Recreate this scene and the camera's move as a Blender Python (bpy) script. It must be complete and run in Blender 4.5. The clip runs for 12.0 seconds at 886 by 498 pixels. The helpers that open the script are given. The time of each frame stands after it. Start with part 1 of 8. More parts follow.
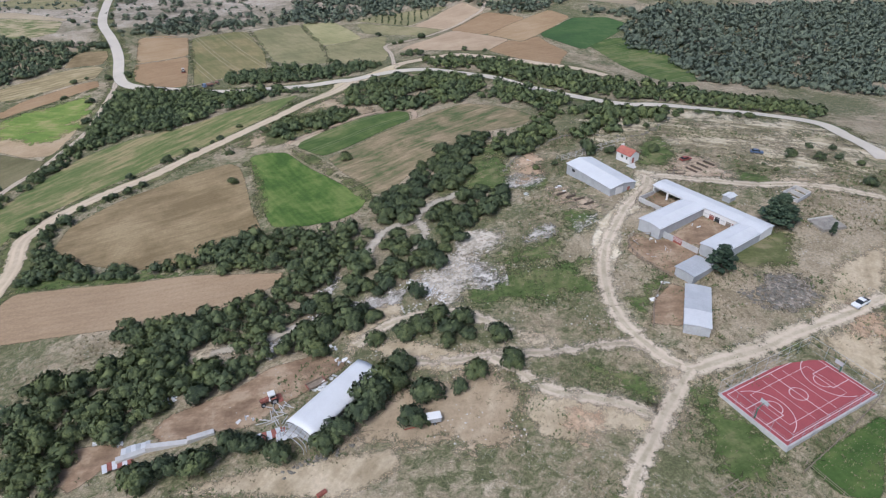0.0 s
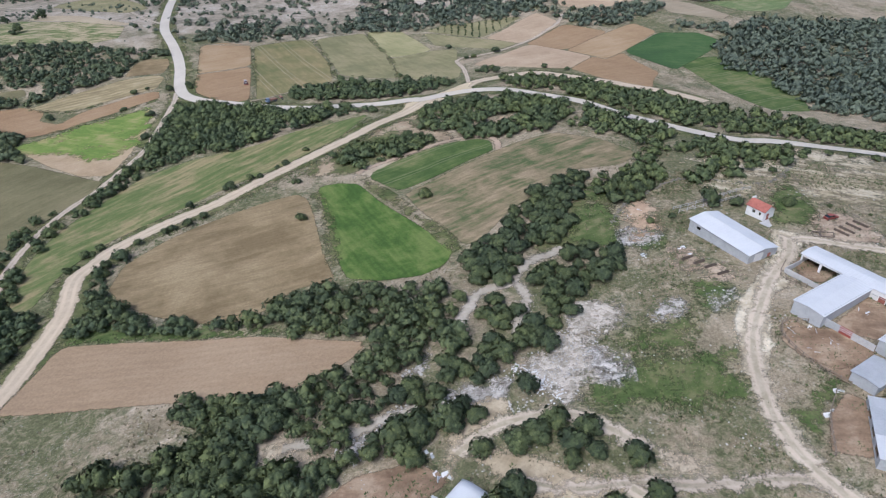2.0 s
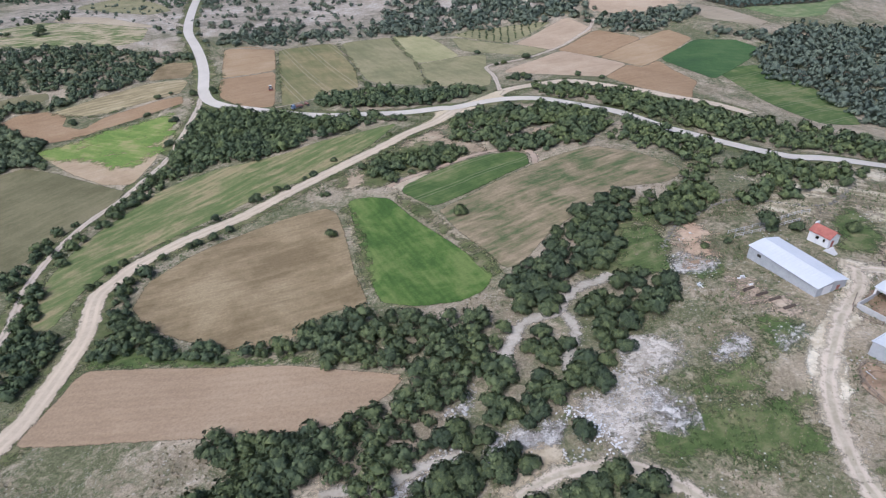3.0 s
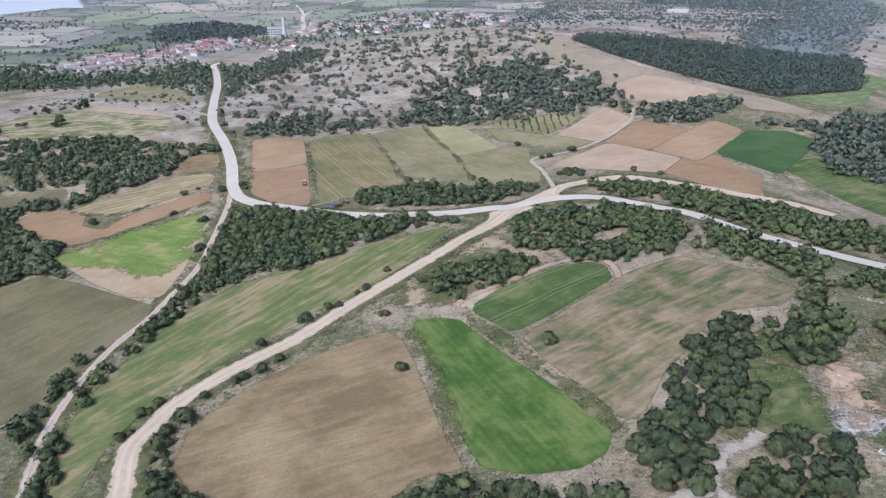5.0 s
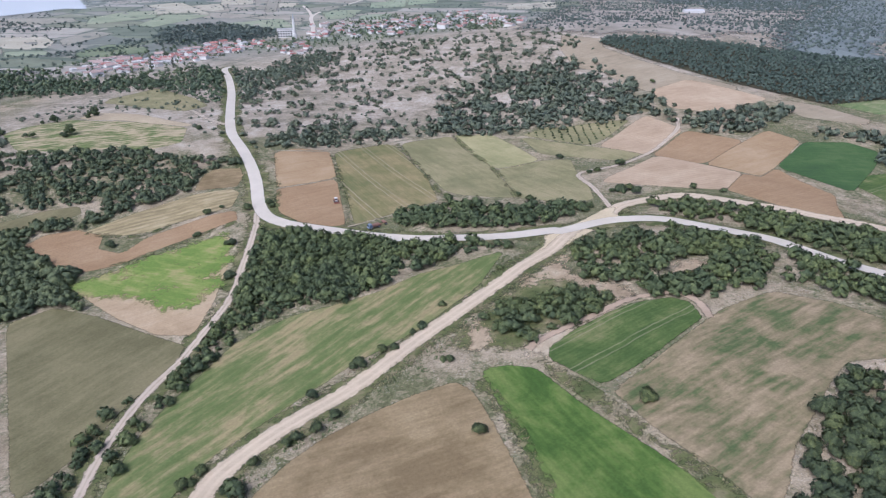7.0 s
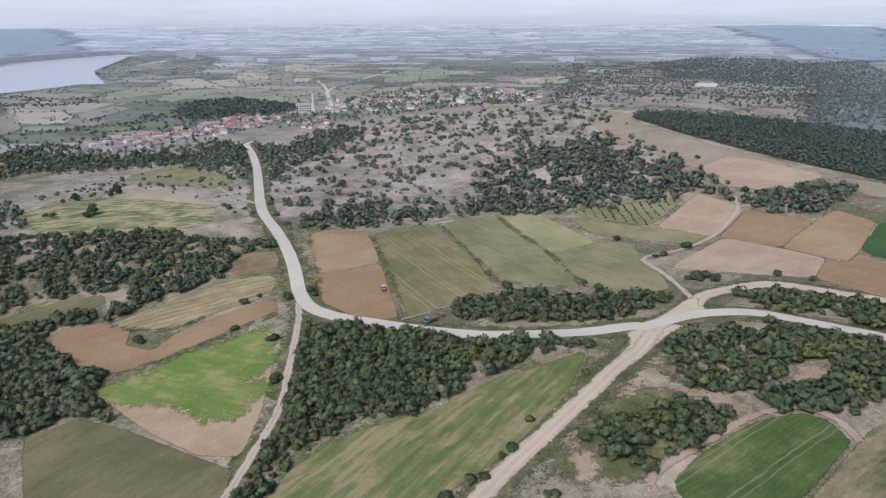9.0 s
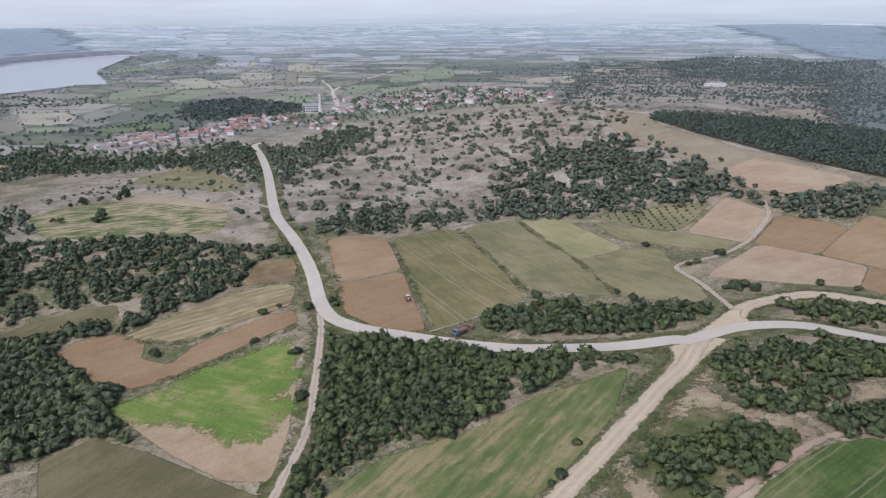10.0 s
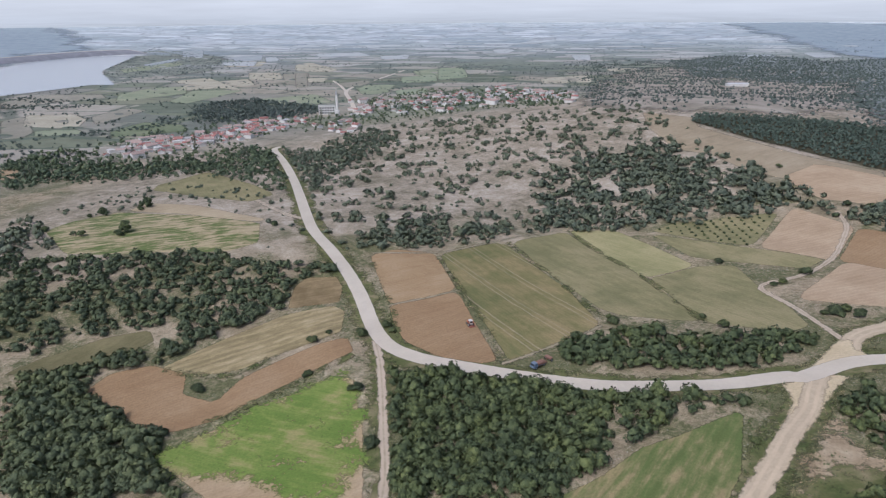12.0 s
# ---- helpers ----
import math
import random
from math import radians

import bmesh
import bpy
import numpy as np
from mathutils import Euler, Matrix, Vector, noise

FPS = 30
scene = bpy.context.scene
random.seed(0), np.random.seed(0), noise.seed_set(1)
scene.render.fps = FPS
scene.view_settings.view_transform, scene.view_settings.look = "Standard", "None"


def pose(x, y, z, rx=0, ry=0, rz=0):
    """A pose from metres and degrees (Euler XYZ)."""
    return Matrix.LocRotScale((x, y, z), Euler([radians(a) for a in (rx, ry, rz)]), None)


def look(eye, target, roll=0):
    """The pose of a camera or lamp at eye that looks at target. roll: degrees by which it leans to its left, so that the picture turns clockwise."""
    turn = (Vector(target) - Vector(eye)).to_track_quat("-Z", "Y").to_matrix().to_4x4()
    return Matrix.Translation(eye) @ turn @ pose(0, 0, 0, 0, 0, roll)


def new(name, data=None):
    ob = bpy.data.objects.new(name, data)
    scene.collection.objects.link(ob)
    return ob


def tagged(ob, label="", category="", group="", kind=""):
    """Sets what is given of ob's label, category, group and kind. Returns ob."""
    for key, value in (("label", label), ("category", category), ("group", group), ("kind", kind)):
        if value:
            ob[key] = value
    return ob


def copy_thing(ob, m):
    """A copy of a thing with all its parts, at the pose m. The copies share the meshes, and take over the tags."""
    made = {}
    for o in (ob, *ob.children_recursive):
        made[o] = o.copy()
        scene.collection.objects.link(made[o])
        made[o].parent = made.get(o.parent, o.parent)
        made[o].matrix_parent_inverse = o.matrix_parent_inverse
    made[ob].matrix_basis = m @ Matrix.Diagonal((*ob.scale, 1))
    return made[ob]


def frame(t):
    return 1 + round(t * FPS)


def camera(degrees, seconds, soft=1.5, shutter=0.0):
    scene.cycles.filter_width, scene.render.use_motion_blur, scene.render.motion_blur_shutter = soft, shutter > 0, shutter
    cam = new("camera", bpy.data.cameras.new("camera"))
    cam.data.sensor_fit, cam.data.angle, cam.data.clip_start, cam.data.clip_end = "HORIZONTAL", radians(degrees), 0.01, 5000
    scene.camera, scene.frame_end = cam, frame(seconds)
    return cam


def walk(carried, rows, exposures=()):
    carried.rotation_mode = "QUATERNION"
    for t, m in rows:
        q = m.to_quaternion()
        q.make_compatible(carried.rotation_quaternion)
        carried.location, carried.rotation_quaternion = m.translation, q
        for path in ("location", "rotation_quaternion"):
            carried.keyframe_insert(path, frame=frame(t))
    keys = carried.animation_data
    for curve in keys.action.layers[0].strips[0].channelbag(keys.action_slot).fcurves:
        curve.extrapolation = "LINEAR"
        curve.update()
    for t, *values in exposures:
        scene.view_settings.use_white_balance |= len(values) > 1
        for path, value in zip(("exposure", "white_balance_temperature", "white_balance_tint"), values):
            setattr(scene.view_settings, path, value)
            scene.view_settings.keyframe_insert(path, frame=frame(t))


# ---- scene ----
cam = camera(69.0, 12.0, 1.2)
PATH = [
    (0, 0.31, 0.71, 113.97, -2.34, -32.19, -0.10),
    (0.5, -3.42, 9.89, 113.93, -2.33, -32.18, -0.11),
    (1, -6.77, 17.33, 114.02, -2.33, -32.21, -0.14),
    (1.5, -11.47, 26.26, 114.40, -2.04, -32.24, -0.13),
    (2, -15.76, 33.81, 114.63, 1.88, -32.24, -0.13),
    (2.5, -19.58, 39.94, 114.49, 3.37, -32.21, -0.08),
    (3, -23.61, 45.84, 114.64, 3.36, -32.21, -0.12),
    (3.5, -30.92, 55.51, 115.21, 3.32, -31.13, -0.15),
    (3.7, -33.94, 60.17, 115.36, 3.41, -29.71, -0.26),
    (4.2, -42.21, 68.28, 115.68, 3.21, -26.10, -0.18),
    (5.3, -56.92, 82.70, 116.25, 2.84, -25.94, -0.05),
    (5.5, -60.00, 86.82, 115.88, 2.87, -25.94, -0.04),
    (6, -65.41, 92.84, 115.90, 2.88, -25.96, -0.09),
    (6.5, -70.49, 98.32, 115.81, 2.87, -25.98, -0.14),
    (7, -75.90, 103.65, 116.01, 2.82, -26.01, -0.13),
    (7.2, -78.43, 106.61, 116.07, 2.84, -23.90, -0.16),
    (7.5, -82.22, 111.06, 116.15, 2.88, -20.72, -0.22),
    (7.7, -85.01, 113.67, 116.01, 2.88, -20.15, -0.22),
    (9.3, -107.77, 134.92, 114.90, 2.85, -20.06, -0.28),
    (9.5, -110.14, 137.14, 114.78, 2.85, -20.08, -0.29),
    (10, -116.52, 143.00, 114.80, 2.85, -20.11, -0.31),
    (10.5, -123.53, 149.43, 114.52, 2.86, -20.12, -0.35),
    (11, -130.85, 156.45, 114.60, 2.90, -20.19, -0.41),
    (11.5, -137.95, 162.86, 114.35, 2.89, -20.19, -0.38),
    (12, -144.87, 169.11, 114.40, 2.89, -20.20, -0.40),
]
walk(cam, [(t, pose(x, y, z, 90 + pitch, 0, yaw) @ pose(0, 0, 0, 0, 0, roll)) for t, x, y, z, yaw, pitch, roll in PATH], [(0, 0.5, 5400, 12), (2.5, 0.57, 5250, 13), (3.5, 0.63, 5180, 16), (6.9, 0.67, 5220, 17), (7.5, 0.63, 5400, 16), (9.5, 0.27, 5450, 14), (12, 0.25, 5550, 14)])

# ---- light ----
SUN_EL, SUN_AZ = radians(52), radians(215)
world = bpy.data.worlds.new("overcast_sky")
scene.world = world
world.use_nodes = True
wt = world.node_tree
sky = wt.nodes.new("ShaderNodeTexSky")
sky.sky_type, sky.sun_disc = "NISHITA", False
sky.sun_elevation, sky.sun_rotation = SUN_EL, SUN_AZ
sky.air_density, sky.dust_density, sky.ozone_density = 1.0, 5.0, 1.0
wt.links.new(sky.outputs[0], wt.nodes["Background"].inputs[0])
wt.nodes["Background"].inputs[1].default_value = 0.09
sun = new("sun", bpy.data.lights.new("sun", "SUN"))
sun.data.energy, sun.data.angle, sun.data.color = 1.3, radians(24), (1.0, 0.96, 0.9)
sun.matrix_world = look((0, 0, 0), (math.sin(SUN_AZ) * -math.cos(SUN_EL), math.cos(SUN_AZ) * -math.cos(SUN_EL), -math.sin(SUN_EL)))


# ---- the lie of the land ----
BASE = -17.0
NEAR_ROWS = (60, 165, 270, 375, 480)
NEAR_COLS = (-260, -155, -50, 55, 160)
NEAR_RISE = [
    [-5.2, -9.4, 10.6, -7.3, -12.1],
    [8.8, 1.0, -5.7, 14.1, 9.2],
    [-9.9, 7.3, -7.1, 10.2, -0.7],
    [-15.4, 6.4, 4.7, 8.4, -17.3],
    [12.6, 1.3, -10.3, 9.1, 11.0],
]
FAR_HILLS = [
    (-380, 420, 150, 10.0),
    (-400, 620, 160, -3.8),
    (-230, 640, 150, 6.4),
    (-60, 620, 130, -6.6),
    (90, 620, 130, 11.9),
    (260, 560, 170, -4.3),
    (40, 780, 150, 24.0),
    (-120, 830, 150, 2.4),
    (200, 800, 170, 10.7),
    (-330, 850, 180, -1.0),
    (330, 1000, 220, 8.9),
    (60, 1030, 200, 14.7),
    (330, 250, 200, 26.1),
    (-150, -80, 170, 12.6),
    (120, -80, 170, 30.9),
    (450, 750, 200, 6.9),
]
HILLS = np.array([(x, y, 105, NEAR_RISE[j][i]) for j, y in enumerate(NEAR_ROWS) for i, x in enumerate(NEAR_COLS)] + FAR_HILLS, float)


def height(x, y):
    """Ground height at x, y (numbers or arrays)."""
    x, y = np.asarray(x, float), np.asarray(y, float)
    z = np.full(np.broadcast(x, y).shape, BASE)
    for hx, hy, r, rise in HILLS:
        z = z + rise * np.exp(-((x - hx) ** 2 + (y - hy) ** 2) / (2 * r * r))
    far = np.clip((np.hypot(x, y - 200) - 2500) / 2000, 0, 1)
    z = z + 62 * far * far * (3 - 2 * far)
    return z + 0.25 * np.sin(x / 13 + 1.3) * np.sin(y / 17) + 0.18 * np.sin(x / 7.1 + y / 9.3)


def at_ground(x, y, lift=0.0):
    return Vector((x, y, float(height(x, y)) + lift))


# ---- mesh helpers ----
def mesh_from(name, verts, faces, smooth=False, mats=()):
    """A mesh from arrays; faces all with the same number of corners."""
    verts, faces = np.asarray(verts, np.float32), np.asarray(faces, np.int32)
    me = bpy.data.meshes.new(name)
    n, k = faces.shape
    me.vertices.add(len(verts))
    me.vertices.foreach_set("co", verts.ravel())
    me.loops.add(n * k)
    me.loops.foreach_set("vertex_index", faces.ravel())
    me.polygons.add(n)
    me.polygons.foreach_set("loop_start", np.arange(0, n * k, k, dtype=np.int32))
    me.update(calc_edges=True)
    me.validate()
    if smooth:
        me.polygons.foreach_set("use_smooth", np.ones(len(me.polygons), bool))
    for m in mats:
        me.materials.append(m)
    return me


def part(name, bm, material, parent, label="", smooth=False):
    """Links a bmesh as one mesh object under a thing or a part."""
    me = bpy.data.meshes.new(name)
    bm.to_mesh(me)
    bm.free()
    me.materials.append(material)
    if smooth:
        me.polygons.foreach_set("use_smooth", np.ones(len(me.polygons), bool))
    ob = new(name, me)
    ob.parent = parent
    if label:
        tagged(ob, label)
    return ob


def box(bm, size, m=None, bevel=0.0):
    """Adds a box of that size, centred, moved by m."""
    r = bmesh.ops.create_cube(bm, size=1.0, matrix=(m or Matrix()) @ Matrix.Diagonal((*size, 1)))
    if bevel:
        edges = {e for v in r["verts"] for e in v.link_edges}
        bmesh.ops.bevel(bm, geom=list(edges), offset=bevel, segments=1, affect="EDGES")
    return bm


def rod(bm, a, b, r, r2=None, seg=8):
    a, b = Vector(a), Vector(b)
    m = Matrix.Translation((a + b) / 2) @ (b - a).to_track_quat("Z", "Y").to_matrix().to_4x4()
    bmesh.ops.create_cone(bm, cap_ends=True, segments=seg, radius1=r, radius2=r if r2 is None else r2, depth=(b - a).length, matrix=m)
    return bm


def empty(name, m):
    ob = new(name)
    ob.matrix_world = m
    return ob


def inside(poly, x, y):
    """Signed distance in metres to a polygon's outline, positive inside, for arrays x, y."""
    poly = np.asarray(poly, float)
    d = np.full(x.shape, 1e9)
    odd = np.zeros(x.shape, bool)
    for (ax, ay), (bx, by) in zip(poly, np.roll(poly, -1, 0)):
        ex, ey = bx - ax, by - ay
        s = np.clip(((x - ax) * ex + (y - ay) * ey) / max(ex * ex + ey * ey, 1e-9), 0, 1)
        d = np.minimum(d, np.hypot(x - ax - s * ex, y - ay - s * ey))
        if ay != by:
            odd ^= ((ay > y) != (by > y)) & (x < (bx - ax) * (y - ay) / (by - ay) + ax)
    return np.where(odd, d, -d)


def rounded(poly, times=2):
    """The outline with its corners cut, so that it runs as a field's edge does."""
    p = np.asarray(poly, float)
    for _ in range(times):
        q = np.roll(p, -1, 0)
        p = np.stack([0.92 * p + 0.08 * q, 0.08 * p + 0.92 * q], 1).reshape(-1, 2)
    return p


def along(points, step=3.0):
    """Points evenly along a smooth line through the given ones."""
    p = np.asarray(points, float)
    p = np.vstack([2 * p[0] - p[1], p, 2 * p[-1] - p[-2]])
    out = []
    for i in range(1, len(p) - 2):
        for s in np.linspace(0, 1, 12, endpoint=False):
            a, b, c, d = p[i - 1:i + 3]
            out.append(0.5 * (2 * b + (c - a) * s + (2 * a - 5 * b + 4 * c - d) * s**2 + (3 * b - a - 3 * c + d) * s**3))
    out = np.array(out + [p[-2]])
    for _ in range(6):
        out[1:-1] = 0.25 * out[:-2] + 0.5 * out[1:-1] + 0.25 * out[2:]
    far = np.r_[0, np.cumsum(np.hypot(*np.diff(out, axis=0).T))]
    s = np.linspace(0, far[-1], max(2, int(far[-1] / step)))
    return np.stack([np.interp(s, far, out[:, 0]), np.interp(s, far, out[:, 1])], 1)


def set_attribute(me, name, values):
    a = me.attributes.new(name, "FLOAT", "POINT")
    a.data.foreach_set("value", np.asarray(values, np.float32))


def patch(name, poly, material, lift, label, category, cell=2.5, kind="structure", group="", soft=1.5):
    """A sheet of soil or crop that follows the ground inside an outline."""
    poly = rounded(poly)
    x0, y0 = poly.min(0) - 2 * cell
    x1, y1 = poly.max(0) + 2 * cell
    nx, ny = int((x1 - x0) / cell) + 2, int((y1 - y0) / cell) + 2
    gx, gy = np.meshgrid(x0 + cell * np.arange(nx), y0 + cell * np.arange(ny))
    d = inside(poly, gx, gy)
    ids = np.arange(nx * ny).reshape(ny, nx)
    quads = np.stack([ids[:-1, :-1], ids[:-1, 1:], ids[1:, 1:], ids[1:, :-1]], -1).reshape(-1, 4)
    quads = quads[d.ravel()[quads].max(1) > -soft]
    used, back = np.unique(quads, return_inverse=True)
    vx, vy = gx.ravel()[used], gy.ravel()[used]
    me = mesh_from(name, np.stack([vx, vy, height(vx, vy) + lift], 1), back.reshape(-1, 4), True, [material])
    set_attribute(me, "edge", d.ravel()[used])
    return tagged(new(name, me), label, category, group, kind)


def ribbon(name, points, width, material, lift, label, category="road", step=3.0, lanes=8, margin=1.2):
    """A road or track that follows the ground along a line."""
    c = along(points, step)
    t = np.gradient(c, axis=0)
    t /= np.maximum(np.hypot(*t.T), 1e-6)[:, None]
    side = np.stack([-t[:, 1], t[:, 0]], 1)
    u = np.linspace(-1, 1, lanes + 1)
    w = width / 2 + margin
    xy = c[:, None] + side[:, None] * (u * w)[None, :, None]
    n, k = xy.shape[:2]
    z = height(xy[..., 0], xy[..., 1]) + lift
    ids = np.arange(n * k).reshape(n, k)
    quads = np.stack([ids[:-1, :-1], ids[1:, :-1], ids[1:, 1:], ids[:-1, 1:]], -1).reshape(-1, 4)[:, ::-1]
    me = mesh_from(name, np.concatenate([xy, z[..., None]], -1).reshape(-1, 3), quads, True, [material])
    across = np.tile(u * w, n)
    set_attribute(me, "edge", width / 2 - np.abs(across))
    set_attribute(me, "across", across)
    return tagged(new(name, me), label, category, "", "structure")


# ---- materials ----
def nodes_of(name):
    m = bpy.data.materials.new(name)
    m.use_nodes = True
    return m, m.node_tree, m.node_tree.nodes["Principled BSDF"]


def noise_node(nt, vec, scale, detail=4.0, rough=0.6, distort=0.0):
    n = nt.nodes.new("ShaderNodeTexNoise")
    n.inputs["Scale"].default_value, n.inputs["Detail"].default_value = scale, detail
    n.inputs["Roughness"].default_value, n.inputs["Distortion"].default_value = rough, distort
    nt.links.new(vec, n.inputs["Vector"])
    return n.outputs["Fac"]


def ramp(nt, fac, stops, ease="LINEAR"):
    r = nt.nodes.new("ShaderNodeValToRGB")
    r.color_ramp.interpolation = ease
    while len(r.color_ramp.elements) < len(stops):
        r.color_ramp.elements.new(0.5)
    for e, (pos, col) in zip(r.color_ramp.elements, stops):
        e.position, e.color = pos, (*col, 1) if not isinstance(col, float) else (col, col, col, 1)
    nt.links.new(fac, r.inputs[0])
    return r.outputs[0]


def mix(nt, fac, a, b, how="MIX"):
    n = nt.nodes.new("ShaderNodeMix")
    n.data_type, n.blend_type = "RGBA", how
    for sock, v in ((n.inputs[0], fac), (n.inputs[6], a), (n.inputs[7], b)):
        if isinstance(v, (int, float)):
            sock.default_value = v
        elif isinstance(v, tuple):
            sock.default_value = (*v, 1)
        else:
            nt.links.new(v, sock)
    return n.outputs[2]


def calc(nt, how, a, b=0.0, c=0.0):
    n = nt.nodes.new("ShaderNodeMath")
    n.operation = how
    for sock, v in zip(n.inputs, (a, b, c)):
        if isinstance(v, (int, float)):
            sock.default_value = v
        else:
            nt.links.new(v, sock)
    return n.outputs[0]


def place(nt):
    return nt.nodes.new("ShaderNodeNewGeometry").outputs["Position"]


def attribute(nt, name):
    n = nt.nodes.new("ShaderNodeAttribute")
    n.attribute_name = name
    return n.outputs["Fac"]


def bump(nt, bsdf, fac, strength, distance):
    n = nt.nodes.new("ShaderNodeBump")
    n.inputs["Strength"].default_value, n.inputs["Distance"].default_value = strength, distance
    nt.links.new(fac, n.inputs["Height"])
    nt.links.new(n.outputs[0], bsdf.inputs["Normal"])


def ragged(nt, bsdf, vec, width, scale=0.5, patchy=False, wild=3.0):
    """Lets the sheet end in a ragged line where its edge attribute comes to nothing; patchy: it thins out in tufts."""
    n = noise_node(nt, vec, scale, 8, 0.8, 0.6 if patchy else 0.0)
    if patchy:
        low = noise_node(nt, vec, 0.09, 4, 0.6, 0.5)
        e = calc(nt, "MINIMUM", calc(nt, "MULTIPLY", attribute(nt, "edge"), 0.45), 2.2)
        e = calc(nt, "ADD", e, calc(nt, "MULTIPLY", calc(nt, "SUBTRACT", low, 0.47), width * 5))
        e = calc(nt, "MULTIPLY_ADD", calc(nt, "SUBTRACT", n, 0.5), width * 6, e)
    else:
        e = calc(nt, "MULTIPLY_ADD", calc(nt, "SUBTRACT", n, 0.5), width * wild, attribute(nt, "edge"))
    fac = nt.nodes.new("ShaderNodeMapRange")
    fac.interpolation_type = "SMOOTHSTEP"
    fac.inputs["From Min"].default_value, fac.inputs["From Max"].default_value = -0.3 * width, (1.0 if patchy else 0.5) * width
    nt.links.new(e, fac.inputs["Value"])
    clear = nt.nodes.new("ShaderNodeBsdfTransparent")
    both = nt.nodes.new("ShaderNodeMixShader")
    nt.links.new(fac.outputs[0], both.inputs[0])
    nt.links.new(clear.outputs[0], both.inputs[1])
    nt.links.new(bsdf.outputs[0], both.inputs[2])
    nt.links.new(both.outputs[0], nt.nodes["Material Output"].inputs["Surface"])


def field_material(name, low, mid, high, angle=0.0, spacing=1.2, rows=0.25, patch_size=25.0, stripes=0.0, stripe_width=14.0, edge=0.8, patchy=False, streaks=0.3, tight=1.0):
    """Crop or soil: patches at two scales, drilled rows and broad passes of the tractor."""
    low, mid, high = ((c[0], c[1], c[2] * 0.91) for c in (low, mid, high))
    m, nt, bsdf = nodes_of(name)
    vec = place(nt)
    turn = nt.nodes.new("ShaderNodeMapping")
    turn.inputs["Rotation"].default_value = (0, 0, -radians(angle))
    nt.links.new(vec, turn.inputs[0])
    stretch = nt.nodes.new("ShaderNodeMapping")
    stretch.inputs["Scale"].default_value = (0.18, 1, 1)
    nt.links.new(turn.outputs[0], stretch.inputs[0])
    big = noise_node(nt, vec, 1 / patch_size, 5, 0.6, 0.4)
    streak = noise_node(nt, stretch.outputs[0], 1 / 3.0, 4, 0.65)
    fine = noise_node(nt, vec, 1.3, 6, 0.75)
    blotch = noise_node(nt, vec, 1 / 5.5, 4, 0.6, 0.8)
    f = calc(nt, "ADD", calc(nt, "MULTIPLY", big, 0.86 - streaks), calc(nt, "MULTIPLY", streak, streaks))
    f = calc(nt, "MULTIPLY_ADD", blotch, 0.14, f)
    col = ramp(nt, f, [(0.5 - 0.12 * tight, low), (0.5, mid), (0.5 + 0.12 * tight, high)])
    split = nt.nodes.new("ShaderNodeSeparateXYZ")
    nt.links.new(turn.outputs[0], split.inputs[0])
    wob = calc(nt, "ADD", split.outputs[1], calc(nt, "MULTIPLY", noise_node(nt, vec, 0.15, 2), 1.2))
    row = calc(nt, "SINE", calc(nt, "MULTIPLY", wob, 6.2832 / spacing))
    row = calc(nt, "MULTIPLY_ADD", row, 0.5, 0.5)
    shade = calc(nt, "MULTIPLY_ADD", row, -rows, 1.0)
    if stripes:
        wide = calc(nt, "SINE", calc(nt, "MULTIPLY", wob, 6.2832 / stripe_width))
        wide = calc(nt, "MULTIPLY", calc(nt, "MULTIPLY", calc(nt, "GREATER_THAN", wide, 0.8), calc(nt, "LESS_THAN", wide, 0.93)), calc(nt, "MULTIPLY_ADD", noise_node(nt, stretch.outputs[0], 0.4, 3), 1.4, -0.1))
        col = mix(nt, calc(nt, "MULTIPLY", wide, stripes), col, (0.42, 0.34, 0.24))
    shade = calc(nt, "MULTIPLY", shade, calc(nt, "MULTIPLY_ADD", fine, 0.9, 0.55))
    grey = nt.nodes.new("ShaderNodeCombineXYZ")
    for i in range(3):
        nt.links.new(shade, grey.inputs[i])
    col = mix(nt, 1.0, col, grey.outputs[0], "MULTIPLY")
    nt.links.new(col, bsdf.inputs["Base Color"])
    bsdf.inputs["Roughness"].default_value = 0.95
    bsdf.inputs["Specular IOR Level"].default_value = 0.15
    bump(nt, bsdf, calc(nt, "MULTIPLY_ADD", row, min(1.0, rows * 6), fine), 0.5, 0.12)
    ragged(nt, bsdf, vec, edge, 0.5, patchy)
    return m


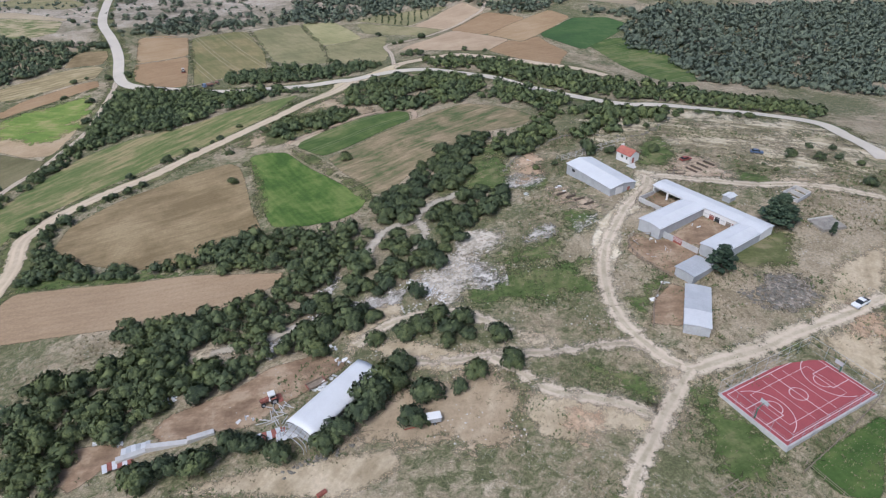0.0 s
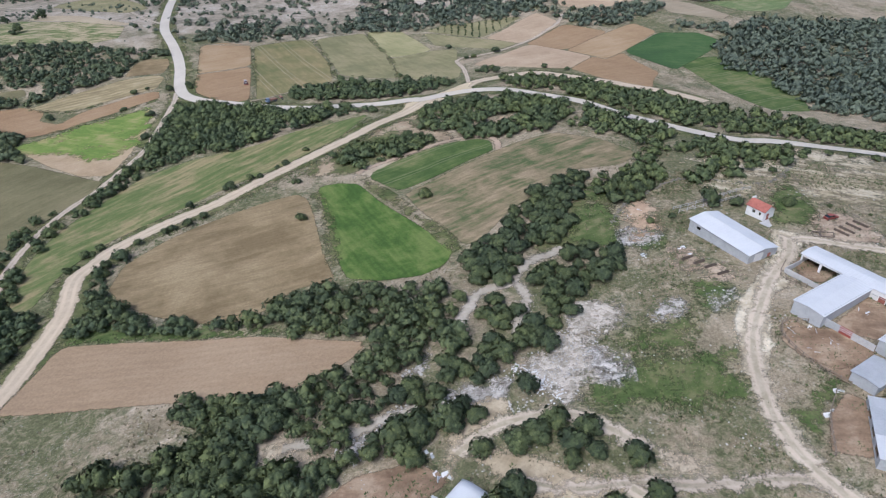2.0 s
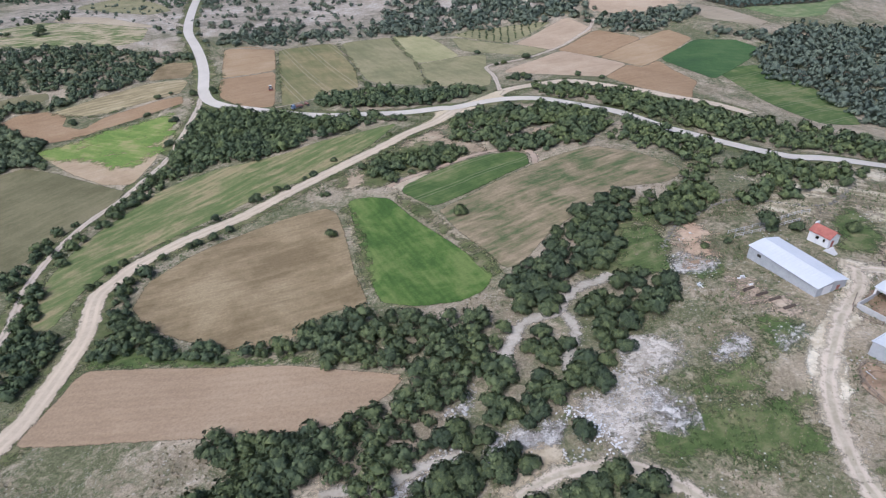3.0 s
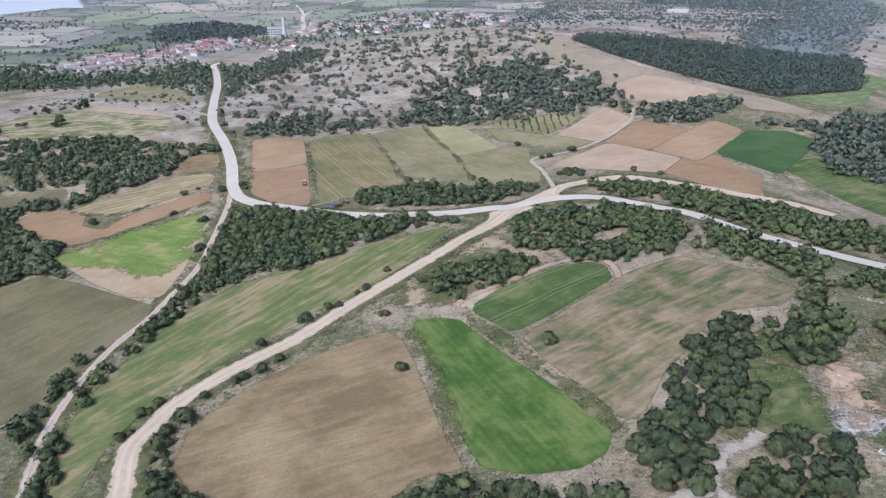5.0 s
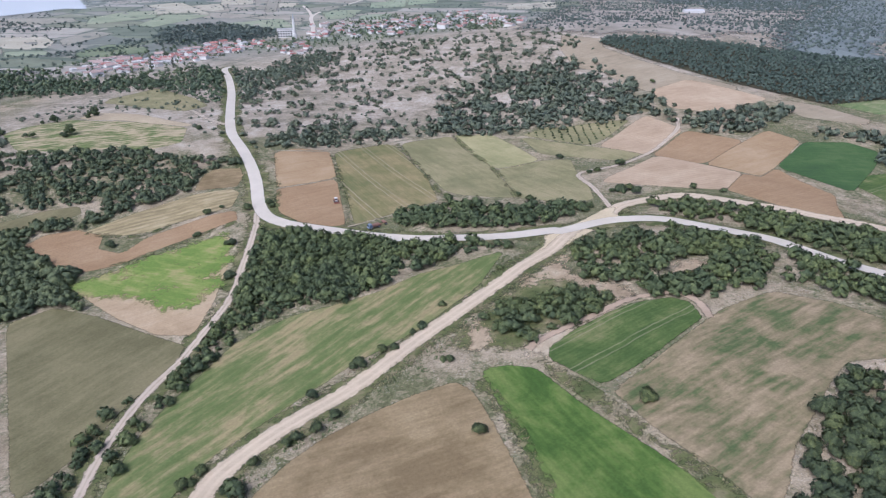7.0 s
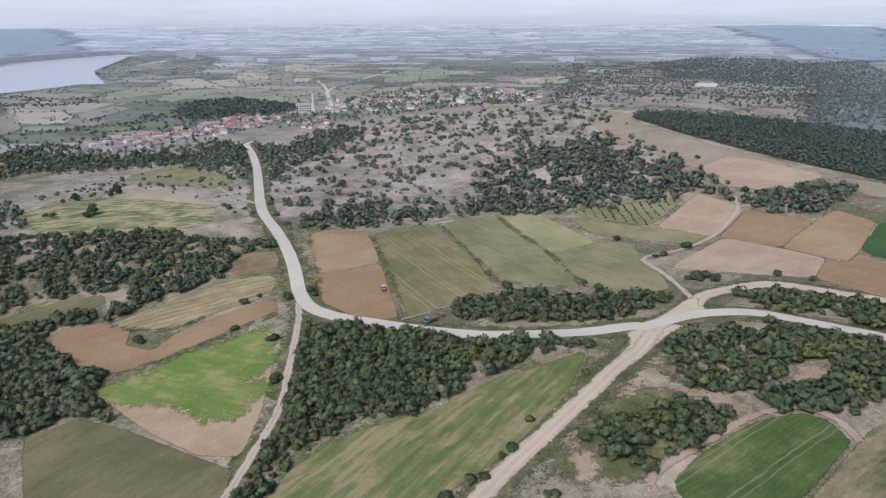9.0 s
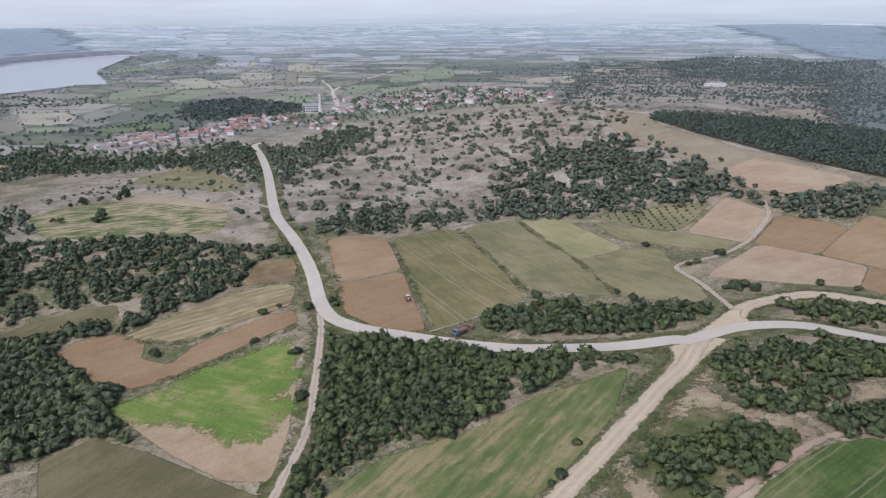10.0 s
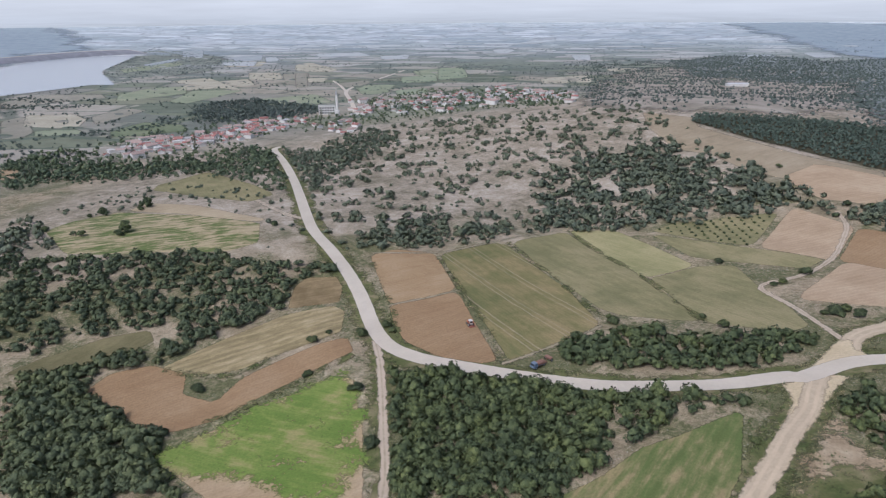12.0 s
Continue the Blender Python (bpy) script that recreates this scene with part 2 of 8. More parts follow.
def track_material(name, pale, dark, verge, ruts=0.0, edge=0.9, rough=0.95):
    m, nt, bsdf = nodes_of(name)
    vec = place(nt)
    big = noise_node(nt, vec, 0.08, 5, 0.65)
    fine = noise_node(nt, vec, 1.1, 6, 0.75)
    f = calc(nt, "ADD", calc(nt, "MULTIPLY", big, 0.6), calc(nt, "MULTIPLY", fine, 0.4))
    col = ramp(nt, f, [(0.35, dark), (0.6, pale)])
    if ruts:
        a = calc(nt, "ABSOLUTE", attribute(nt, "across"))
        a = calc(nt, "ADD", a, calc(nt, "MULTIPLY", calc(nt, "SUBTRACT", noise_node(nt, vec, 0.2, 3), 0.5), 0.8))
        away = calc(nt, "ABSOLUTE", calc(nt, "SUBTRACT", a, ruts))
        on = ramp(nt, calc(nt, "MULTIPLY", away, 1.0), [(0.3, 0.0), (0.75, 1.0)])
        worn = ramp(nt, noise_node(nt, vec, 0.35, 5, 0.7, 0.6), [(0.42, 0.0), (0.6, 1.0)])
        col = mix(nt, calc(nt, "MULTIPLY", on, calc(nt, "MULTIPLY_ADD", worn, 0.55, 0.3)), col, verge)
    nt.links.new(col, bsdf.inputs["Base Color"])
    bsdf.inputs["Roughness"].default_value = rough
    bump(nt, bsdf, fine, 0.4, 0.08)
    ragged(nt, bsdf, vec, edge, 0.3, False, 5.5 if ruts else 3.0)
    return m


def rock_material(name, dark, mid, pale, width=1.5, patchy=True):
    """Broken rock: angular faces of uneven tone with dark joints."""
    m, nt, bsdf = nodes_of(name)
    vec = place(nt)
    cells = nt.nodes.new("ShaderNodeTexVoronoi")
    cells.inputs["Scale"].default_value = 0.75
    warped = nt.nodes.new("ShaderNodeVectorMath")
    warped.operation = "MULTIPLY_ADD"
    warped.inputs[1].default_value = (1.6, 1.6, 1.6)
    wob = nt.nodes.new("ShaderNodeTexNoise")
    wob.inputs["Scale"].default_value = 0.5
    nt.links.new(vec, wob.inputs["Vector"])
    nt.links.new(wob.outputs["Color"], warped.inputs[0])
    nt.links.new(vec, warped.inputs[2])
    nt.links.new(warped.outputs[0], cells.inputs["Vector"])
    pick = nt.nodes.new("ShaderNodeSeparateColor")
    nt.links.new(cells.outputs["Color"], pick.inputs[0])
    fine = noise_node(nt, vec, 1.4, 6, 0.75)
    f = calc(nt, "ADD", calc(nt, "MULTIPLY", pick.outputs[0], 0.3), calc(nt, "MULTIPLY", fine, 0.7))
    col = ramp(nt, f, [(0.33, dark), (0.5, mid), (0.66, pale)])
    nt.links.new(col, bsdf.inputs["Base Color"])
    bsdf.inputs["Roughness"].default_value = 0.95
    bump(nt, bsdf, calc(nt, "SUBTRACT", fine, calc(nt, "MULTIPLY", cells.outputs["Distance"], 0.6)), 0.9, 0.5)
    ragged(nt, bsdf, vec, width, 0.5, patchy)
    return m


def plain_material(name, col, rough=0.6, vary=0.18, scale=0.8, metal=0.0, spec=0.4, grain=0.0):
    """Painted, cast or rolled surface with stains at two scales and a little variation from piece to piece."""
    m, nt, bsdf = nodes_of(name)
    co = nt.nodes.new("ShaderNodeTexCoord").outputs["Object"]
    f = calc(nt, "ADD", calc(nt, "MULTIPLY", noise_node(nt, co, scale, 5, 0.65), 0.65), calc(nt, "MULTIPLY", noise_node(nt, co, scale * 9, 4, 0.7), 0.35))
    one = nt.nodes.new("ShaderNodeObjectInfo").outputs["Random"]
    f = calc(nt, "ADD", f, calc(nt, "MULTIPLY", calc(nt, "SUBTRACT", one, 0.5), 0.18))
    lo, hi = tuple(c * (1 - vary * 1.5) for c in col), tuple(min(0.95, c * (1 + vary)) for c in col)
    nt.links.new(ramp(nt, f, [(0.3, lo), (0.5, col), (0.7, hi)]), bsdf.inputs["Base Color"])
    bsdf.inputs["Roughness"].default_value, bsdf.inputs["Metallic"].default_value = rough, metal
    bsdf.inputs["Specular IOR Level"].default_value = spec
    if grain:
        bump(nt, bsdf, f, 0.5, grain)
    return m


def leaf_material(name, dark, mid, light, young=0.0):
    """Foliage: every clump of its own tone, every shrub of its own hue; young: how far some turn yellow green."""
    m, nt, bsdf = nodes_of(name)
    geo = nt.nodes.new("ShaderNodeNewGeometry")
    one = nt.nodes.new("ShaderNodeObjectInfo").outputs["Random"]
    vec = geo.outputs["Position"]
    big = noise_node(nt, vec, 0.14, 4, 0.6)
    fine = noise_node(nt, vec, 2.6, 5, 0.75)
    f = calc(nt, "ADD", calc(nt, "MULTIPLY", big, 0.40), calc(nt, "MULTIPLY", fine, 0.34))
    f = calc(nt, "ADD", f, calc(nt, "MULTIPLY", geo.outputs["Random Per Island"], 0.36))
    f = calc(nt, "ADD", f, calc(nt, "MULTIPLY", one, 0.10))
    col = ramp(nt, f, [(0.38, dark), (0.58, mid), (0.84, light)])
    if young:
        hue = calc(nt, "ADD", calc(nt, "MULTIPLY", noise_node(nt, vec, 0.075, 3, 0.6), 0.8), calc(nt, "MULTIPLY", one, 0.2))
        on = ramp(nt, hue, [(0.44, 0.0), (0.62, 1.0)])
        col = mix(nt, calc(nt, "MULTIPLY", on, young), col, (1.55, 1.42, 1.0), "MULTIPLY")
    nt.links.new(col, bsdf.inputs["Base Color"])
    bsdf.inputs["Roughness"].default_value = 0.75
    bsdf.inputs["Specular IOR Level"].default_value = 0.25
    bump(nt, bsdf, fine, 0.7, 0.3)
    return m


def slope_material(name, dark, pale, drift=45.0):
    """A far slope under woods or scrub, its edge lost in drifts."""
    m, nt, bsdf = nodes_of(name)
    vec = place(nt)
    f = noise_node(nt, vec, 1 / 35, 7, 0.7, 0.5)
    nt.links.new(ramp(nt, f, [(0.38, dark), (0.62, pale)]), bsdf.inputs["Base Color"])
    bsdf.inputs["Roughness"].default_value = 0.95
    ragged(nt, bsdf, vec, drift, 0.54 / drift)
    return m


def ground_material():
    """Dry grassland with soil, stones and green flushes; far off, the chequer of small fields on the plain, paled with
    distance for haze.
    """
    m, nt, bsdf = nodes_of("dry_grassland")
    vec = place(nt)
    big = noise_node(nt, vec, 1 / 45, 6, 0.62, 0.6)
    mid = noise_node(nt, vec, 1 / 9, 6, 0.68, 0.5)
    fine = noise_node(nt, vec, 0.9, 6, 0.78)
    f = calc(nt, "ADD", calc(nt, "MULTIPLY", big, 0.42), calc(nt, "ADD", calc(nt, "MULTIPLY", mid, 0.33), calc(nt, "MULTIPLY", fine, 0.25)))
    soil = ramp(nt, calc(nt, "ADD", calc(nt, "MULTIPLY", mid, 0.6), calc(nt, "MULTIPLY", fine, 0.4)), [(0.36, (0.195, 0.158, 0.098)), (0.47, (0.285, 0.232, 0.15)), (0.56, (0.37, 0.302, 0.205)), (0.66, (0.51, 0.42, 0.305))])
    blade = noise_node(nt, vec, 1 / 2.6, 8, 0.72, 0.9)
    turf = ramp(nt, calc(nt, "ADD", calc(nt, "MULTIPLY", blade, 0.5), calc(nt, "MULTIPLY", fine, 0.5)), [(0.36, (0.07, 0.08, 0.035)), (0.5, (0.138, 0.137, 0.067)), (0.64, (0.245, 0.215, 0.12))])
    cover = calc(nt, "ADD", calc(nt, "MULTIPLY", big, 0.62), calc(nt, "MULTIPLY", blade, 0.38))
    near = mix(nt, ramp(nt, cover, [(0.455, 1.0), (0.54, 0.0)]), soil, turf)
    speck = calc(nt, "MULTIPLY_ADD", noise_node(nt, vec, 2.2, 5, 0.8), 2.2, -0.1)
    grey = nt.nodes.new("ShaderNodeCombineXYZ")
    for i in range(3):
        nt.links.new(speck, grey.inputs[i])
    near = mix(nt, 1.0, near, grey.outputs[0], "MULTIPLY")
    # stones that lie in the grass
    v = nt.nodes.new("ShaderNodeTexVoronoi")
    v.inputs["Scale"].default_value = 0.8
    nt.links.new(vec, v.inputs["Vector"])
    stone = calc(nt, "MULTIPLY", calc(nt, "LESS_THAN", v.outputs["Distance"], 0.22), calc(nt, "GREATER_THAN", noise_node(nt, vec, 0.07, 4, 0.7), 0.56))
    near = mix(nt, calc(nt, "MULTIPLY", stone, 0.4), near, (0.52, 0.47, 0.40))
    chips = calc(nt, "MULTIPLY", calc(nt, "GREATER_THAN", noise_node(nt, vec, 1.7, 4, 0.8), 0.60), calc(nt, "GREATER_THAN", noise_node(nt, vec, 0.05, 4, 0.65), 0.5))
    near = mix(nt, calc(nt, "MULTIPLY", chips, 0.38), near, (0.56, 0.50, 0.42))
    # the stony hill before the village is bare and greyish
    s = nt.nodes.new("ShaderNodeSeparateXYZ")
    nt.links.new(vec, s.inputs[0])
    hill = calc(nt, "ADD", s.outputs[1], calc(nt, "MULTIPLY", s.outputs[0], -0.25))
    hill = calc(nt, "ADD", hill, calc(nt, "MULTIPLY", big, 90.0))
    onhill = nt.nodes.new("ShaderNodeMapRange")
    onhill.inputs["From Min"].default_value, onhill.inputs["From Max"].default_value = 575, 640
    nt.links.new(hill, onhill.inputs["Value"])
    ribs = noise_node(nt, vec, 1 / 3.5, 7, 0.75, 1.2)
    f = calc(nt, "ADD", calc(nt, "MULTIPLY", f, 0.7), calc(nt, "MULTIPLY", ribs, 0.3))
    bare = ramp(nt, f, [(0.41, (0.15, 0.138, 0.09)), (0.46, (0.25, 0.213, 0.15)), (0.51, (0.36, 0.305, 0.228)), (0.58, (0.50, 0.435, 0.35))])
    ends = nt.nodes.new("ShaderNodeMapRange")
    ends.inputs["From Min"].default_value, ends.inputs["From Max"].default_value = -470, -430
    nt.links.new(s.outputs[0], ends.inputs["Value"])
    near = mix(nt, calc(nt, "MULTIPLY", onhill.outputs[0], ends.outputs[0]), near, bare)
    # the plain, its crop colours paled with distance to stand in for haze
    wide = nt.nodes.new("ShaderNodeMapping")
    wide.inputs["Rotation"].default_value = (0, 0, 0.25)
    wide.inputs["Scale"].default_value = (1 / 140, 1 / 80, 0.0)
    nt.links.new(vec, wide.inputs[0])
    cells = nt.nodes.new("ShaderNodeTexVoronoi")
    cells.inputs["Scale"].default_value, cells.inputs["Randomness"].default_value = 1.0, 0.75
    cells.distance = "CHEBYCHEV"
    nt.links.new(wide.outputs[0], cells.inputs["Vector"])
    pick = nt.nodes.new("ShaderNodeSeparateColor")
    nt.links.new(cells.outputs["Color"], pick.inputs[0])
    crop = ramp(nt, pick.outputs[0], [(0.0, (0.19, 0.205, 0.14)), (0.2, (0.33, 0.30, 0.235)), (0.36, (0.23, 0.235, 0.165)), (0.5, (0.16, 0.18, 0.13)), (0.62, (0.36, 0.33, 0.27)), (0.78, (0.26, 0.25, 0.205)), (0.9, (0.18, 0.19, 0.155))], "CONSTANT")
    # dry: the same fields with haze put into their colours
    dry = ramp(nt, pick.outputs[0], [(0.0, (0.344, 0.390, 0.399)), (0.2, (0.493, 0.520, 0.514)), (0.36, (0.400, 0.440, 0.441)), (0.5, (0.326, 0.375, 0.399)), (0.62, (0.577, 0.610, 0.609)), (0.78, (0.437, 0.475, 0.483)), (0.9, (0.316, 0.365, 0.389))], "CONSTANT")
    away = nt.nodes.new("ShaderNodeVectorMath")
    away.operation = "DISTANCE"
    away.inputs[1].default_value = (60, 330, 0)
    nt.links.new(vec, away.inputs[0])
    far_haze = nt.nodes.new("ShaderNodeMapRange")
    far_haze.inputs["From Min"].default_value, far_haze.inputs["From Max"].default_value = 1300, 3000
    nt.links.new(away.outputs["Value"], far_haze.inputs["Value"])
    crop = mix(nt, far_haze.outputs[0], crop, dry)
    # stubble: how far the painted haze pales the farthest fields
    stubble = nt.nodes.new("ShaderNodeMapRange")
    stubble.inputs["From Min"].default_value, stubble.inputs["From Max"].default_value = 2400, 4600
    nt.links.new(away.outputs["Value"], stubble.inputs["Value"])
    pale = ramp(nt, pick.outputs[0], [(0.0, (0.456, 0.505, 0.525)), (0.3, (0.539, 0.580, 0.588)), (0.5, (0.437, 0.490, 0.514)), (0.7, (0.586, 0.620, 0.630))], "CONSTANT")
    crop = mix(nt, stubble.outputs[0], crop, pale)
    line = nt.nodes.new("ShaderNodeTexVoronoi")
    line.feature = "DISTANCE_TO_EDGE"
    line.inputs["Randomness"].default_value, line.inputs["Scale"].default_value = 0.75, 1.0
    nt.links.new(wide.outputs[0], line.inputs["Vector"])
    hedge = calc(nt, "LESS_THAN", calc(nt, "ADD", line.outputs["Distance"], calc(nt, "MULTIPLY", mid, 0.16)), 0.115)
    # hedge lines take on the painted haze as well
    crop = mix(nt, calc(nt, "MULTIPLY", hedge, 0.75), crop, mix(nt, far_haze.outputs[0], (0.12, 0.145, 0.11), (0.29, 0.315, 0.315)))
    mottle = calc(nt, "MULTIPLY_ADD", noise_node(nt, vec, 1 / 40, 7, 0.7, 0.5), 1.3, 0.35)
    tone = nt.nodes.new("ShaderNodeCombineXYZ")
    for i in range(3):
        nt.links.new(mottle, tone.inputs[i])
    crop = mix(nt, 0.8, crop, tone.outputs[0], "MULTIPLY")
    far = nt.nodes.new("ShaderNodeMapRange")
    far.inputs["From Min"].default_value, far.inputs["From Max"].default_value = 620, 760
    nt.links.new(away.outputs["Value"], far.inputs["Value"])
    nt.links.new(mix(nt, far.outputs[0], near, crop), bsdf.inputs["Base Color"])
    bsdf.inputs["Roughness"].default_value = 0.95
    bsdf.inputs["Specular IOR Level"].default_value = 0.15
    bump(nt, bsdf, calc(nt, "ADD", fine, mid), 0.6, 0.25)
    return m


GRASSLAND = ground_material()
PAVED = track_material("worn_pale_paving", (0.60, 0.53, 0.425), (0.51, 0.445, 0.35), (0.3, 0.27, 0.2), edge=0.45, rough=0.85)
GRAVEL = track_material("pale_gravel_road", (0.60, 0.485, 0.335), (0.49, 0.39, 0.265), (0.44, 0.35, 0.235), ruts=1.3, edge=1.0)
MARGIN = track_material("worn_field_margin", (0.34, 0.28, 0.19), (0.22, 0.20, 0.115), (0.2, 0.19, 0.1), edge=1.4)
WIDE = track_material("trodden_dusty_ground", (0.60, 0.50, 0.37), (0.45, 0.365, 0.26), (0.33, 0.28, 0.18), ruts=1.1, edge=2.2)
APRON = field_material("pale_gravel_apron", (0.50, 0.405, 0.28), (0.56, 0.455, 0.32), (0.60, 0.495, 0.36), 40, 4.0, 0.02, 12, edge=1.6)
TRACK = track_material("dusty_earth_track", (0.55, 0.455, 0.345), (0.40, 0.32, 0.23), (0.24, 0.21, 0.13), ruts=1.0, edge=2.0)
EARTHTRACK = track_material("pale_smooth_earth_track", (0.52, 0.425, 0.315), (0.45, 0.36, 0.262), (0.30, 0.25, 0.165), ruts=0.8, edge=0.9)
STONYPATH = track_material("stony_path", (0.52, 0.455, 0.36), (0.31, 0.265, 0.19), (0.2, 0.19, 0.1), edge=2.2)
STUBBLE = field_material("brown_stubble", (0.195, 0.143, 0.08), (0.262, 0.195, 0.113), (0.335, 0.255, 0.155), 20, 1.8, 0.04, 24, tight=0.7)
GREEN = field_material("deep_green_crop", (0.062, 0.112, 0.026), (0.095, 0.152, 0.036), (0.155, 0.2, 0.06), -62, 2.1, 0.09, 16, tight=0.6)
SMALLGREEN = field_material("green_crop", (0.066, 0.106, 0.032), (0.098, 0.138, 0.044), (0.185, 0.19, 0.085), 35, 1.5, 0.08, 18, 0.4, 13.0, tight=0.7)
STREAKED = field_material("weedy_stubble", (0.095, 0.125, 0.052), (0.222, 0.182, 0.108), (0.335, 0.258, 0.17), 33, 2.6, 0.08, 12, streaks=0.42, tight=0.75)
PLOUGHED = field_material("ploughed_soil", (0.295, 0.207, 0.136), (0.345, 0.245, 0.162), (0.385, 0.28, 0.19), 2, 2.4, 0.05, 45)
BROWNTILL = field_material("warm_brown_tilled_soil", (0.31, 0.207, 0.122), (0.365, 0.253, 0.153), (0.41, 0.295, 0.19), 28, 1.6, 0.06, 30)
LONGGREEN = field_material("patchy_green_pasture", (0.12, 0.155, 0.055), (0.182, 0.193, 0.082), (0.31, 0.253, 0.14), 55, 3.6, 0.08, 26, streaks=0.46, tight=0.6)
OLIVE = field_material("olive_brown_fallow", (0.135, 0.122, 0.064), (0.168, 0.15, 0.082), (0.21, 0.182, 0.103), 60, 1.5, 0.0, 40, tight=0.7)
BRIGHT = field_material("bright_green_crop", (0.145, 0.212, 0.05), (0.2, 0.252, 0.07), (0.32, 0.287, 0.13), -20, 1.8, 0.03, 26, edge=1.8, patchy=True, tight=0.6)
BARE = field_material("pale_bare_soil", (0.35, 0.255, 0.165), (0.42, 0.31, 0.205), (0.47, 0.36, 0.255), 30, 1.4, 0.04, 20)
RED = field_material("red_brown_tilled_soil", (0.275, 0.175, 0.102), (0.325, 0.217, 0.13), (0.37, 0.257, 0.163), 35, 1.6, 0.05, 40)
HAY = field_material("mown_straw", (0.26, 0.21, 0.12), (0.355, 0.285, 0.168), (0.45, 0.365, 0.232), 32, 3.8, 0.16, 30, streaks=0.45, tight=0.7)
GREYGREEN = field_material("grey_green_grass", (0.192, 0.18, 0.095), (0.25, 0.226, 0.124), (0.315, 0.27, 0.16), -60, 1.8, 0.05, 30, tight=0.8)
STRIPED = field_material("green_field_with_wheelings", (0.16, 0.158, 0.072), (0.218, 0.192, 0.093), (0.30, 0.24, 0.13), -60, 1.6, 0.06, 30, 0.6, 17.0, tight=0.75)
YELLOW = field_material("yellow_green_grass", (0.26, 0.25, 0.125), (0.335, 0.305, 0.165), (0.41, 0.355, 0.205), -55, 2.0, 0.05, 25)
PATCHY = field_material("straw_with_green_flush", (0.13, 0.165, 0.06), (0.275, 0.25, 0.14), (0.43, 0.35, 0.235), 18, 5.0, 0.1, 22, streaks=0.5, tight=0.42)
STONY = slope_material("bare_stony_slope", (0.22, 0.19, 0.14), (0.385, 0.335, 0.265))
FARGREEN = field_material("fresh_green_strip_crop", (0.135, 0.185, 0.075), (0.175, 0.215, 0.095), (0.27, 0.265, 0.15), 40, 6.0, 0.05, 26, streaks=0.5, tight=0.7)
DARKGREEN = field_material("dark_green_crop", (0.055, 0.10, 0.04), (0.07, 0.125, 0.045), (0.10, 0.15, 0.06), 10, 1.4, 0.15, 25)
PINKSOIL = field_material("pinkish_soil", (0.38, 0.275, 0.19), (0.45, 0.335, 0.238), (0.50, 0.385, 0.28), 15, 2.6, 0.08, 25)
TAN = field_material("tan_soil", (0.34, 0.27, 0.185), (0.43, 0.345, 0.245), (0.49, 0.40, 0.29), 35, 2.2, 0.06, 35)
YARDSOIL = field_material("trodden_red_soil", (0.195, 0.13, 0.088), (0.285, 0.196, 0.134), (0.39, 0.29, 0.21), 0, 3.0, 0.03, 6, edge=0.9, tight=0.7)
PINKYARD = field_material("pinkish_trodden_soil", (0.29, 0.215, 0.16), (0.41, 0.315, 0.24), (0.50, 0.40, 0.315), 10, 3.0, 0.02, 5, edge=2.2, patchy=True, tight=0.8)
BARNFRONT = field_material("pale_stony_trodden_soil", (0.36, 0.295, 0.215), (0.53, 0.45, 0.345), (0.68, 0.60, 0.49), 70, 3.0, 0.02, 4, edge=2.0, tight=0.75)
BLEACHED = field_material("bleached_dry_turf", (0.22, 0.188, 0.12), (0.42, 0.35, 0.25), (0.58, 0.5, 0.385), -25, 5.0, 0.04, 13, edge=5.0, patchy=True, streaks=0.5, tight=0.6)
DUST = field_material("pale_dusty_soil", (0.33, 0.26, 0.185), (0.45, 0.365, 0.275), (0.55, 0.46, 0.36), 70, 3.0, 0.03, 9, edge=1.6, patchy=True)
BARESOIL = field_material("bare_brown_soil", (0.27, 0.205, 0.14), (0.37, 0.285, 0.20), (0.46, 0.37, 0.275), 70, 3.0, 0.02, 9, edge=1.6, patchy=True)
ORANGESOIL = field_material("orange_bare_soil", (0.32, 0.215, 0.145), (0.45, 0.315, 0.22), (0.53, 0.40, 0.295), 70, 3.0, 0.02, 7, edge=1.6, patchy=True)
WEEDS = field_material("rank_green_weeds", (0.055, 0.082, 0.025), (0.1, 0.13, 0.046), (0.205, 0.19, 0.1), 20, 3.0, 0.03, 5, edge=1.7, patchy=True)
LOOSE = field_material("loose_tan_soil", (0.31, 0.245, 0.165), (0.44, 0.355, 0.255), (0.54, 0.445, 0.335), 60, 3.0, 0.02, 6, edge=3.0)
EARTH = track_material("reddish_earth", (0.46, 0.345, 0.24), (0.32, 0.235, 0.155), (0.3, 0.24, 0.16), edge=1.4)
VERGE = field_material("rough_grass_verge", (0.075, 0.095, 0.035), (0.13, 0.135, 0.06), (0.25, 0.21, 0.13), 0, 3.0, 0.03, 7, edge=1.5, patchy=True)
CHALK = rock_material("white_broken_rock", (0.22, 0.19, 0.15), (0.43, 0.39, 0.33), (0.66, 0.61, 0.54))
GREYROCK = rock_material("grey_broken_rock", (0.11, 0.09, 0.062), (0.235, 0.197, 0.148), (0.37, 0.32, 0.255))
ROCKFACE = rock_material("white_rock_face", (0.32, 0.27, 0.195), (0.49, 0.425, 0.33), (0.67, 0.60, 0.49), 2.0, True)
TURF = field_material("mown_turf", (0.05, 0.092, 0.025), (0.075, 0.12, 0.034), (0.115, 0.15, 0.05), 30, 4.0, 0.05, 6)
LEAF = leaf_material("evergreen_oak_leaves", (0.043, 0.058, 0.034), (0.072, 0.095, 0.047), (0.14, 0.168, 0.074), 0.5)
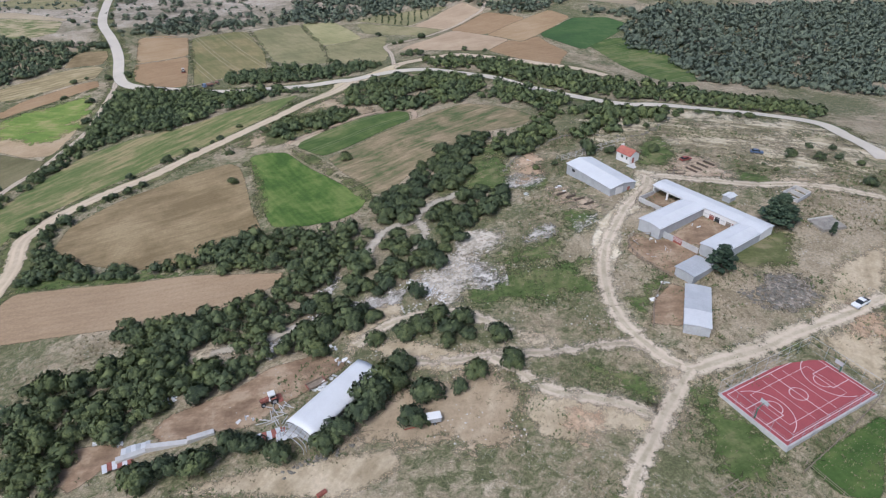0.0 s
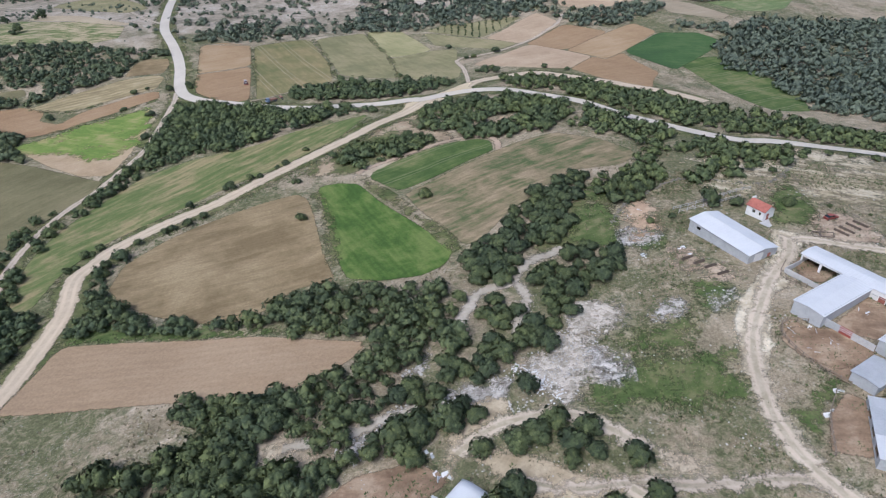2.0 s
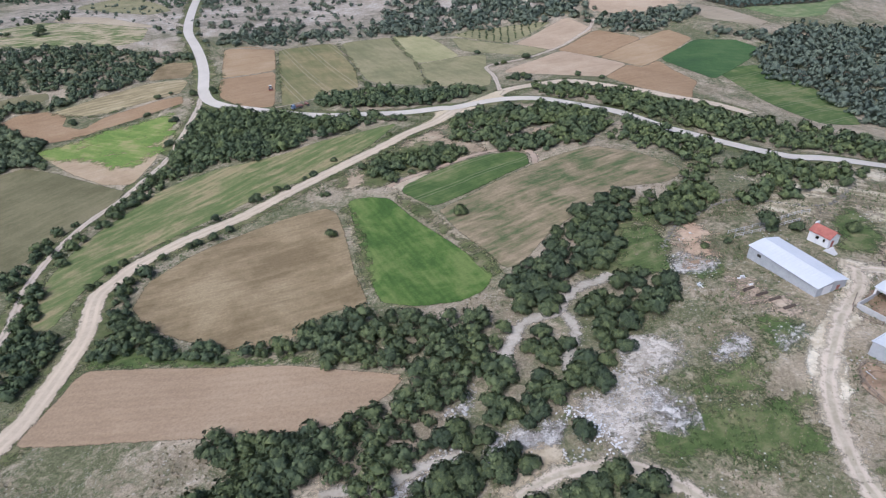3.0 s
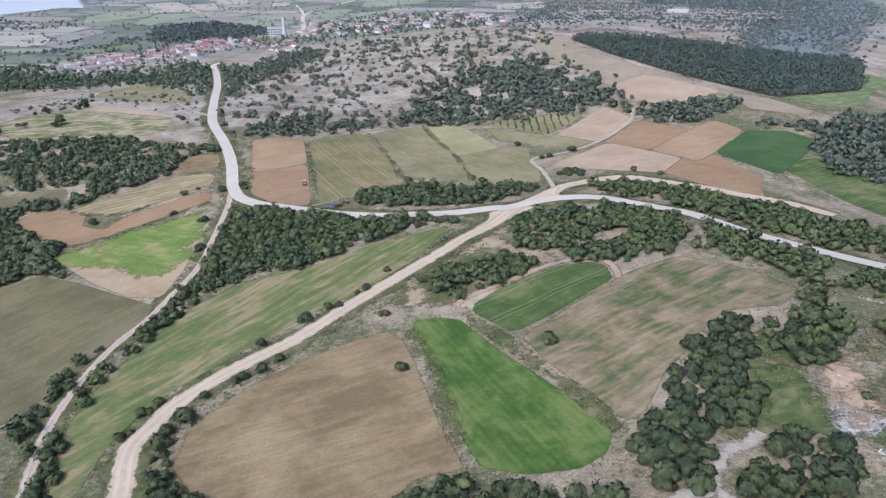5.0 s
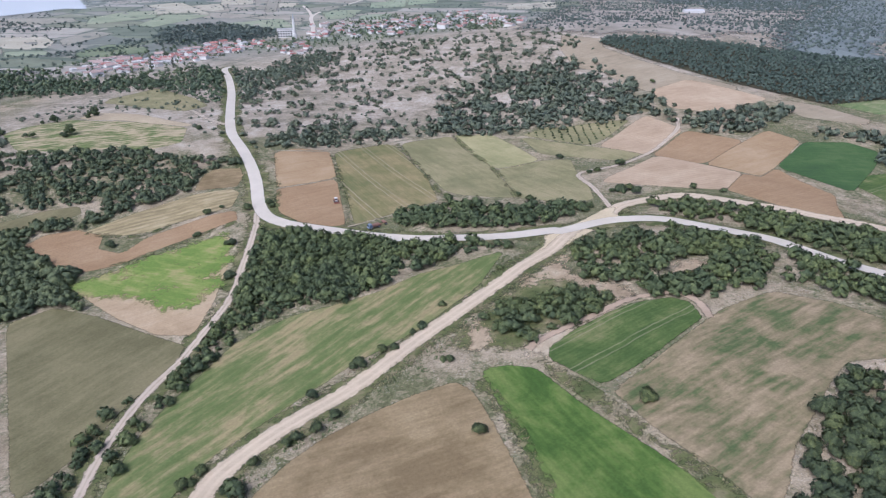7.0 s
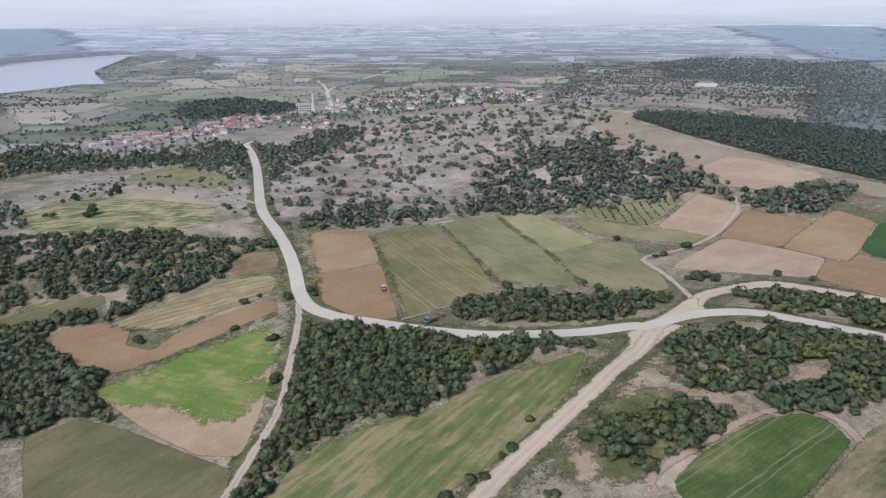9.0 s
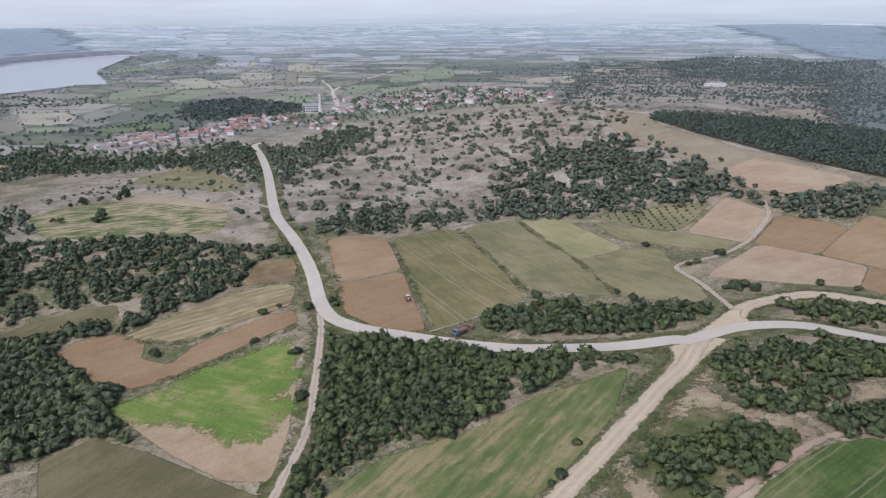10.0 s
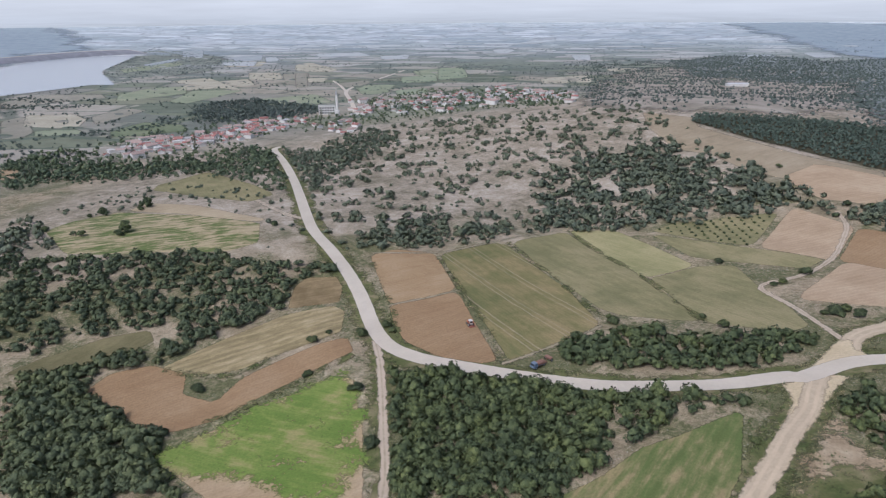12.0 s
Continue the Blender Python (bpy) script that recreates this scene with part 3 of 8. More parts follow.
# the next five are leaf copies paled by distance, haze in their colour
LEAF_FAR = leaf_material("far_scrub_leaves_hazed", (0.098, 0.12, 0.086), (0.125, 0.15, 0.104), (0.165, 0.188, 0.125), 0.25)
LEAF_HAZE_FAR = leaf_material("farthest_leaves_hazed", (0.12, 0.15, 0.14), (0.16, 0.19, 0.175), (0.21, 0.235, 0.21))
LEAF_HAZE = leaf_material("distant_leaves_hazed", (0.085, 0.108, 0.094), (0.118, 0.145, 0.124), (0.155, 0.18, 0.15))
LEAF_MID = leaf_material("mid_leaves_hazed", (0.08, 0.103, 0.062), (0.107, 0.134, 0.074), (0.155, 0.18, 0.09), 0.4)
LEAF_ROAD = leaf_material("road_leaves_slight_haze", (0.056, 0.075, 0.041), (0.085, 0.112, 0.053), (0.15, 0.182, 0.078), 0.55)
LEAF_GARDEN = leaf_material("green_garden_leaves", (0.065, 0.092, 0.06), (0.105, 0.14, 0.082), (0.165, 0.195, 0.115), 0.4)
# needles of the distant pine wood, paled for haze too
PINEWOOD = leaf_material("pine_wood_needles_hazed", (0.082, 0.113, 0.088), (0.1, 0.134, 0.103), (0.12, 0.153, 0.116))
# dark floor colour that paints the shade between the pines
PINE_SHADE = field_material("shade_under_pines", (0.05, 0.05, 0.032), (0.075, 0.07, 0.046), (0.11, 0.095, 0.063), 10, 5.0, 0.02, 12, edge=4.0)
# far meadow with distance haze put into its colour
HAZE_MEADOW = field_material("haze_paled_meadow", (0.24, 0.27, 0.19), (0.285, 0.31, 0.225), (0.34, 0.35, 0.26), 10, 6.0, 0.02, 40, edge=4.0)
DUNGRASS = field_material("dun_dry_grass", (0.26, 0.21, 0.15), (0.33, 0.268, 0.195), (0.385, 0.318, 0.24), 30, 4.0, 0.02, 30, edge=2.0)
# this fallow and the straw after it are far colours paled for haze
HAZE_FALLOW = field_material("haze_paled_fallow", (0.25, 0.235, 0.20), (0.30, 0.28, 0.24), (0.35, 0.325, 0.28), 40, 6.0, 0.03, 40, edge=4.0)
HAZE_STRAW = field_material("haze_paled_straw", (0.38, 0.345, 0.28), (0.44, 0.40, 0.33), (0.49, 0.45, 0.38), 25, 6.0, 0.04, 40, edge=4.0)
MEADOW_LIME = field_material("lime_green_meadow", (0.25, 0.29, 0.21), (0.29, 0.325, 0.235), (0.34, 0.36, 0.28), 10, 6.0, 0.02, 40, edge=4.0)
# both far plain strips carry painted haze in their base colours
HAZE_PLAIN_PALE = field_material("haze_paled_far_stubble", (0.42, 0.44, 0.475), (0.47, 0.485, 0.515), (0.52, 0.525, 0.55), 20, 9.0, 0.02, 60, edge=6.0)
HAZE_PLAIN_DUN = field_material("haze_greyed_far_fallow", (0.33, 0.36, 0.40), (0.37, 0.395, 0.43), (0.42, 0.44, 0.475), 20, 9.0, 0.02, 60, edge=6.0)
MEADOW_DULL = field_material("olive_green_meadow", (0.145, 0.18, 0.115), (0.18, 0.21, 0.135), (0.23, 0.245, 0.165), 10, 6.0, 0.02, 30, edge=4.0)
# grey stone facing, its colour nudged bluer and lighter for distance haze
DAM_FACE = slope_material("hazed_dam_stone", (0.22, 0.22, 0.235), (0.30, 0.30, 0.315))
HEADLAND = slope_material("scrubby_headland_turf", (0.13, 0.155, 0.12), (0.26, 0.265, 0.21), 40.0)
FAR_SCRUB = slope_material("scrubby_dark_slope", (0.13, 0.155, 0.14), (0.2, 0.22, 0.2), 40.0)
# woodland colour shifted to pale blue, painting the haze before it
FAR_WOOD = slope_material("far_wood_blued_for_haze", (0.24, 0.295, 0.325), (0.32, 0.37, 0.395), 150.0)
PINE = leaf_material("pine_needles", (0.022, 0.040, 0.024), (0.045, 0.070, 0.040), (0.085, 0.11, 0.06))
DRYTUFT = leaf_material("dry_straw_grass", (0.11, 0.095, 0.05), (0.2, 0.168, 0.095), (0.31, 0.26, 0.16))
WEEDTUFT = leaf_material("green_weeds", (0.05, 0.07, 0.022), (0.09, 0.115, 0.04), (0.16, 0.17, 0.07))
BARK = plain_material("grey_bark", (0.11, 0.085, 0.065), 0.9, 0.3, 3.0, grain=0.03)

# ---- plan ----
R_MAIN = [(-342, 813), (-345, 799), (-319, 740), (-288, 660), (-263, 588), (-246, 539), (-235, 512), (-219, 484), (-206, 459), (-196, 436), (-188, 413), (-182, 400), (-175, 391), (-163, 383), (-152, 378), (-138, 372), (-124, 367), (-109, 362), (-95, 358), (-77, 356), (-61, 356), (-42, 358), (-37, 357), (-21, 364), (-9, 365), (6, 362), (18, 354), (30, 346), (41, 338), (48, 327), (55, 315), (62, 307), (91, 278), (106, 275), (123, 269), (138, 266), (151, 260), (166, 247), (166, 228), (166, 213), (164, 202)]
R_FORK = [(-20, 363), (-9, 381), (6, 389), (23, 391), (37, 384), (48, 378), (61, 372), (74, 362), (89, 353), (102, 340)]
R_LINK = [(-13, 381), (-14, 396), (-16, 414), (-20, 434), (-4, 440), (9, 447), (23, 459), (36, 477), (49, 498), (54, 518)]
R_VILLAGE = [(-291, 581), (-263, 547), (-248, 535)]
T_BARN = [(76, 191), (72, 182), (64, 172.5), (57, 161), (51.5, 150.5), (48.5, 140), (47, 128), (48, 118.5), (50.8, 112), (54, 106), (57.5, 103), (60, 103)]
T_COURT = [(58, 102), (67, 105), (77, 108), (85, 112), (94, 115), (106, 120), (115, 125)]
T_WEST = [(-6, 114), (2, 112), (7, 111), (17, 112), (27, 111), (38, 112), (48, 112), (51, 109)]
T_LOOP = [(-16, 121), (-9, 127), (-1, 129), (8, 129), (16, 124), (21, 119)]
T_CROSS = [(49, 87), (46, 91), (39, 95), (30, 98), (26, 100), (21, 106), (16, 111)]
T_NORTH = [(73, 190.5), (80, 190), (86, 187.8), (91, 185.8), (98, 183.6), (104, 181.3), (112, 180.8), (121, 180.8), (130, 178), (136, 175), (144, 171)]
F_PLOWED = [(-131, 143), (-130, 151), (-128, 169), (-102, 169), (-70, 167), (-39, 160), (-43, 153), (-55, 144), (-72, 143), (-87, 143), (-112, 143)]
F_LONGGREEN = [(-62, 341), (-83, 331), (-96, 326), (-109, 315), (-125, 306), (-141, 300), (-151, 292), (-157, 283), (-161, 269), (-166, 251), (-168, 236), (-167, 216), (-163, 203), (-156, 188), (-149, 188), (-150, 207), (-147, 220), (-143, 230), (-134, 241), (-124, 254), (-115, 265), (-102, 277), (-92, 287), (-83, 299), (-73, 313)]
F_OLIVE = [(-255, 306), (-242, 317), (-220, 309), (-194, 295), (-174, 285), (-173, 274), (-176, 262), (-179, 250), (-180, 237), (-185, 223), (-189, 214)]
F_RED = [(-288, 368), (-284, 378), (-270, 384), (-254, 379), (-250, 366), (-236, 361), (-231, 375), (-219, 387), (-207, 396), (-196, 401), (-191, 390), (-204, 379), (-222, 361), (-232, 351), (-244, 345), (-257, 348), (-276, 361)]
F_HAY = [(-266, 382), (-257, 392), (-243, 406), (-228, 419), (-207, 428), (-201, 423), (-199, 405), (-210, 397), (-224, 389), (-232, 381), (-243, 378), (-254, 379)]
F_SMALLBROWN = [(-227, 424), (-229, 444), (-226, 454), (-211, 456), (-206, 444), (-205, 431), (-215, 428)]
F_OLIVESTRIP = [(-325, 375), (-316, 388), (-299, 401), (-282, 408), (-276, 400), (-287, 387), (-309, 378)]
F_C_BROWN = [(-199, 482), (-187, 491), (-166, 490), (-152, 443), (-182, 427)]
F_C_TILLED = [(-182, 427), (-152, 442), (-135, 379), (-142, 378), (-157, 384), (-172, 397), (-178, 411)]
F_C_STRIPED = [(-163, 488), (-132, 509), (-126, 505), (-102, 446), (-93, 406), (-109, 392), (-131, 378), (-139, 407), (-151, 446)]
F_C_GREY = [(-124, 510), (-92, 529), (-78, 495), (-64, 455), (-53, 403), (-83, 413), (-91, 421), (-106, 460)]
F_C_YELLOW = [(-90, 531), (-63, 527), (-50, 499), (-37, 466), (-64, 454), (-78, 495)]
F_C_LOW = [(-63, 453), (-38, 465), (-20, 462), (-20, 436), (-17, 411), (-18, 393), (-27, 389), (-53, 402)]
F_C_STRIP = [(-46, 517), (-20, 495), (9, 469), (19, 458), (7, 449), (-23, 469), (-36, 478)]
F_ORCHARD = [(-27, 530), (28, 527), (-4, 483), (-45, 521)]
F_GREENSTRIP = [(106, 417), (139, 427), (153, 403), (160, 365), (151, 335), (132, 334), (118, 367)]
PITCH = [(71, 78), (94, 90), (81, 70), (74, 71)]
YARD_BARN = [(68, 151), (85, 165), (92, 157), (79, 147)]
YARD_PEN = [(58, 153), (62, 156), (70, 145), (70, 138), (65, 135), (61, 142)]
YARD_SHED = [(54, 118), (58, 127), (64, 133), (67, 130), (62, 116)]
YARD_WEST = [(-59, 100), (-57, 105), (-43, 111), (-36, 117), (-24, 120), (-17, 115), (-23, 109), (-31, 103), (-37, 98), (-46, 98), (-55, 96)]
SOIL_CHAPEL = [(84.3, 197.3), (89.4, 202.3), (96.6, 204.4), (100.8, 200), (101.9, 193.4), (103.2, 187), (98.6, 185.4), (92.1, 187.5), (84.3, 189.7)]
ROCKS_EAST = [(79, 127), (88, 133), (97, 132), (97, 125), (86, 120)]
S_SOUTH_ROAD = [(-175, 375), (-165, 377), (-142, 369), (-123, 359), (-96, 355), (-79, 350), (-62, 349), (-62, 343), (-82, 341), (-96, 331), (-106, 320), (-122, 308), (-167, 311), (-168, 331), (-162, 338), (-170, 351)]
S_TRACK_EAST = [(-180, 370), (-151, 371), (-100, 355), (-110, 324), (-126, 310), (-140, 303), (-153, 296), (-158, 281), (-163, 268), (-168, 247), (-168, 231), (-168, 211), (-168, 205), (-172, 205), (-174, 221), (-172, 242), (-170, 275), (-167, 313)]
S_TRACK_LOW = [(-171, 207), (-167, 214), (-163, 205), (-157, 190), (-153, 185), (-143, 183), (-140, 175), (-141, 165), (-142, 157), (-144, 158), (-157, 177), (-161, 188), (-166, 196)]
S_TRACK_WEST = [(-184, 216), (-182, 226), (-186, 244), (-183, 258), (-177, 261), (-177.5, 235), (-175.5, 214), (-175, 207), (-178, 207)]
S_FORK_EAST = [(7, 382), (30, 379), (57, 363), (97, 333), (81, 304), (68, 312), (52, 332), (36, 356), (7, 370)]
S_EAST = [(31, 301), (44, 323), (58, 309), (73, 291), (56, 260), (53, 276), (44, 285)]
S_NORTH_ROAD = [(-115, 383), (-95, 397), (-76, 398), (-57, 389), (-27, 388), (-23, 381), (-36, 368), (-65, 365), (-92, 370), (-109, 375)]
S_WEST = [(-398, 480), (-369, 473), (-334, 477), (-282, 483), (-259, 470), (-215, 467), (-220, 452), (-228, 428), (-251, 415), (-269, 398), (-282, 410), (-307, 401), (-331, 384)]
S_WEST_LOW = [(-319, 366), (-311, 380), (-276, 393), (-262, 383), (-285, 374), (-288, 366), (-270, 354), (-245, 344), (-240, 336), (-243, 328), (-229, 315), (-284, 316)]
S_HILLTOP = [(31, 242), (57, 263), (76, 269), (99, 257), (104, 252), (74, 230), (52, 234), (35, 223), (31, 230)]
S_HILL = [(-305, 723), (-280, 862), (-204, 923), (-78, 883), (12, 807), (21, 706), (22, 649), (55, 584), (53, 543), (32, 531), (-10, 535), (-44, 525), (-90, 539), (-147, 506), (-205, 492), (-233, 524), (-269, 625)]
S_HILL_DENSE = [(-77, 648), (-16, 681), (23, 641), (53, 543), (27, 533), (-34, 527), (-90, 539), (-101, 571)]
S_EAST_SLOPE = [(141, 436), (175, 496), (409, 573), (238, 310), (194, 330), (154, 331), (154, 392), (135, 401)]
S_HILL_FOOT = [(-217, 490), (-187, 553), (-148, 537), (-89, 549), (-98, 529), (-141, 508), (-175, 495)]
V_WEST = [(-525, 808), (-520, 864), (-493, 889), (-458, 900), (-452, 956), (-426, 995), (-377, 1022), (-355, 964), (-380, 904), (-397, 858), (-430, 817), (-462, 774), (-495, 775)]
V_MID = [(-353, 983), (-307, 971), (-279, 893), (-293, 867), (-335, 926)]
V_EAST = [(-340, 1166), (-319, 1223), (-231, 1158), (-207, 1266), (-174, 1342), (-150, 1233), (-94, 1399), (-35, 1249), (-6, 1137), (-33, 931), (-60, 999), (-116, 1016), (-167, 1001), (-213, 988), (-263, 1013), (-303, 1007)]
LAKE = [(-954, 1253), (-918, 1354), (-898, 1431), (-847, 1430), (-1050, 1737), (-1288, 2397), (-1412, 2289), (-1446, 2046), (-1380, 1847), (-1560, 1800), (-1500, 1500), (-1180, 1180)]
SPOTS_FIELD = [(-73, 233), (-29, 241), (-88, 407), (-53, 407), (-48, 397), (-26, 466), (-14, 434), (-3, 401), (-245, 368), (-247, 344), (-349, 510), (-369, 576), (-370, 509), (-261, 522), (4, 444), (-8, 403), (3, 399), (-89, 410), (-206, 376), (-185, 365), (-176, 335), (-181, 409), (-209, 398), (-190, 402), (-364, 566), (-346, 508), (-389, 567), (-391, 553), (57, 600), (-395, 488), (-402, 524), (-376, 511), (50, 511), (75, 513), (71, 517), (63, 525), (-9.6, 435.5), (-4, 403.8), (0.8, 404.5)]
CHALK1 = [(-40, 124), (-34, 129), (-30, 134), (-25, 136), (-25, 133), (-30, 131), (-35, 127), (-37, 121)]
CHALK2 = [(-29, 146), (-25, 149), (-23, 153), (-23, 148), (-26, 145)]
SOILPATH = [(-19, 133), (-17, 136), (-15, 141), (-10, 139), (-6, 135), (-4, 131), (-6, 130), (-10, 128), (-14, 125), (-16, 120), (-17, 115), (-19, 115), (-18, 122), (-17, 129)]
W1 = [(16, 153), (24, 156), (33, 156), (38, 158), (39, 152), (35, 147), (29, 147), (18, 151)]
W2 = [(42, 168), (44, 173), (51, 175), (55, 165), (49, 158), (41, 159)]
W4 = [(39, 145), (47, 149), (48, 146), (43, 140), (40, 141)]
W5 = [(81, 219), (93, 231), (93, 214), (86, 197), (79, 196), (78, 203)]
W6 = [(62, 138), (64, 133), (59, 127), (53, 121), (51, 125), (57, 134)]
W8 = [(11, 137), (24, 142), (32, 138), (29, 131), (18, 128), (11, 132)]
W9 = [(88, 151), (100, 156), (107, 150), (97, 138), (86, 136), (82, 141)]
W11 = [(64, 108), (75, 111), (88, 112), (73, 105), (62, 101)]
W12 = [(29, 239), (33, 236), (31, 209), (30, 194), (23, 196), (16, 198), (18, 208), (21, 216)]
K2 = [(45, 165), (53, 168), (50, 162), (46, 160)]
K4 = [(15, 149), (20, 145), (22, 140), (18, 139), (15, 143)]
B2 = [(-49, 82), (-36, 86), (-21, 87), (-6, 88), (-4, 83), (-14, 77)]
B3 = [(109, 137), (129, 147), (115, 125), (103, 118), (90, 112), (97, 122)]
B5 = [(36, 214), (42, 223), (46, 216), (41, 200), (35, 195)]
B6 = [(-15, 123), (-4, 121), (7, 115), (16, 113), (17, 108), (4, 108), (-6, 112)]
B9 = [(91, 110), (112, 120), (97, 95), (93, 103)]
S_DIRT_EAST = [(-136, 222), (-129, 214), (-130, 203), (-123, 190), (-114, 183), (-98, 176), (-95, 170), (-110, 171), (-126, 171), (-129, 174), (-130, 184), (-136, 204)]
S_DIRT_WEST = [(-157, 176), (-153, 185), (-147, 182), (-142, 177), (-141, 161), (-143, 156)]
S_WOOD = [(-544, 1071), (-558, 1147), (-501, 1212), (-378, 1120), (-339, 1057), (-411, 1007), (-485, 967)]
S_VILLAGE_SLOPE = [(-328, 769), (-300, 789), (-273, 897), (-227, 836), (-245, 731), (-256, 605), (-274, 626)]
S_LEFT_LOW = [(-444, 542), (-424, 546), (-390, 516), (-377, 491), (-376, 475), (-402, 485)]
SPOTS_HILLTOP = [(142, 213), (150, 211), (147, 202), (152, 197), (144, 180), (130, 203), (139, 200), (81, 261), (94, 264), (107, 264), (112, 260), (119, 258), (127, 256), (135, 255), (139, 253), (88, 243), (97, 244), (78, 237), (90, 237), (71, 239), (84, 211), (69, 212), (62, 212), (48, 206), (41, 204)]
S_RIDGE_EDGE = [(45, 526), (64, 528), (80, 519), (66, 494), (51, 501)]
R_FAR = [(-310, 1062), (-337, 1180), (-373, 1326), (-365, 1441), (-341, 1591), (-316, 1761)]
R_FAR2 = [(-373, 1326), (-409, 1443), (-439, 1521)]
SPOTS_FARM = [(-12, 130), (-11, 121), (-4, 122), (0, 124), (4, 127), (7, 121), (10, 124), (11, 119), (6, 117), (18, 117), (20, 108), (12, 106), (8, 102), (0, 100), (1, 101), (-2, 94), (-91, 119), (-96, 119), (-1, 137), (61, 214), (-90, 120), (-15, 133), (-18, 129)]
SPOTS_BIG = [(-8, 105), (-5, 111), (-11, 101), (-13, 97), (-17, 92), (-20, 90), (-29, 88), (-39, 92), (-35, 92), (-45, 88), (-51, 88), (-55, 86), (-57, 85), (-29, 126), (-24, 127)]
JUNCTION = [(50, 109), (60, 104), (65, 102), (56, 96), (51, 89), (45, 88), (52, 97)]
E1 = [(-165, 490), (-151, 445), (-139, 407), (-134, 379)]
E2 = [(-126, 510), (-106, 460), (-92, 413)]
E3 = [(-90, 531), (-78, 495), (-64, 454), (-53, 402)]
E4 = [(-134, 377), (-109, 392), (-93, 405)]
E5 = [(-199, 485), (-164, 490), (-132, 511), (-91, 533), (-62, 530)]
E6 = [(-199, 482), (-181, 426), (-176, 404)]
E10 = [(-182, 427), (-152, 442)]
E11 = [(-264, 381), (-242, 377), (-232, 379), (-224, 388)]
E12 = [(-243, 344), (-221, 360), (-203, 377), (-191, 388)]
S_PINES = [(38, 728), (48, 752), (122, 728), (221, 713), (318, 731), (243, 590), (158, 538), (113, 588), (68, 664)]
S_BELT1 = [(63, 515), (108, 532), (129, 521), (87, 478), (59, 487)]
S_BELT2 = [(118, 482), (159, 484), (155, 470), (119, 468)]
S_BELT3 = [(155, 476), (203, 524), (135, 398), (139, 432)]
S_VILLAGE2 = [(-555, 803), (-537, 848), (-467, 997), (-358, 1034), (-299, 1048), (-320, 1177), (-225, 1329), (3, 1264), (-42, 877), (-131, 974), (-277, 919), (-361, 886), (-377, 817), (-451, 737), (-513, 751)]
F_BROWN = [(-130, 212), (-123, 225), (-115, 235), (-104, 244), (-91, 251), (-80, 256), (-74, 250), (-65, 224), (-61, 210), (-53, 191), (-66, 189), (-70, 180), (-80, 174), (-93, 176), (-108, 182), (-119, 188), (-128, 197)]
S_STRIP_EAST = [(36, 363), (63, 349), (88, 333), (117, 319), (139, 301), (164, 291), (186, 278), (169, 253), (151, 268), (127, 277), (103, 285), (78, 298), (59, 328), (34, 352)]
S_STRIP_LOW = [(72, 278), (93, 272), (110, 262), (109, 254), (92, 245), (81, 255), (70, 264)]
B11 = [(-54, 277), (-48, 282), (-42, 275), (-46, 267), (-53, 263), (-59, 267)]
B15 = [(104, 193), (110, 190), (121, 186), (134, 182), (130, 174), (113, 176), (99, 181)]
S_BAND_NORTH = [(-125, 175), (-133, 195), (-127, 194), (-113, 183), (-101, 175), (-108, 172)]
S_BAND_MID = [(-67, 180), (-62, 187), (-55, 185), (-48, 180), (-41, 183), (-25, 180), (-15, 172), (-14, 167), (-17, 163), (-15, 157), (-15, 150), (-23, 153), (-35, 155), (-48, 158), (-62, 162)]
S_BAND_SOUTH = [(-76, 140), (-64, 138), (-55, 137), (-53, 144), (-49, 148), (-40, 149), (-34, 155), (-25, 152), (-28, 145), (-33, 142), (-33, 134), (-35, 126), (-42, 125), (-50, 128), (-61, 130), (-72, 132)]
S_CLUMP_EAST = [(13, 184), (16, 193), (25, 194), (28, 189), (30, 183), (24, 177), (18, 173), (14, 178)]
S_CLUMP_MID = [(0, 177), (6, 183), (13, 183), (18, 177), (16, 167), (12, 160), (6, 159), (4, 167), (7, 171)]
S_CLUMP_PATH = [(-11, 172), (-8, 174), (-2, 168), (-2, 161), (-7, 160), (-11, 166)]
S_CLUMP_LOW = [(0, 159), (6, 161), (11, 157), (7, 153), (5, 147), (1, 150), (-1, 147), (-6, 145), (-11, 147), (-13, 151), (-12, 157), (-4, 155)]
S_CLUMP_BRIGHT = [(-20, 148), (-13, 150), (-5, 144), (-4, 139), (-8, 137), (-15, 140), (-19, 140)]
S_CLUMP_SOUTH = [(-30, 138), (-24, 140), (-16, 138), (-16, 133), (-20, 130), (-19, 127), (-25, 124), (-30, 132)]
S_CLUMP_YARD = [(-34, 124), (-31, 128), (-23, 125), (-23, 119), (-29, 120), (-33, 120)]
S_CLUMP_WEST = [(-71, 124), (-70, 128), (-63, 127), (-57, 121), (-51, 123), (-47, 119), (-38, 122), (-37, 118), (-41, 116), (-46, 113), (-50, 110), (-55, 109), (-60, 110), (-67, 113)]
RUBBLE = [(26, 166), (21, 166), (14, 166), (11, 158), (6, 155), (7, 150.5), (2, 149), (-1, 146), (0, 140), (2, 137), (5, 134), (8, 133), (12, 142), (15, 140), (18, 138.5), (17, 142), (20, 143.5), (21, 146), (18, 149.5), (15, 150), (16, 152), (23, 156), (24, 160)]
CHALK3 = [(-19, 133), (-18, 138), (-15, 139), (-10, 139), (-8, 142), (-5, 141), (-7, 137), (-11, 135), (-15, 133), (-18, 129)]
T_WOOD = [(14, 195), (11, 192), (6, 190), (2, 187), (-2, 179), (-7, 178), (-12, 175), (-14, 169), (-16, 163)]
S_CLUMP_FIELD = [(-86, 142), (-77, 145), (-66, 142), (-56, 142), (-52, 132), (-59, 129), (-70, 131), (-83, 137)]
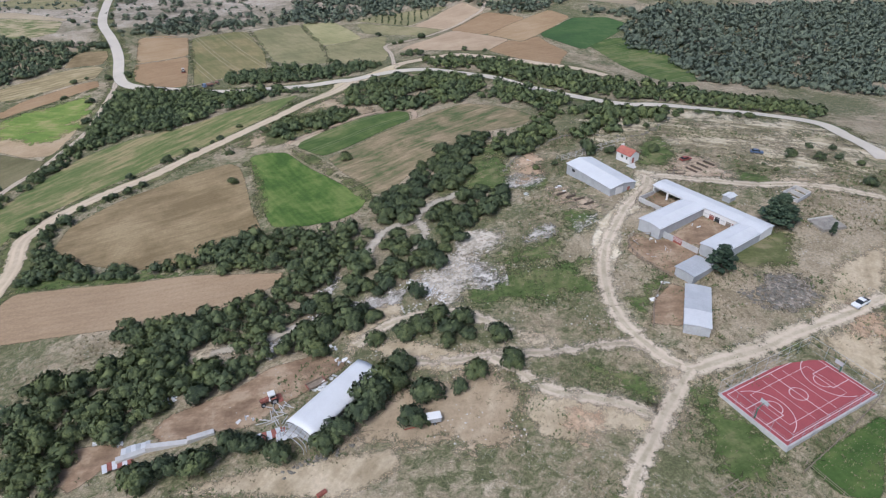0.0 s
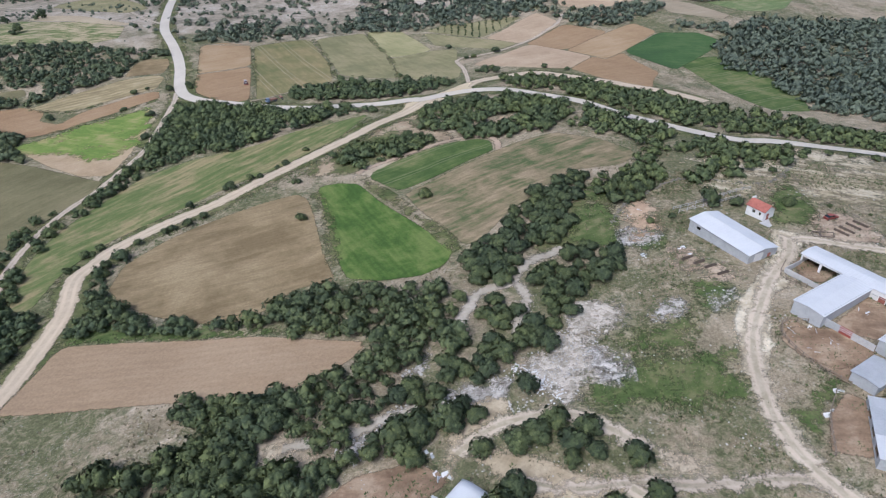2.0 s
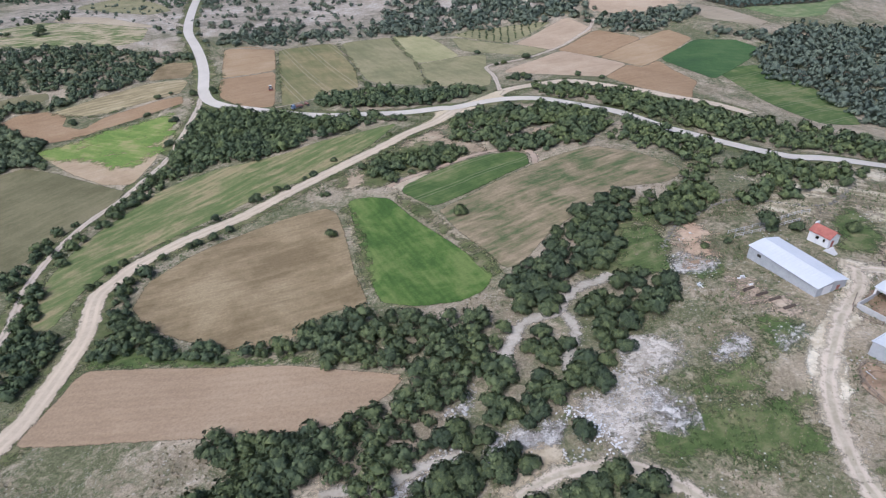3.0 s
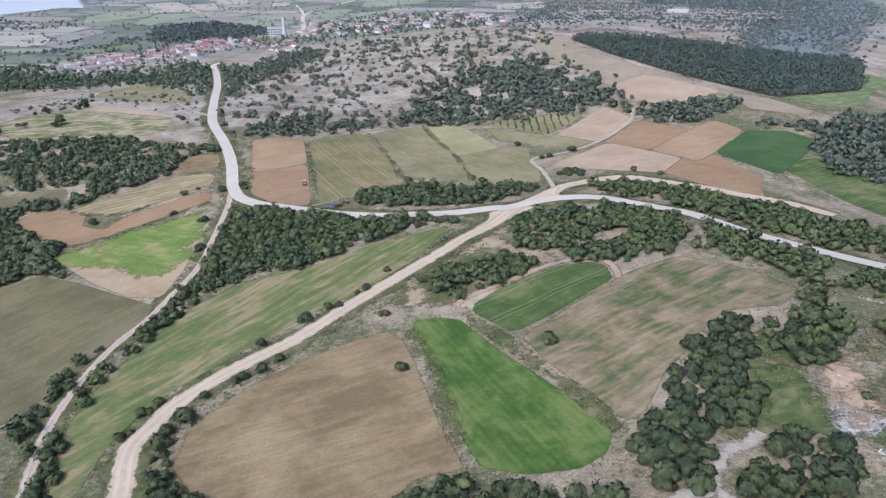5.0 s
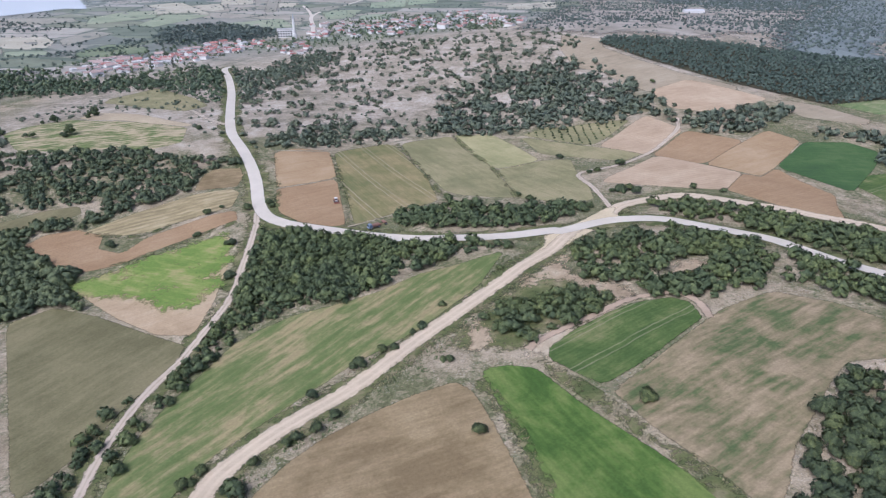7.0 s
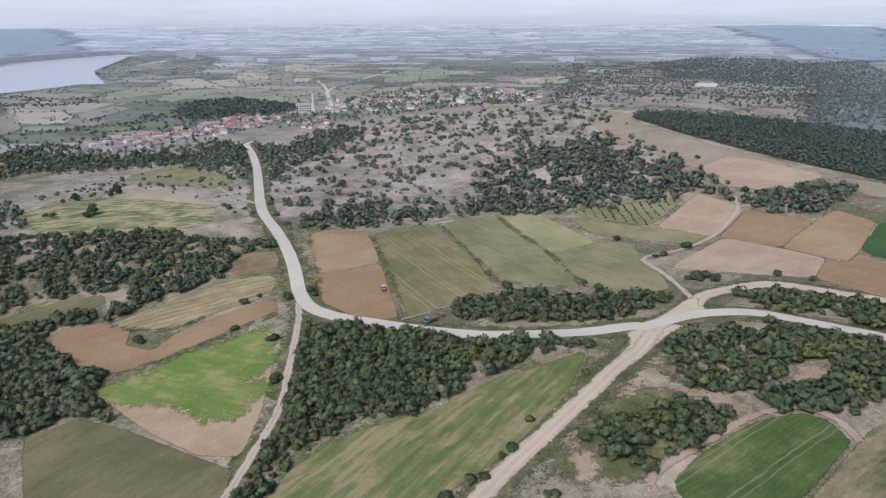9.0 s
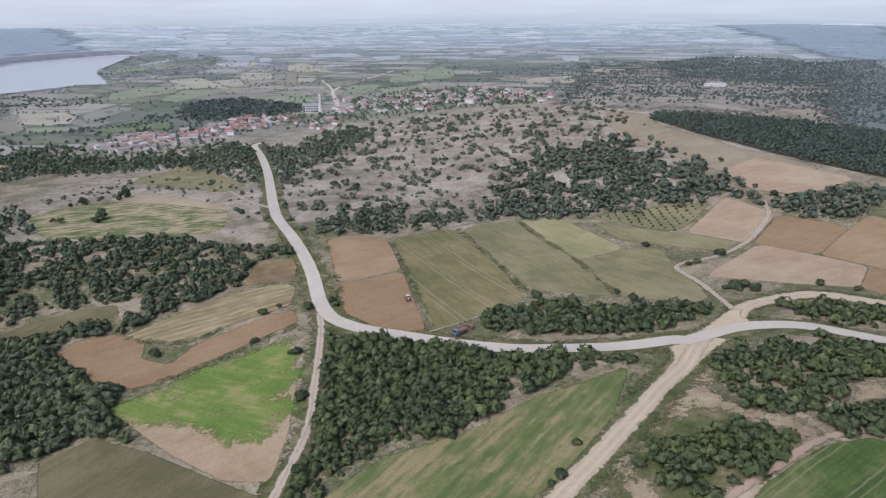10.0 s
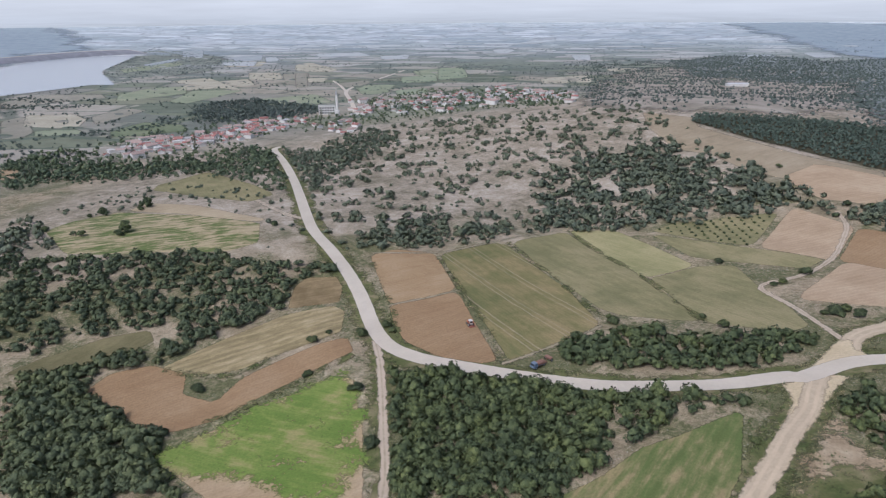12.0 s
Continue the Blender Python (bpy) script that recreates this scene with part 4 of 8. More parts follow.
T_WOOD_LOW = [(-53.1, 126.0), (-46.1, 126.7), (-39.7, 127.7), (-34.2, 130.9), (-29.2, 133.1), (-24.5, 134.5)]
T_WOOD2 = [(-1, 179), (2, 173), (1, 168), (-1, 163), (-2, 157)]
SOILGAP = [(-58, 129), (-53, 127), (-47, 126), (-41, 123), (-42, 121), (-49, 123), (-55, 123), (-59, 126)]
K5 = [(32, 201), (38, 203), (41, 197), (39, 193), (35, 191), (32, 193)]
K6 = [(30, 162), (34, 164), (39, 165), (40, 163), (35, 159), (31, 157)]
SOIL_TROUGH = [(41.5, 185.5), (44.5, 188.5), (49.5, 184.5), (56.8, 174), (54, 170.8), (50, 172), (46, 175.5), (42, 180.5)]
SOIL_PEN = [(57, 149), (61, 153), (72, 151), (76, 144), (70, 140), (65, 139), (59, 144)]
TROUGHS = [(45.6, 182.4), (48.0, 180.0), (50.3, 177.8), (52.5, 174.5)]
RAIL1 = [(49.7, 211.4), (58.2, 214.5), (66.7, 218.4), (72.9, 221.7), (77.2, 223.2)]
RAIL2 = [(50.9, 209.3), (61.2, 212.6), (71.7, 217.0)]
STONE_LINE = [(30, 205), (36, 217), (42, 223), (57, 234), (68, 232), (78, 228), (89, 231), (106, 253)]
LITTER = [(-62, 106), (-61, 107), (-59, 109), (-58, 109), (-57, 110), (-50, 115), (-48, 115), (-71, 99), (-65, 98), (-24, 107), (-22, 108), (-20, 111), (-36, 100), (-38, 101)]
LITTER_LOOP = [(-18, 134), (-17, 135), (-16, 136), (-19, 132), (-22, 122), (-19, 115), (-18, 116), (-23, 107), (-22, 109), (35, 186), (45, 187), (47, 184), (40, 213), (37, 210)]
S_HEADLAND = [(-992, 1634), (-1113, 1910), (-1267, 2337), (-1439, 2839), (-1173, 2517), (-946, 2290), (-784, 1776), (-830, 1630), (-882, 1554), (-947, 1593)]
FAR_WOOD_WEST = [(-4300, 4600), (-3302, 4531), (-2858, 4267), (-2022, 3286), (-1603, 2616), (-1669, 2420), (-1591, 2219), (-1406, 1884), (-1600, 1700), (-2600, 1900)]
S_SHORE = [(-912, 1194), (-904, 1253), (-818, 1194), (-772, 1229), (-717, 1180), (-726, 1116), (-784, 1087), (-856, 1116)]
S_PLAIN_WEST = [(-661, 844), (-644, 895), (-618, 997), (-560, 1071), (-520, 998), (-476, 880), (-546, 863), (-556, 776), (-586, 738)]
S_VILLAGE_FRONT = [(-609, 778), (-560, 800), (-530, 790), (-470, 752), (-430, 775), (-395, 800), (-364, 800), (-341, 790), (-308, 690), (-345, 690), (-400, 705), (-470, 690), (-540, 690)]
FAR_SCRUB_LAND = ([(388, 2002), (600, 2250), (760, 2200), (800, 1982), (700, 1700), (574, 1468), (450, 1405), (390, 1548), (300, 1560)],
                  [(190, 690), (260, 873), (430, 1200), (591, 1521), (800, 2000), (1000, 2100), (700, 1400), (400, 900), (240, 640)])
S_VILLAGE = [(-575, 722), (-576, 755), (-548, 764), (-493, 746), (-454, 732), (-415, 753), (-375, 747), (-377, 817), (-343, 801), (-303, 718), (-274, 626), (-282, 611), (-321, 652), (-348, 676), (-401, 687), (-444, 675), (-486, 667), (-522, 649)]
F_W_TAN = [(-768, 1044), (-706, 1055), (-660, 1010), (-637, 953), (-658, 940), (-709, 951)]
F_W_BROWN = [(-769, 995), (-761, 1034), (-669, 913), (-658, 877), (-677, 866)]
F_W_LIME = [(-676, 924), (-626, 933), (-601, 903), (-650, 884)]
F_W_DUSK = [(-667, 1029), (-665, 1116), (-618, 1093), (-622, 1011), (-624, 966)]
F_W_GREEN = [(-763, 1283), (-754, 1389), (-696, 1408), (-649, 1299), (-698, 1214), (-720, 1193)]
F_W_MEADOW = [(-714, 1449), (-627, 1561), (-568, 1426), (-685, 1333)]
F_W_STRAW = [(-677, 1711), (-601, 1709), (-550, 1547), (-615, 1524)]
F_W_CLAY = [(-838, 1998), (-748, 2081), (-706, 1895), (-802, 1880)]
F_W_SLATE = [(-588, 1679), (-535, 1707), (-470, 1466), (-512, 1435)]
F_W_LEEK = [(-378, 1421), (-298, 1438), (-295, 1284), (-336, 1272)]
F_W_HAY = [(-294, 1745), (-204, 1858), (-168, 1599), (-267, 1589)]
F_W_ORCH = [(-501, 1212), (-417, 1286), (-363, 1170), (-443, 1114)]
F_E_STRAW = [(-13, 1541), (99, 1630), (82, 1457), (-18, 1425)]
S_FAR_EAST = [(170, 1975), (420, 2070), (647, 2058), (744, 1656), (189, 711), (330, 1006), (418, 1377), (282, 1417), (121, 1386), (21, 1149)]
R_LEFT = [(-184, 398), (-180, 383), (-176, 361), (-173, 341), (-169.5, 318), (-170, 299), (-171, 286), (-172, 275), (-174.5, 263), (-175.5, 252), (-175.5, 240), (-174.5, 228), (-172.2, 214), (-168, 201.5), (-163.5, 190), (-161, 180), (-160, 172)]
E7 = [(-55, 263), (-46, 250), (-39, 240), (-32, 227), (-25, 217), (-20, 207), (-16, 200)]
E8 = [(-73, 256), (-65, 237), (-60, 220), (-57, 208), (-55, 199)]
E9 = [(-58, 269), (-51, 276), (-33, 287), (-20, 295), (-8, 297), (-2, 291), (-1, 279)]
F_SMALLGREEN = [(-52, 269), (-43, 278), (-31, 286), (-21, 292), (-9, 294), (-4, 290), (-3, 279), (-19, 264), (-30, 255), (-39, 249), (-45, 255), (-52, 263)]
F_STRIPED = [(-37, 246), (-27, 255), (-15, 266), (3, 283), (23, 293), (39, 282), (49, 267), (50, 260), (42, 251), (25, 250), (18, 243), (6, 228), (-1, 220), (-7, 209), (-11, 203), (-15, 203), (-22, 216), (-31, 232)]
F_GREEN = [(-73, 261), (-64, 262), (-56, 259), (-45, 241), (-32, 223), (-23, 209), (-18, 200), (-20, 193), (-27, 188), (-39, 187), (-50, 191), (-56, 206)]
S_FORK = [(-35, 337), (-27, 344), (-10, 348), (9, 344), (18, 339), (26, 332), (7, 298), (-5, 296), (-15, 294), (-14, 301), (-5, 307), (-6, 312), (-15, 307), (-26, 307), (-36, 314), (-38, 324)]
S_FORK_SOUTH = [(-70, 289), (-65, 296), (-53, 300), (-40, 306), (-32, 301), (-27, 294), (-32, 287), (-43, 281), (-50, 278), (-50, 284), (-55, 287), (-56, 275), (-63, 279), (-70, 280)]
SOIL_FORK = [(-9, 308), (2, 321), (11, 322), (9, 314), (-3, 308)]
B10 = [(-37, 335), (-38, 320), (-36, 313), (-26, 307), (-20, 301), (-19, 297), (-25, 294), (-29, 300), (-37, 309), (-49, 313), (-53, 310), (-62, 304), (-57, 315), (-50, 318), (-42, 332)]
B17 = [(-76, 290), (-72, 292), (-71, 282), (-68, 277), (-71, 270), (-77, 271)]
V_FORK = [(-87, 272), (-74, 292), (-60, 312), (-41, 331), (-35, 316), (-26, 308), (-19, 298), (-26, 291), (-50, 275), (-61, 269)]
SPOTS_ROAD = [(-113, 244), (-117, 238), (-122, 235), (-124, 233), (-131, 226), (-135, 220), (-135, 217), (-135, 211), (-134, 206), (-122, 253), (-112, 266), (-110, 267), (-104, 274), (-100, 275), (-95, 284), (-92, 287), (-86, 300), (-82, 267), (-84, 267), (-144, 224), (-145, 220), (-147, 219), (-146, 211), (-148, 209), (-65, 325), (-178, 405), (30, 401), (42, 394), (-207, 375), (-188, 365), (-176, 333), (-232, 318), (-211, 399), (-204, 404)]
S_CLUMP_UPPER = [(-16, 193), (-12, 199), (-4, 207), (1, 219), (7, 226), (12, 235), (20, 244), (27, 245), (25, 234), (20, 216), (16, 202), (12, 197), (0, 191), (1, 187), (-3, 180), (-10, 177), (-14, 180), (-11, 191), (-5, 202)]
T_SOUTH = [(58, 103), (54, 98), (51, 94), (47, 89), (44, 84), (40, 79), (36, 72)]
SOIL_SW = [(-79, 98), (-73, 99), (-65, 98), (-61, 95), (-64, 93), (-68, 89), (-71, 86), (-75, 89)]
YARD_NOOK = [(72, 181), (76, 182), (78, 175), (81, 174), (75, 169), (71, 172)]
SOIL_ORANGE = [(27, 91), (30, 93), (35, 93), (38, 91), (36, 88), (31, 86), (28, 87)]
SOIL_COURT = [(100, 118), (107, 120), (110, 117), (106, 110), (101, 112)]
W13 = [(37, 107), (43, 104), (48, 101), (47, 96), (42, 94), (37, 99)]
W15 = [(17, 140), (27, 144), (39, 144), (47, 138), (45, 131), (33, 130), (22, 132)]
W17 = [(57, 97), (60, 95), (67, 81), (68, 77), (55, 73), (54, 82)]
W20 = [(31, 198), (40, 205), (41, 191), (34, 184)]
R_DIRT = [(-28, 362), (-36, 352), (-44, 339), (-54, 328), (-61, 319), (-70, 308), (-81, 294), (-92, 281), (-107, 260), (-121, 246), (-131, 235), (-139, 223), (-141, 215), (-143, 204), (-136, 185), (-134, 167), (-133, 151), (-134, 144), (-137, 120), (-142, 90)]
APRON_FORK = [(-35, 360), (-25, 370), (-15, 380), (-10, 380), (-13, 373), (-10, 368), (-22, 362)]
APRON_DIRT = [(-45, 354), (-46, 344), (-53, 334), (-61, 323), (-55, 322), (-45, 333), (-39, 340), (-32, 348), (-23, 356), (-31, 358)]
S_SOUTHWEST = [(-85, 86), (-96, 106), (-94, 112), (-89, 116), (-85, 121), (-80, 124), (-71, 124), (-63, 120), (-60, 116), (-65, 113), (-58, 109), (-59, 105), (-65, 103), (-64, 99), (-69, 98), (-76, 99), (-76, 94), (-72, 84)]
S_CLUMP_CORNER = [(-22, 187), (-17, 191), (-9, 199), (-2, 201), (-5, 186)]
S_CLUMP_RIGHT = [(29, 228), (36, 238), (46, 240), (51, 237), (41, 217), (33, 220)]
F_TAN = [(-2, 481), (37, 532), (52, 495), (22, 455)]
F_BROWNEAST = [(23, 455), (53, 494), (79, 470), (46, 435.5)]
F_BROWN2B = [(46, 435.5), (79, 470), (98, 487), (110, 469), (80, 428.5), (67, 415.5)]
F_PINK = [(-7, 424), (26, 454), (46, 435), (60.5, 420), (44, 396.5), (24, 402), (4, 411), (-10, 418)]
F_BROWNLOW = [(44, 396.5), (60.5, 420), (67, 415), (79.5, 427.5), (84, 412), (93, 393), (86, 377), (81, 360), (69, 367), (57, 381)]
F_DARKGREEN = [(80, 429), (111, 468), (136, 470), (147, 457), (134, 435), (111, 407), (103, 397)]
F_FARRIGHT = [(156, 548), (200, 595), (250, 648), (290, 670), (300, 640), (250, 590), (224, 546), (200, 530), (184, 526), (172, 535)]
STONY_EAST = [(-21, 938), (107, 1536), (281, 1823), (513, 1903), (639, 1731), (671, 1531), (184, 703), (243, 847), (141, 753), (82, 750), (39, 772), (-2, 814), (-26, 867)]
B1 = [(21, 99), (26, 100), (30, 99), (39, 95), (46, 91), (52, 91), (46, 86), (43, 86), (36, 88), (28, 85), (23, 88), (21, 93)]
S_WEST_LOW2 = [(-311, 366), (-306, 380), (-298, 382), (-282, 367), (-269, 352), (-261, 329), (-266, 317), (-277, 317)]
S_WEST_LOW3 = [(-279, 320), (-260, 326), (-260, 348), (-245, 343), (-241, 338), (-242, 329), (-236, 323), (-239, 317), (-246, 316), (-253, 309), (-259, 302), (-263, 298)]
S_WEST_BAND = [(-268, 384), (-272, 394), (-263, 407), (-242, 430), (-227, 454), (-215, 464), (-210, 454), (-224, 433), (-233, 419), (-251, 403), (-262, 389)]
F_L_TAN = [(-373, 589), (-329, 571), (-294, 548), (-270, 534), (-270, 528), (-303, 538), (-338, 553), (-371, 565)]
F_L_PATCHY = [(-402, 524), (-396, 544), (-379, 563), (-337, 550), (-271, 527), (-262, 495), (-273, 482), (-313, 481), (-338, 479), (-363, 481)]
F_L_GREY = [(-395, 654), (-374, 705), (-311, 637), (-284, 598), (-295, 576), (-351, 608), (-389, 633)]
F_RIDGETAN = [(52, 582), (83, 604), (124, 550), (91, 528), (74, 526), (56, 539)]
F_BRIGHT = [(-245, 333), (-233, 345), (-214, 363), (-193, 378), (-186, 365), (-180, 343), (-178, 322), (-185, 310), (-191, 309), (-202, 318), (-217, 323), (-230, 322), (-239, 327)]
F_BARE = [(-244, 332), (-233, 344), (-214, 362), (-189, 374), (-180, 343), (-175, 314), (-174, 291), (-189, 293), (-210, 306), (-230, 321)]
S_CLUMP_WEST2 = [(-78, 126), (-74, 128), (-63, 126), (-55, 123), (-46, 119), (-42, 115), (-44, 112), (-73, 114)]
S_BAND_LEFT = [(-83, 175), (-80, 180), (-66, 184), (-63, 171), (-77, 170)]
LITTER_PEN = [(61, 151), (66, 151), (68, 148), (62, 146), (62, 133), (59, 128), (79, 158)]
STONE_LINE2 = [(-27, 84), (-24, 86), (-21, 87), (-17, 88), (-14, 90)]
W21 = [(106, 193), (113, 188), (118, 180), (110, 178), (102, 185)]
FAR_WOOD_EAST = [(1255, 4056), (1695, 4213), (1973, 3772), (1500, 2700), (1250, 2150), (1000, 2080), (960, 2300), (1040, 2560), (1130, 3000), (1190, 3500)]
F_P_GREYGREEN = [(-631, 1186), (-656, 1345), (-562, 1344), (-575, 1254), (-593, 1157)]
F_P_ORANGE = [(-773, 1508), (-725, 1589), (-562, 1344), (-598, 1364), (-725, 1460)]
F_P_PINK = [(-1225, 2600), (-1172, 2670), (-1010, 2267), (-1083, 2274)]
F_P_TERRACE = [(-1041, 1809), (-1006, 2071), (-939, 1953), (-973, 1704)]
F_P_TERRACE2 = [(-1054, 1955), (-1082, 2244), (-1035, 2156), (-992, 1871)]
F_P_STRAW2 = [(-868, 2043), (-770, 2060), (-725, 1900), (-818, 1930)]
F_P_CLAY2 = [(-808, 2253), (-776, 2283), (-711, 2087), (-742, 2053)]
F_P_MAUVE = [(-927, 2265), (-856, 2391), (-780, 2139), (-830, 2061)]
F_P_SHORE = [(-897, 1173), (-896, 1280), (-795, 1287), (-757, 1234), (-814, 1174), (-835, 1109), (-853, 1111)]
F_P_OVAL = [(-579, 917), (-573, 987), (-512, 969), (-487, 926), (-527, 893), (-558, 883)]
F_P_PINK2 = [(-626, 1938), (-607, 2028), (-477, 1778), (-489, 1716), (-574, 1740)]
F_P_TAN3 = [(-688, 2415), (-552, 2510), (-478, 2315), (-640, 2267)]
F_P_SLATE2 = [(-562, 1695), (-534, 1691), (-455, 1383), (-479, 1385)]
F_P_STRAW4 = [(-504, 1573), (-460, 1582), (-446, 1496), (-478, 1478)]
F_P_MAUVE2 = [(-417, 1468), (-343, 1535), (-363, 1405), (-383, 1381)]
F_P_LIME2 = [(-237, 1820), (-175, 1839), (-159, 1587), (-221, 1519)]
F_P_GREEN3 = [(-305, 1576), (-234, 1664), (-220, 1500), (-287, 1458)]
F_P_GREEN4 = [(-287, 1331), (-231, 1370), (-225, 1281), (-272, 1240)]
F_P_GREEN5 = [(-361, 1379), (-327, 1421), (-312, 1351), (-348, 1315)]
F_P_PLOUGH = [(-349, 1271), (-281, 1248), (-275, 1162), (-329, 1183)]
F_P_PALE1 = [(-85, 2723), (5, 2628), (-42, 2392), (-82, 2474)]
F_P_PALE2 = [(-273, 2935), (-185, 2962), (-161, 2570), (-246, 2652)]
F_P_PALE3 = [(114, 3294), (227, 3374), (197, 3014), (102, 3006)]
F_P_PALE4 = [(154, 2302), (220, 2321), (179, 2071), (137, 2078)]
F_P_PALE5 = [(-450, 2295), (-358, 2354), (-347, 2161), (-421, 2141)]
F_P_EAST1 = [(902, 2380), (963, 2341), (925, 2165), (834, 2155)]
F_P_EAST2 = [(480, 1961), (686, 2295), (776, 2290), (641, 1940), (502, 1878)]
F_P_EAST3 = [(1373, 3110), (1550, 3129), (1470, 2976), (1316, 2955)]
F_P_EAST4 = [(170, 1792), (245, 1802), (233, 1725), (161, 1713)]
F_P_EAST5 = [(220, 1669), (294, 1717), (267, 1561), (190, 1502)]
F_RIDGE_SIDE = [(10, 784), (45, 745), (39, 712), (64, 661), (86, 619), (113, 580), (104, 562), (85, 603), (52, 578), (36, 604), (28, 639), (7, 662), (2, 722)]
F_GARDEN_BROWN = [(-578, 727), (-565, 733), (-537, 693), (-546, 683)]
BARN_FRONT = [(73, 197), (78, 194.5), (81.5, 190), (76, 185), (71.5, 181.5), (68.5, 176), (66.5, 168), (62, 165.5), (57.5, 158), (56, 151), (54.5, 146), (50, 138), (45, 139), (48, 150), (49, 156), (53, 164), (58.5, 170), (63, 176), (68.5, 184), (71.5, 192)]
DRY_TOP = [(66, 236), (70, 215), (80, 210), (95, 212), (105, 206), (118, 197), (135, 189), (158, 188), (178, 212), (162, 245), (132, 260), (100, 261), (76, 254)]
SOIL_SCRAP = [(-15, 93), (-9, 104), (2, 107), (14, 107), (22, 100), (19, 91), (10, 85), (-4, 88)]
GRASS_CORNER = [(19, 226), (33, 235), (43, 236), (18, 191), (2, 193), (6, 206)]
DUST_GRASS = [(22, 118), (28, 120), (32, 116), (30, 113), (24, 115)]
F_VINES = [(128, 549), (151, 537), (173, 514), (162, 501), (129, 510), (123, 529)]
S_FORK_RIGHT = [(5, 352), (19, 344), (34, 331), (35, 320), (25, 302), (16, 295), (7, 294), (1, 292), (-6, 289), (-13, 294), (-19, 299), (-16, 303), (-3, 303), (8, 308), (15, 320), (7, 331)]
W_BAND = [(-128, 175), (-114, 181), (-101, 177), (-80, 174), (-61, 170), (-60, 165), (-77, 166), (-124, 171)]
S_BAND_LOW = [(-118, 178), (-100, 177), (-79, 174), (-76, 169), (-98, 170), (-115, 172)]

# ---- ground and distance ----
def graded(lo, hi, step, reach):
    mid = np.arange(lo, hi + 1, step)
    out, d = [], step
    x = hi
    while x < reach:
        d *= 1.18
        x += d
        out.append(min(x, reach))
    back, d, x = [], step, lo
    while x > -reach:
        d *= 1.18
        x -= d
        back.append(max(x, -reach))
    return np.r_[back[::-1], mid, out]


def build_ground():
    xs, ys = graded(-420, 300, 5.0, 4700), graded(-40, 860, 5.0, 4700)
    gx, gy = np.meshgrid(xs, ys)
    ids = np.arange(gx.size).reshape(gx.shape)
    quads = np.stack([ids[:-1, :-1], ids[:-1, 1:], ids[1:, 1:], ids[1:, :-1]], -1).reshape(-1, 4)
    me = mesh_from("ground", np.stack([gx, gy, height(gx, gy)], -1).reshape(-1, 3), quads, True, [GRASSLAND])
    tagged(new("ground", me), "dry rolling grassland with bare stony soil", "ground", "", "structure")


def build_backdrop():
    """Hazy distance and low cloud all round, far behind everything."""
    m = bpy.data.materials.new("hazy_distance")
    m.use_nodes = True
    nt = m.node_tree
    nt.nodes.remove(nt.nodes["Principled BSDF"])
    s = nt.nodes.new("ShaderNodeSeparateXYZ")
    nt.links.new(place(nt), s.inputs[0])
    r = nt.nodes.new("ShaderNodeMapRange")
    r.inputs["From Min"].default_value, r.inputs["From Max"].default_value = -20, 380
    nt.links.new(s.outputs[2], r.inputs["Value"])
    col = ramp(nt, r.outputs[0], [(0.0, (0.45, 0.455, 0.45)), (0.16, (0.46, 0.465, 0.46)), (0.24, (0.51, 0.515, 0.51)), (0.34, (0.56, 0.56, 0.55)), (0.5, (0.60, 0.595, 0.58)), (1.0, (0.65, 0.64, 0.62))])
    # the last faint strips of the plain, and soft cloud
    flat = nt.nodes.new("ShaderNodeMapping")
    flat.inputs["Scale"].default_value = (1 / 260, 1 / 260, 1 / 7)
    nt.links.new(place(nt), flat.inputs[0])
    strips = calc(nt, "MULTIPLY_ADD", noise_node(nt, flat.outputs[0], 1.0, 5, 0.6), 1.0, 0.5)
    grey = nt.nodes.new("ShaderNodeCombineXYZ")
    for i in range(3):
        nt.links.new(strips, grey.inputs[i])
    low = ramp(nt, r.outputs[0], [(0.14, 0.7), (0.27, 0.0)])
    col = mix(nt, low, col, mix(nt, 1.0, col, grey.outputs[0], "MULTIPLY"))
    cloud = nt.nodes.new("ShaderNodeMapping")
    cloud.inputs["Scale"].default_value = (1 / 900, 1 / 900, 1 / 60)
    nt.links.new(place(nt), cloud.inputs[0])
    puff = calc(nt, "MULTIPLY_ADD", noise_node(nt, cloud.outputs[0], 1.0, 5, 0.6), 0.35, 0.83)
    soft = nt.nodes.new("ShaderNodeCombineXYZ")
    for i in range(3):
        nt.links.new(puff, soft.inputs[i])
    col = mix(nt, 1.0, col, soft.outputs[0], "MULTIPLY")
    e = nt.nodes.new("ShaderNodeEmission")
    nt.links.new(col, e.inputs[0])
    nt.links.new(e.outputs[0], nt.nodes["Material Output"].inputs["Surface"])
    n = 96
    a = np.linspace(0, 2 * np.pi, n, endpoint=False)
    rings = [np.stack([4500 * np.cos(a), 200 + 4500 * np.sin(a), np.full(n, z)], 1) for z in (-40.0, 480.0)]
    i = np.arange(n)
    j = (i + 1) % n
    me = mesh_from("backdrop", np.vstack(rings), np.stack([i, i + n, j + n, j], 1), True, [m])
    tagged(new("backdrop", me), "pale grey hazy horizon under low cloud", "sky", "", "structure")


build_ground()
build_backdrop()

# ---- fields ----
patch("field", F_BROWN, STUBBLE, 0.15, "large brown stubble field with mown rows", "field")
patch("field", F_GREEN, GREEN, 0.16, "deep green drilled crop field beside brown stubble", "field")
patch("field", F_SMALLGREEN, SMALLGREEN, 0.15, "small rounded green crop plot with earth edge", "field")
patch("field", F_STRIPED, STREAKED, 0.12, "weedy stubble field streaked brown and green", "field")
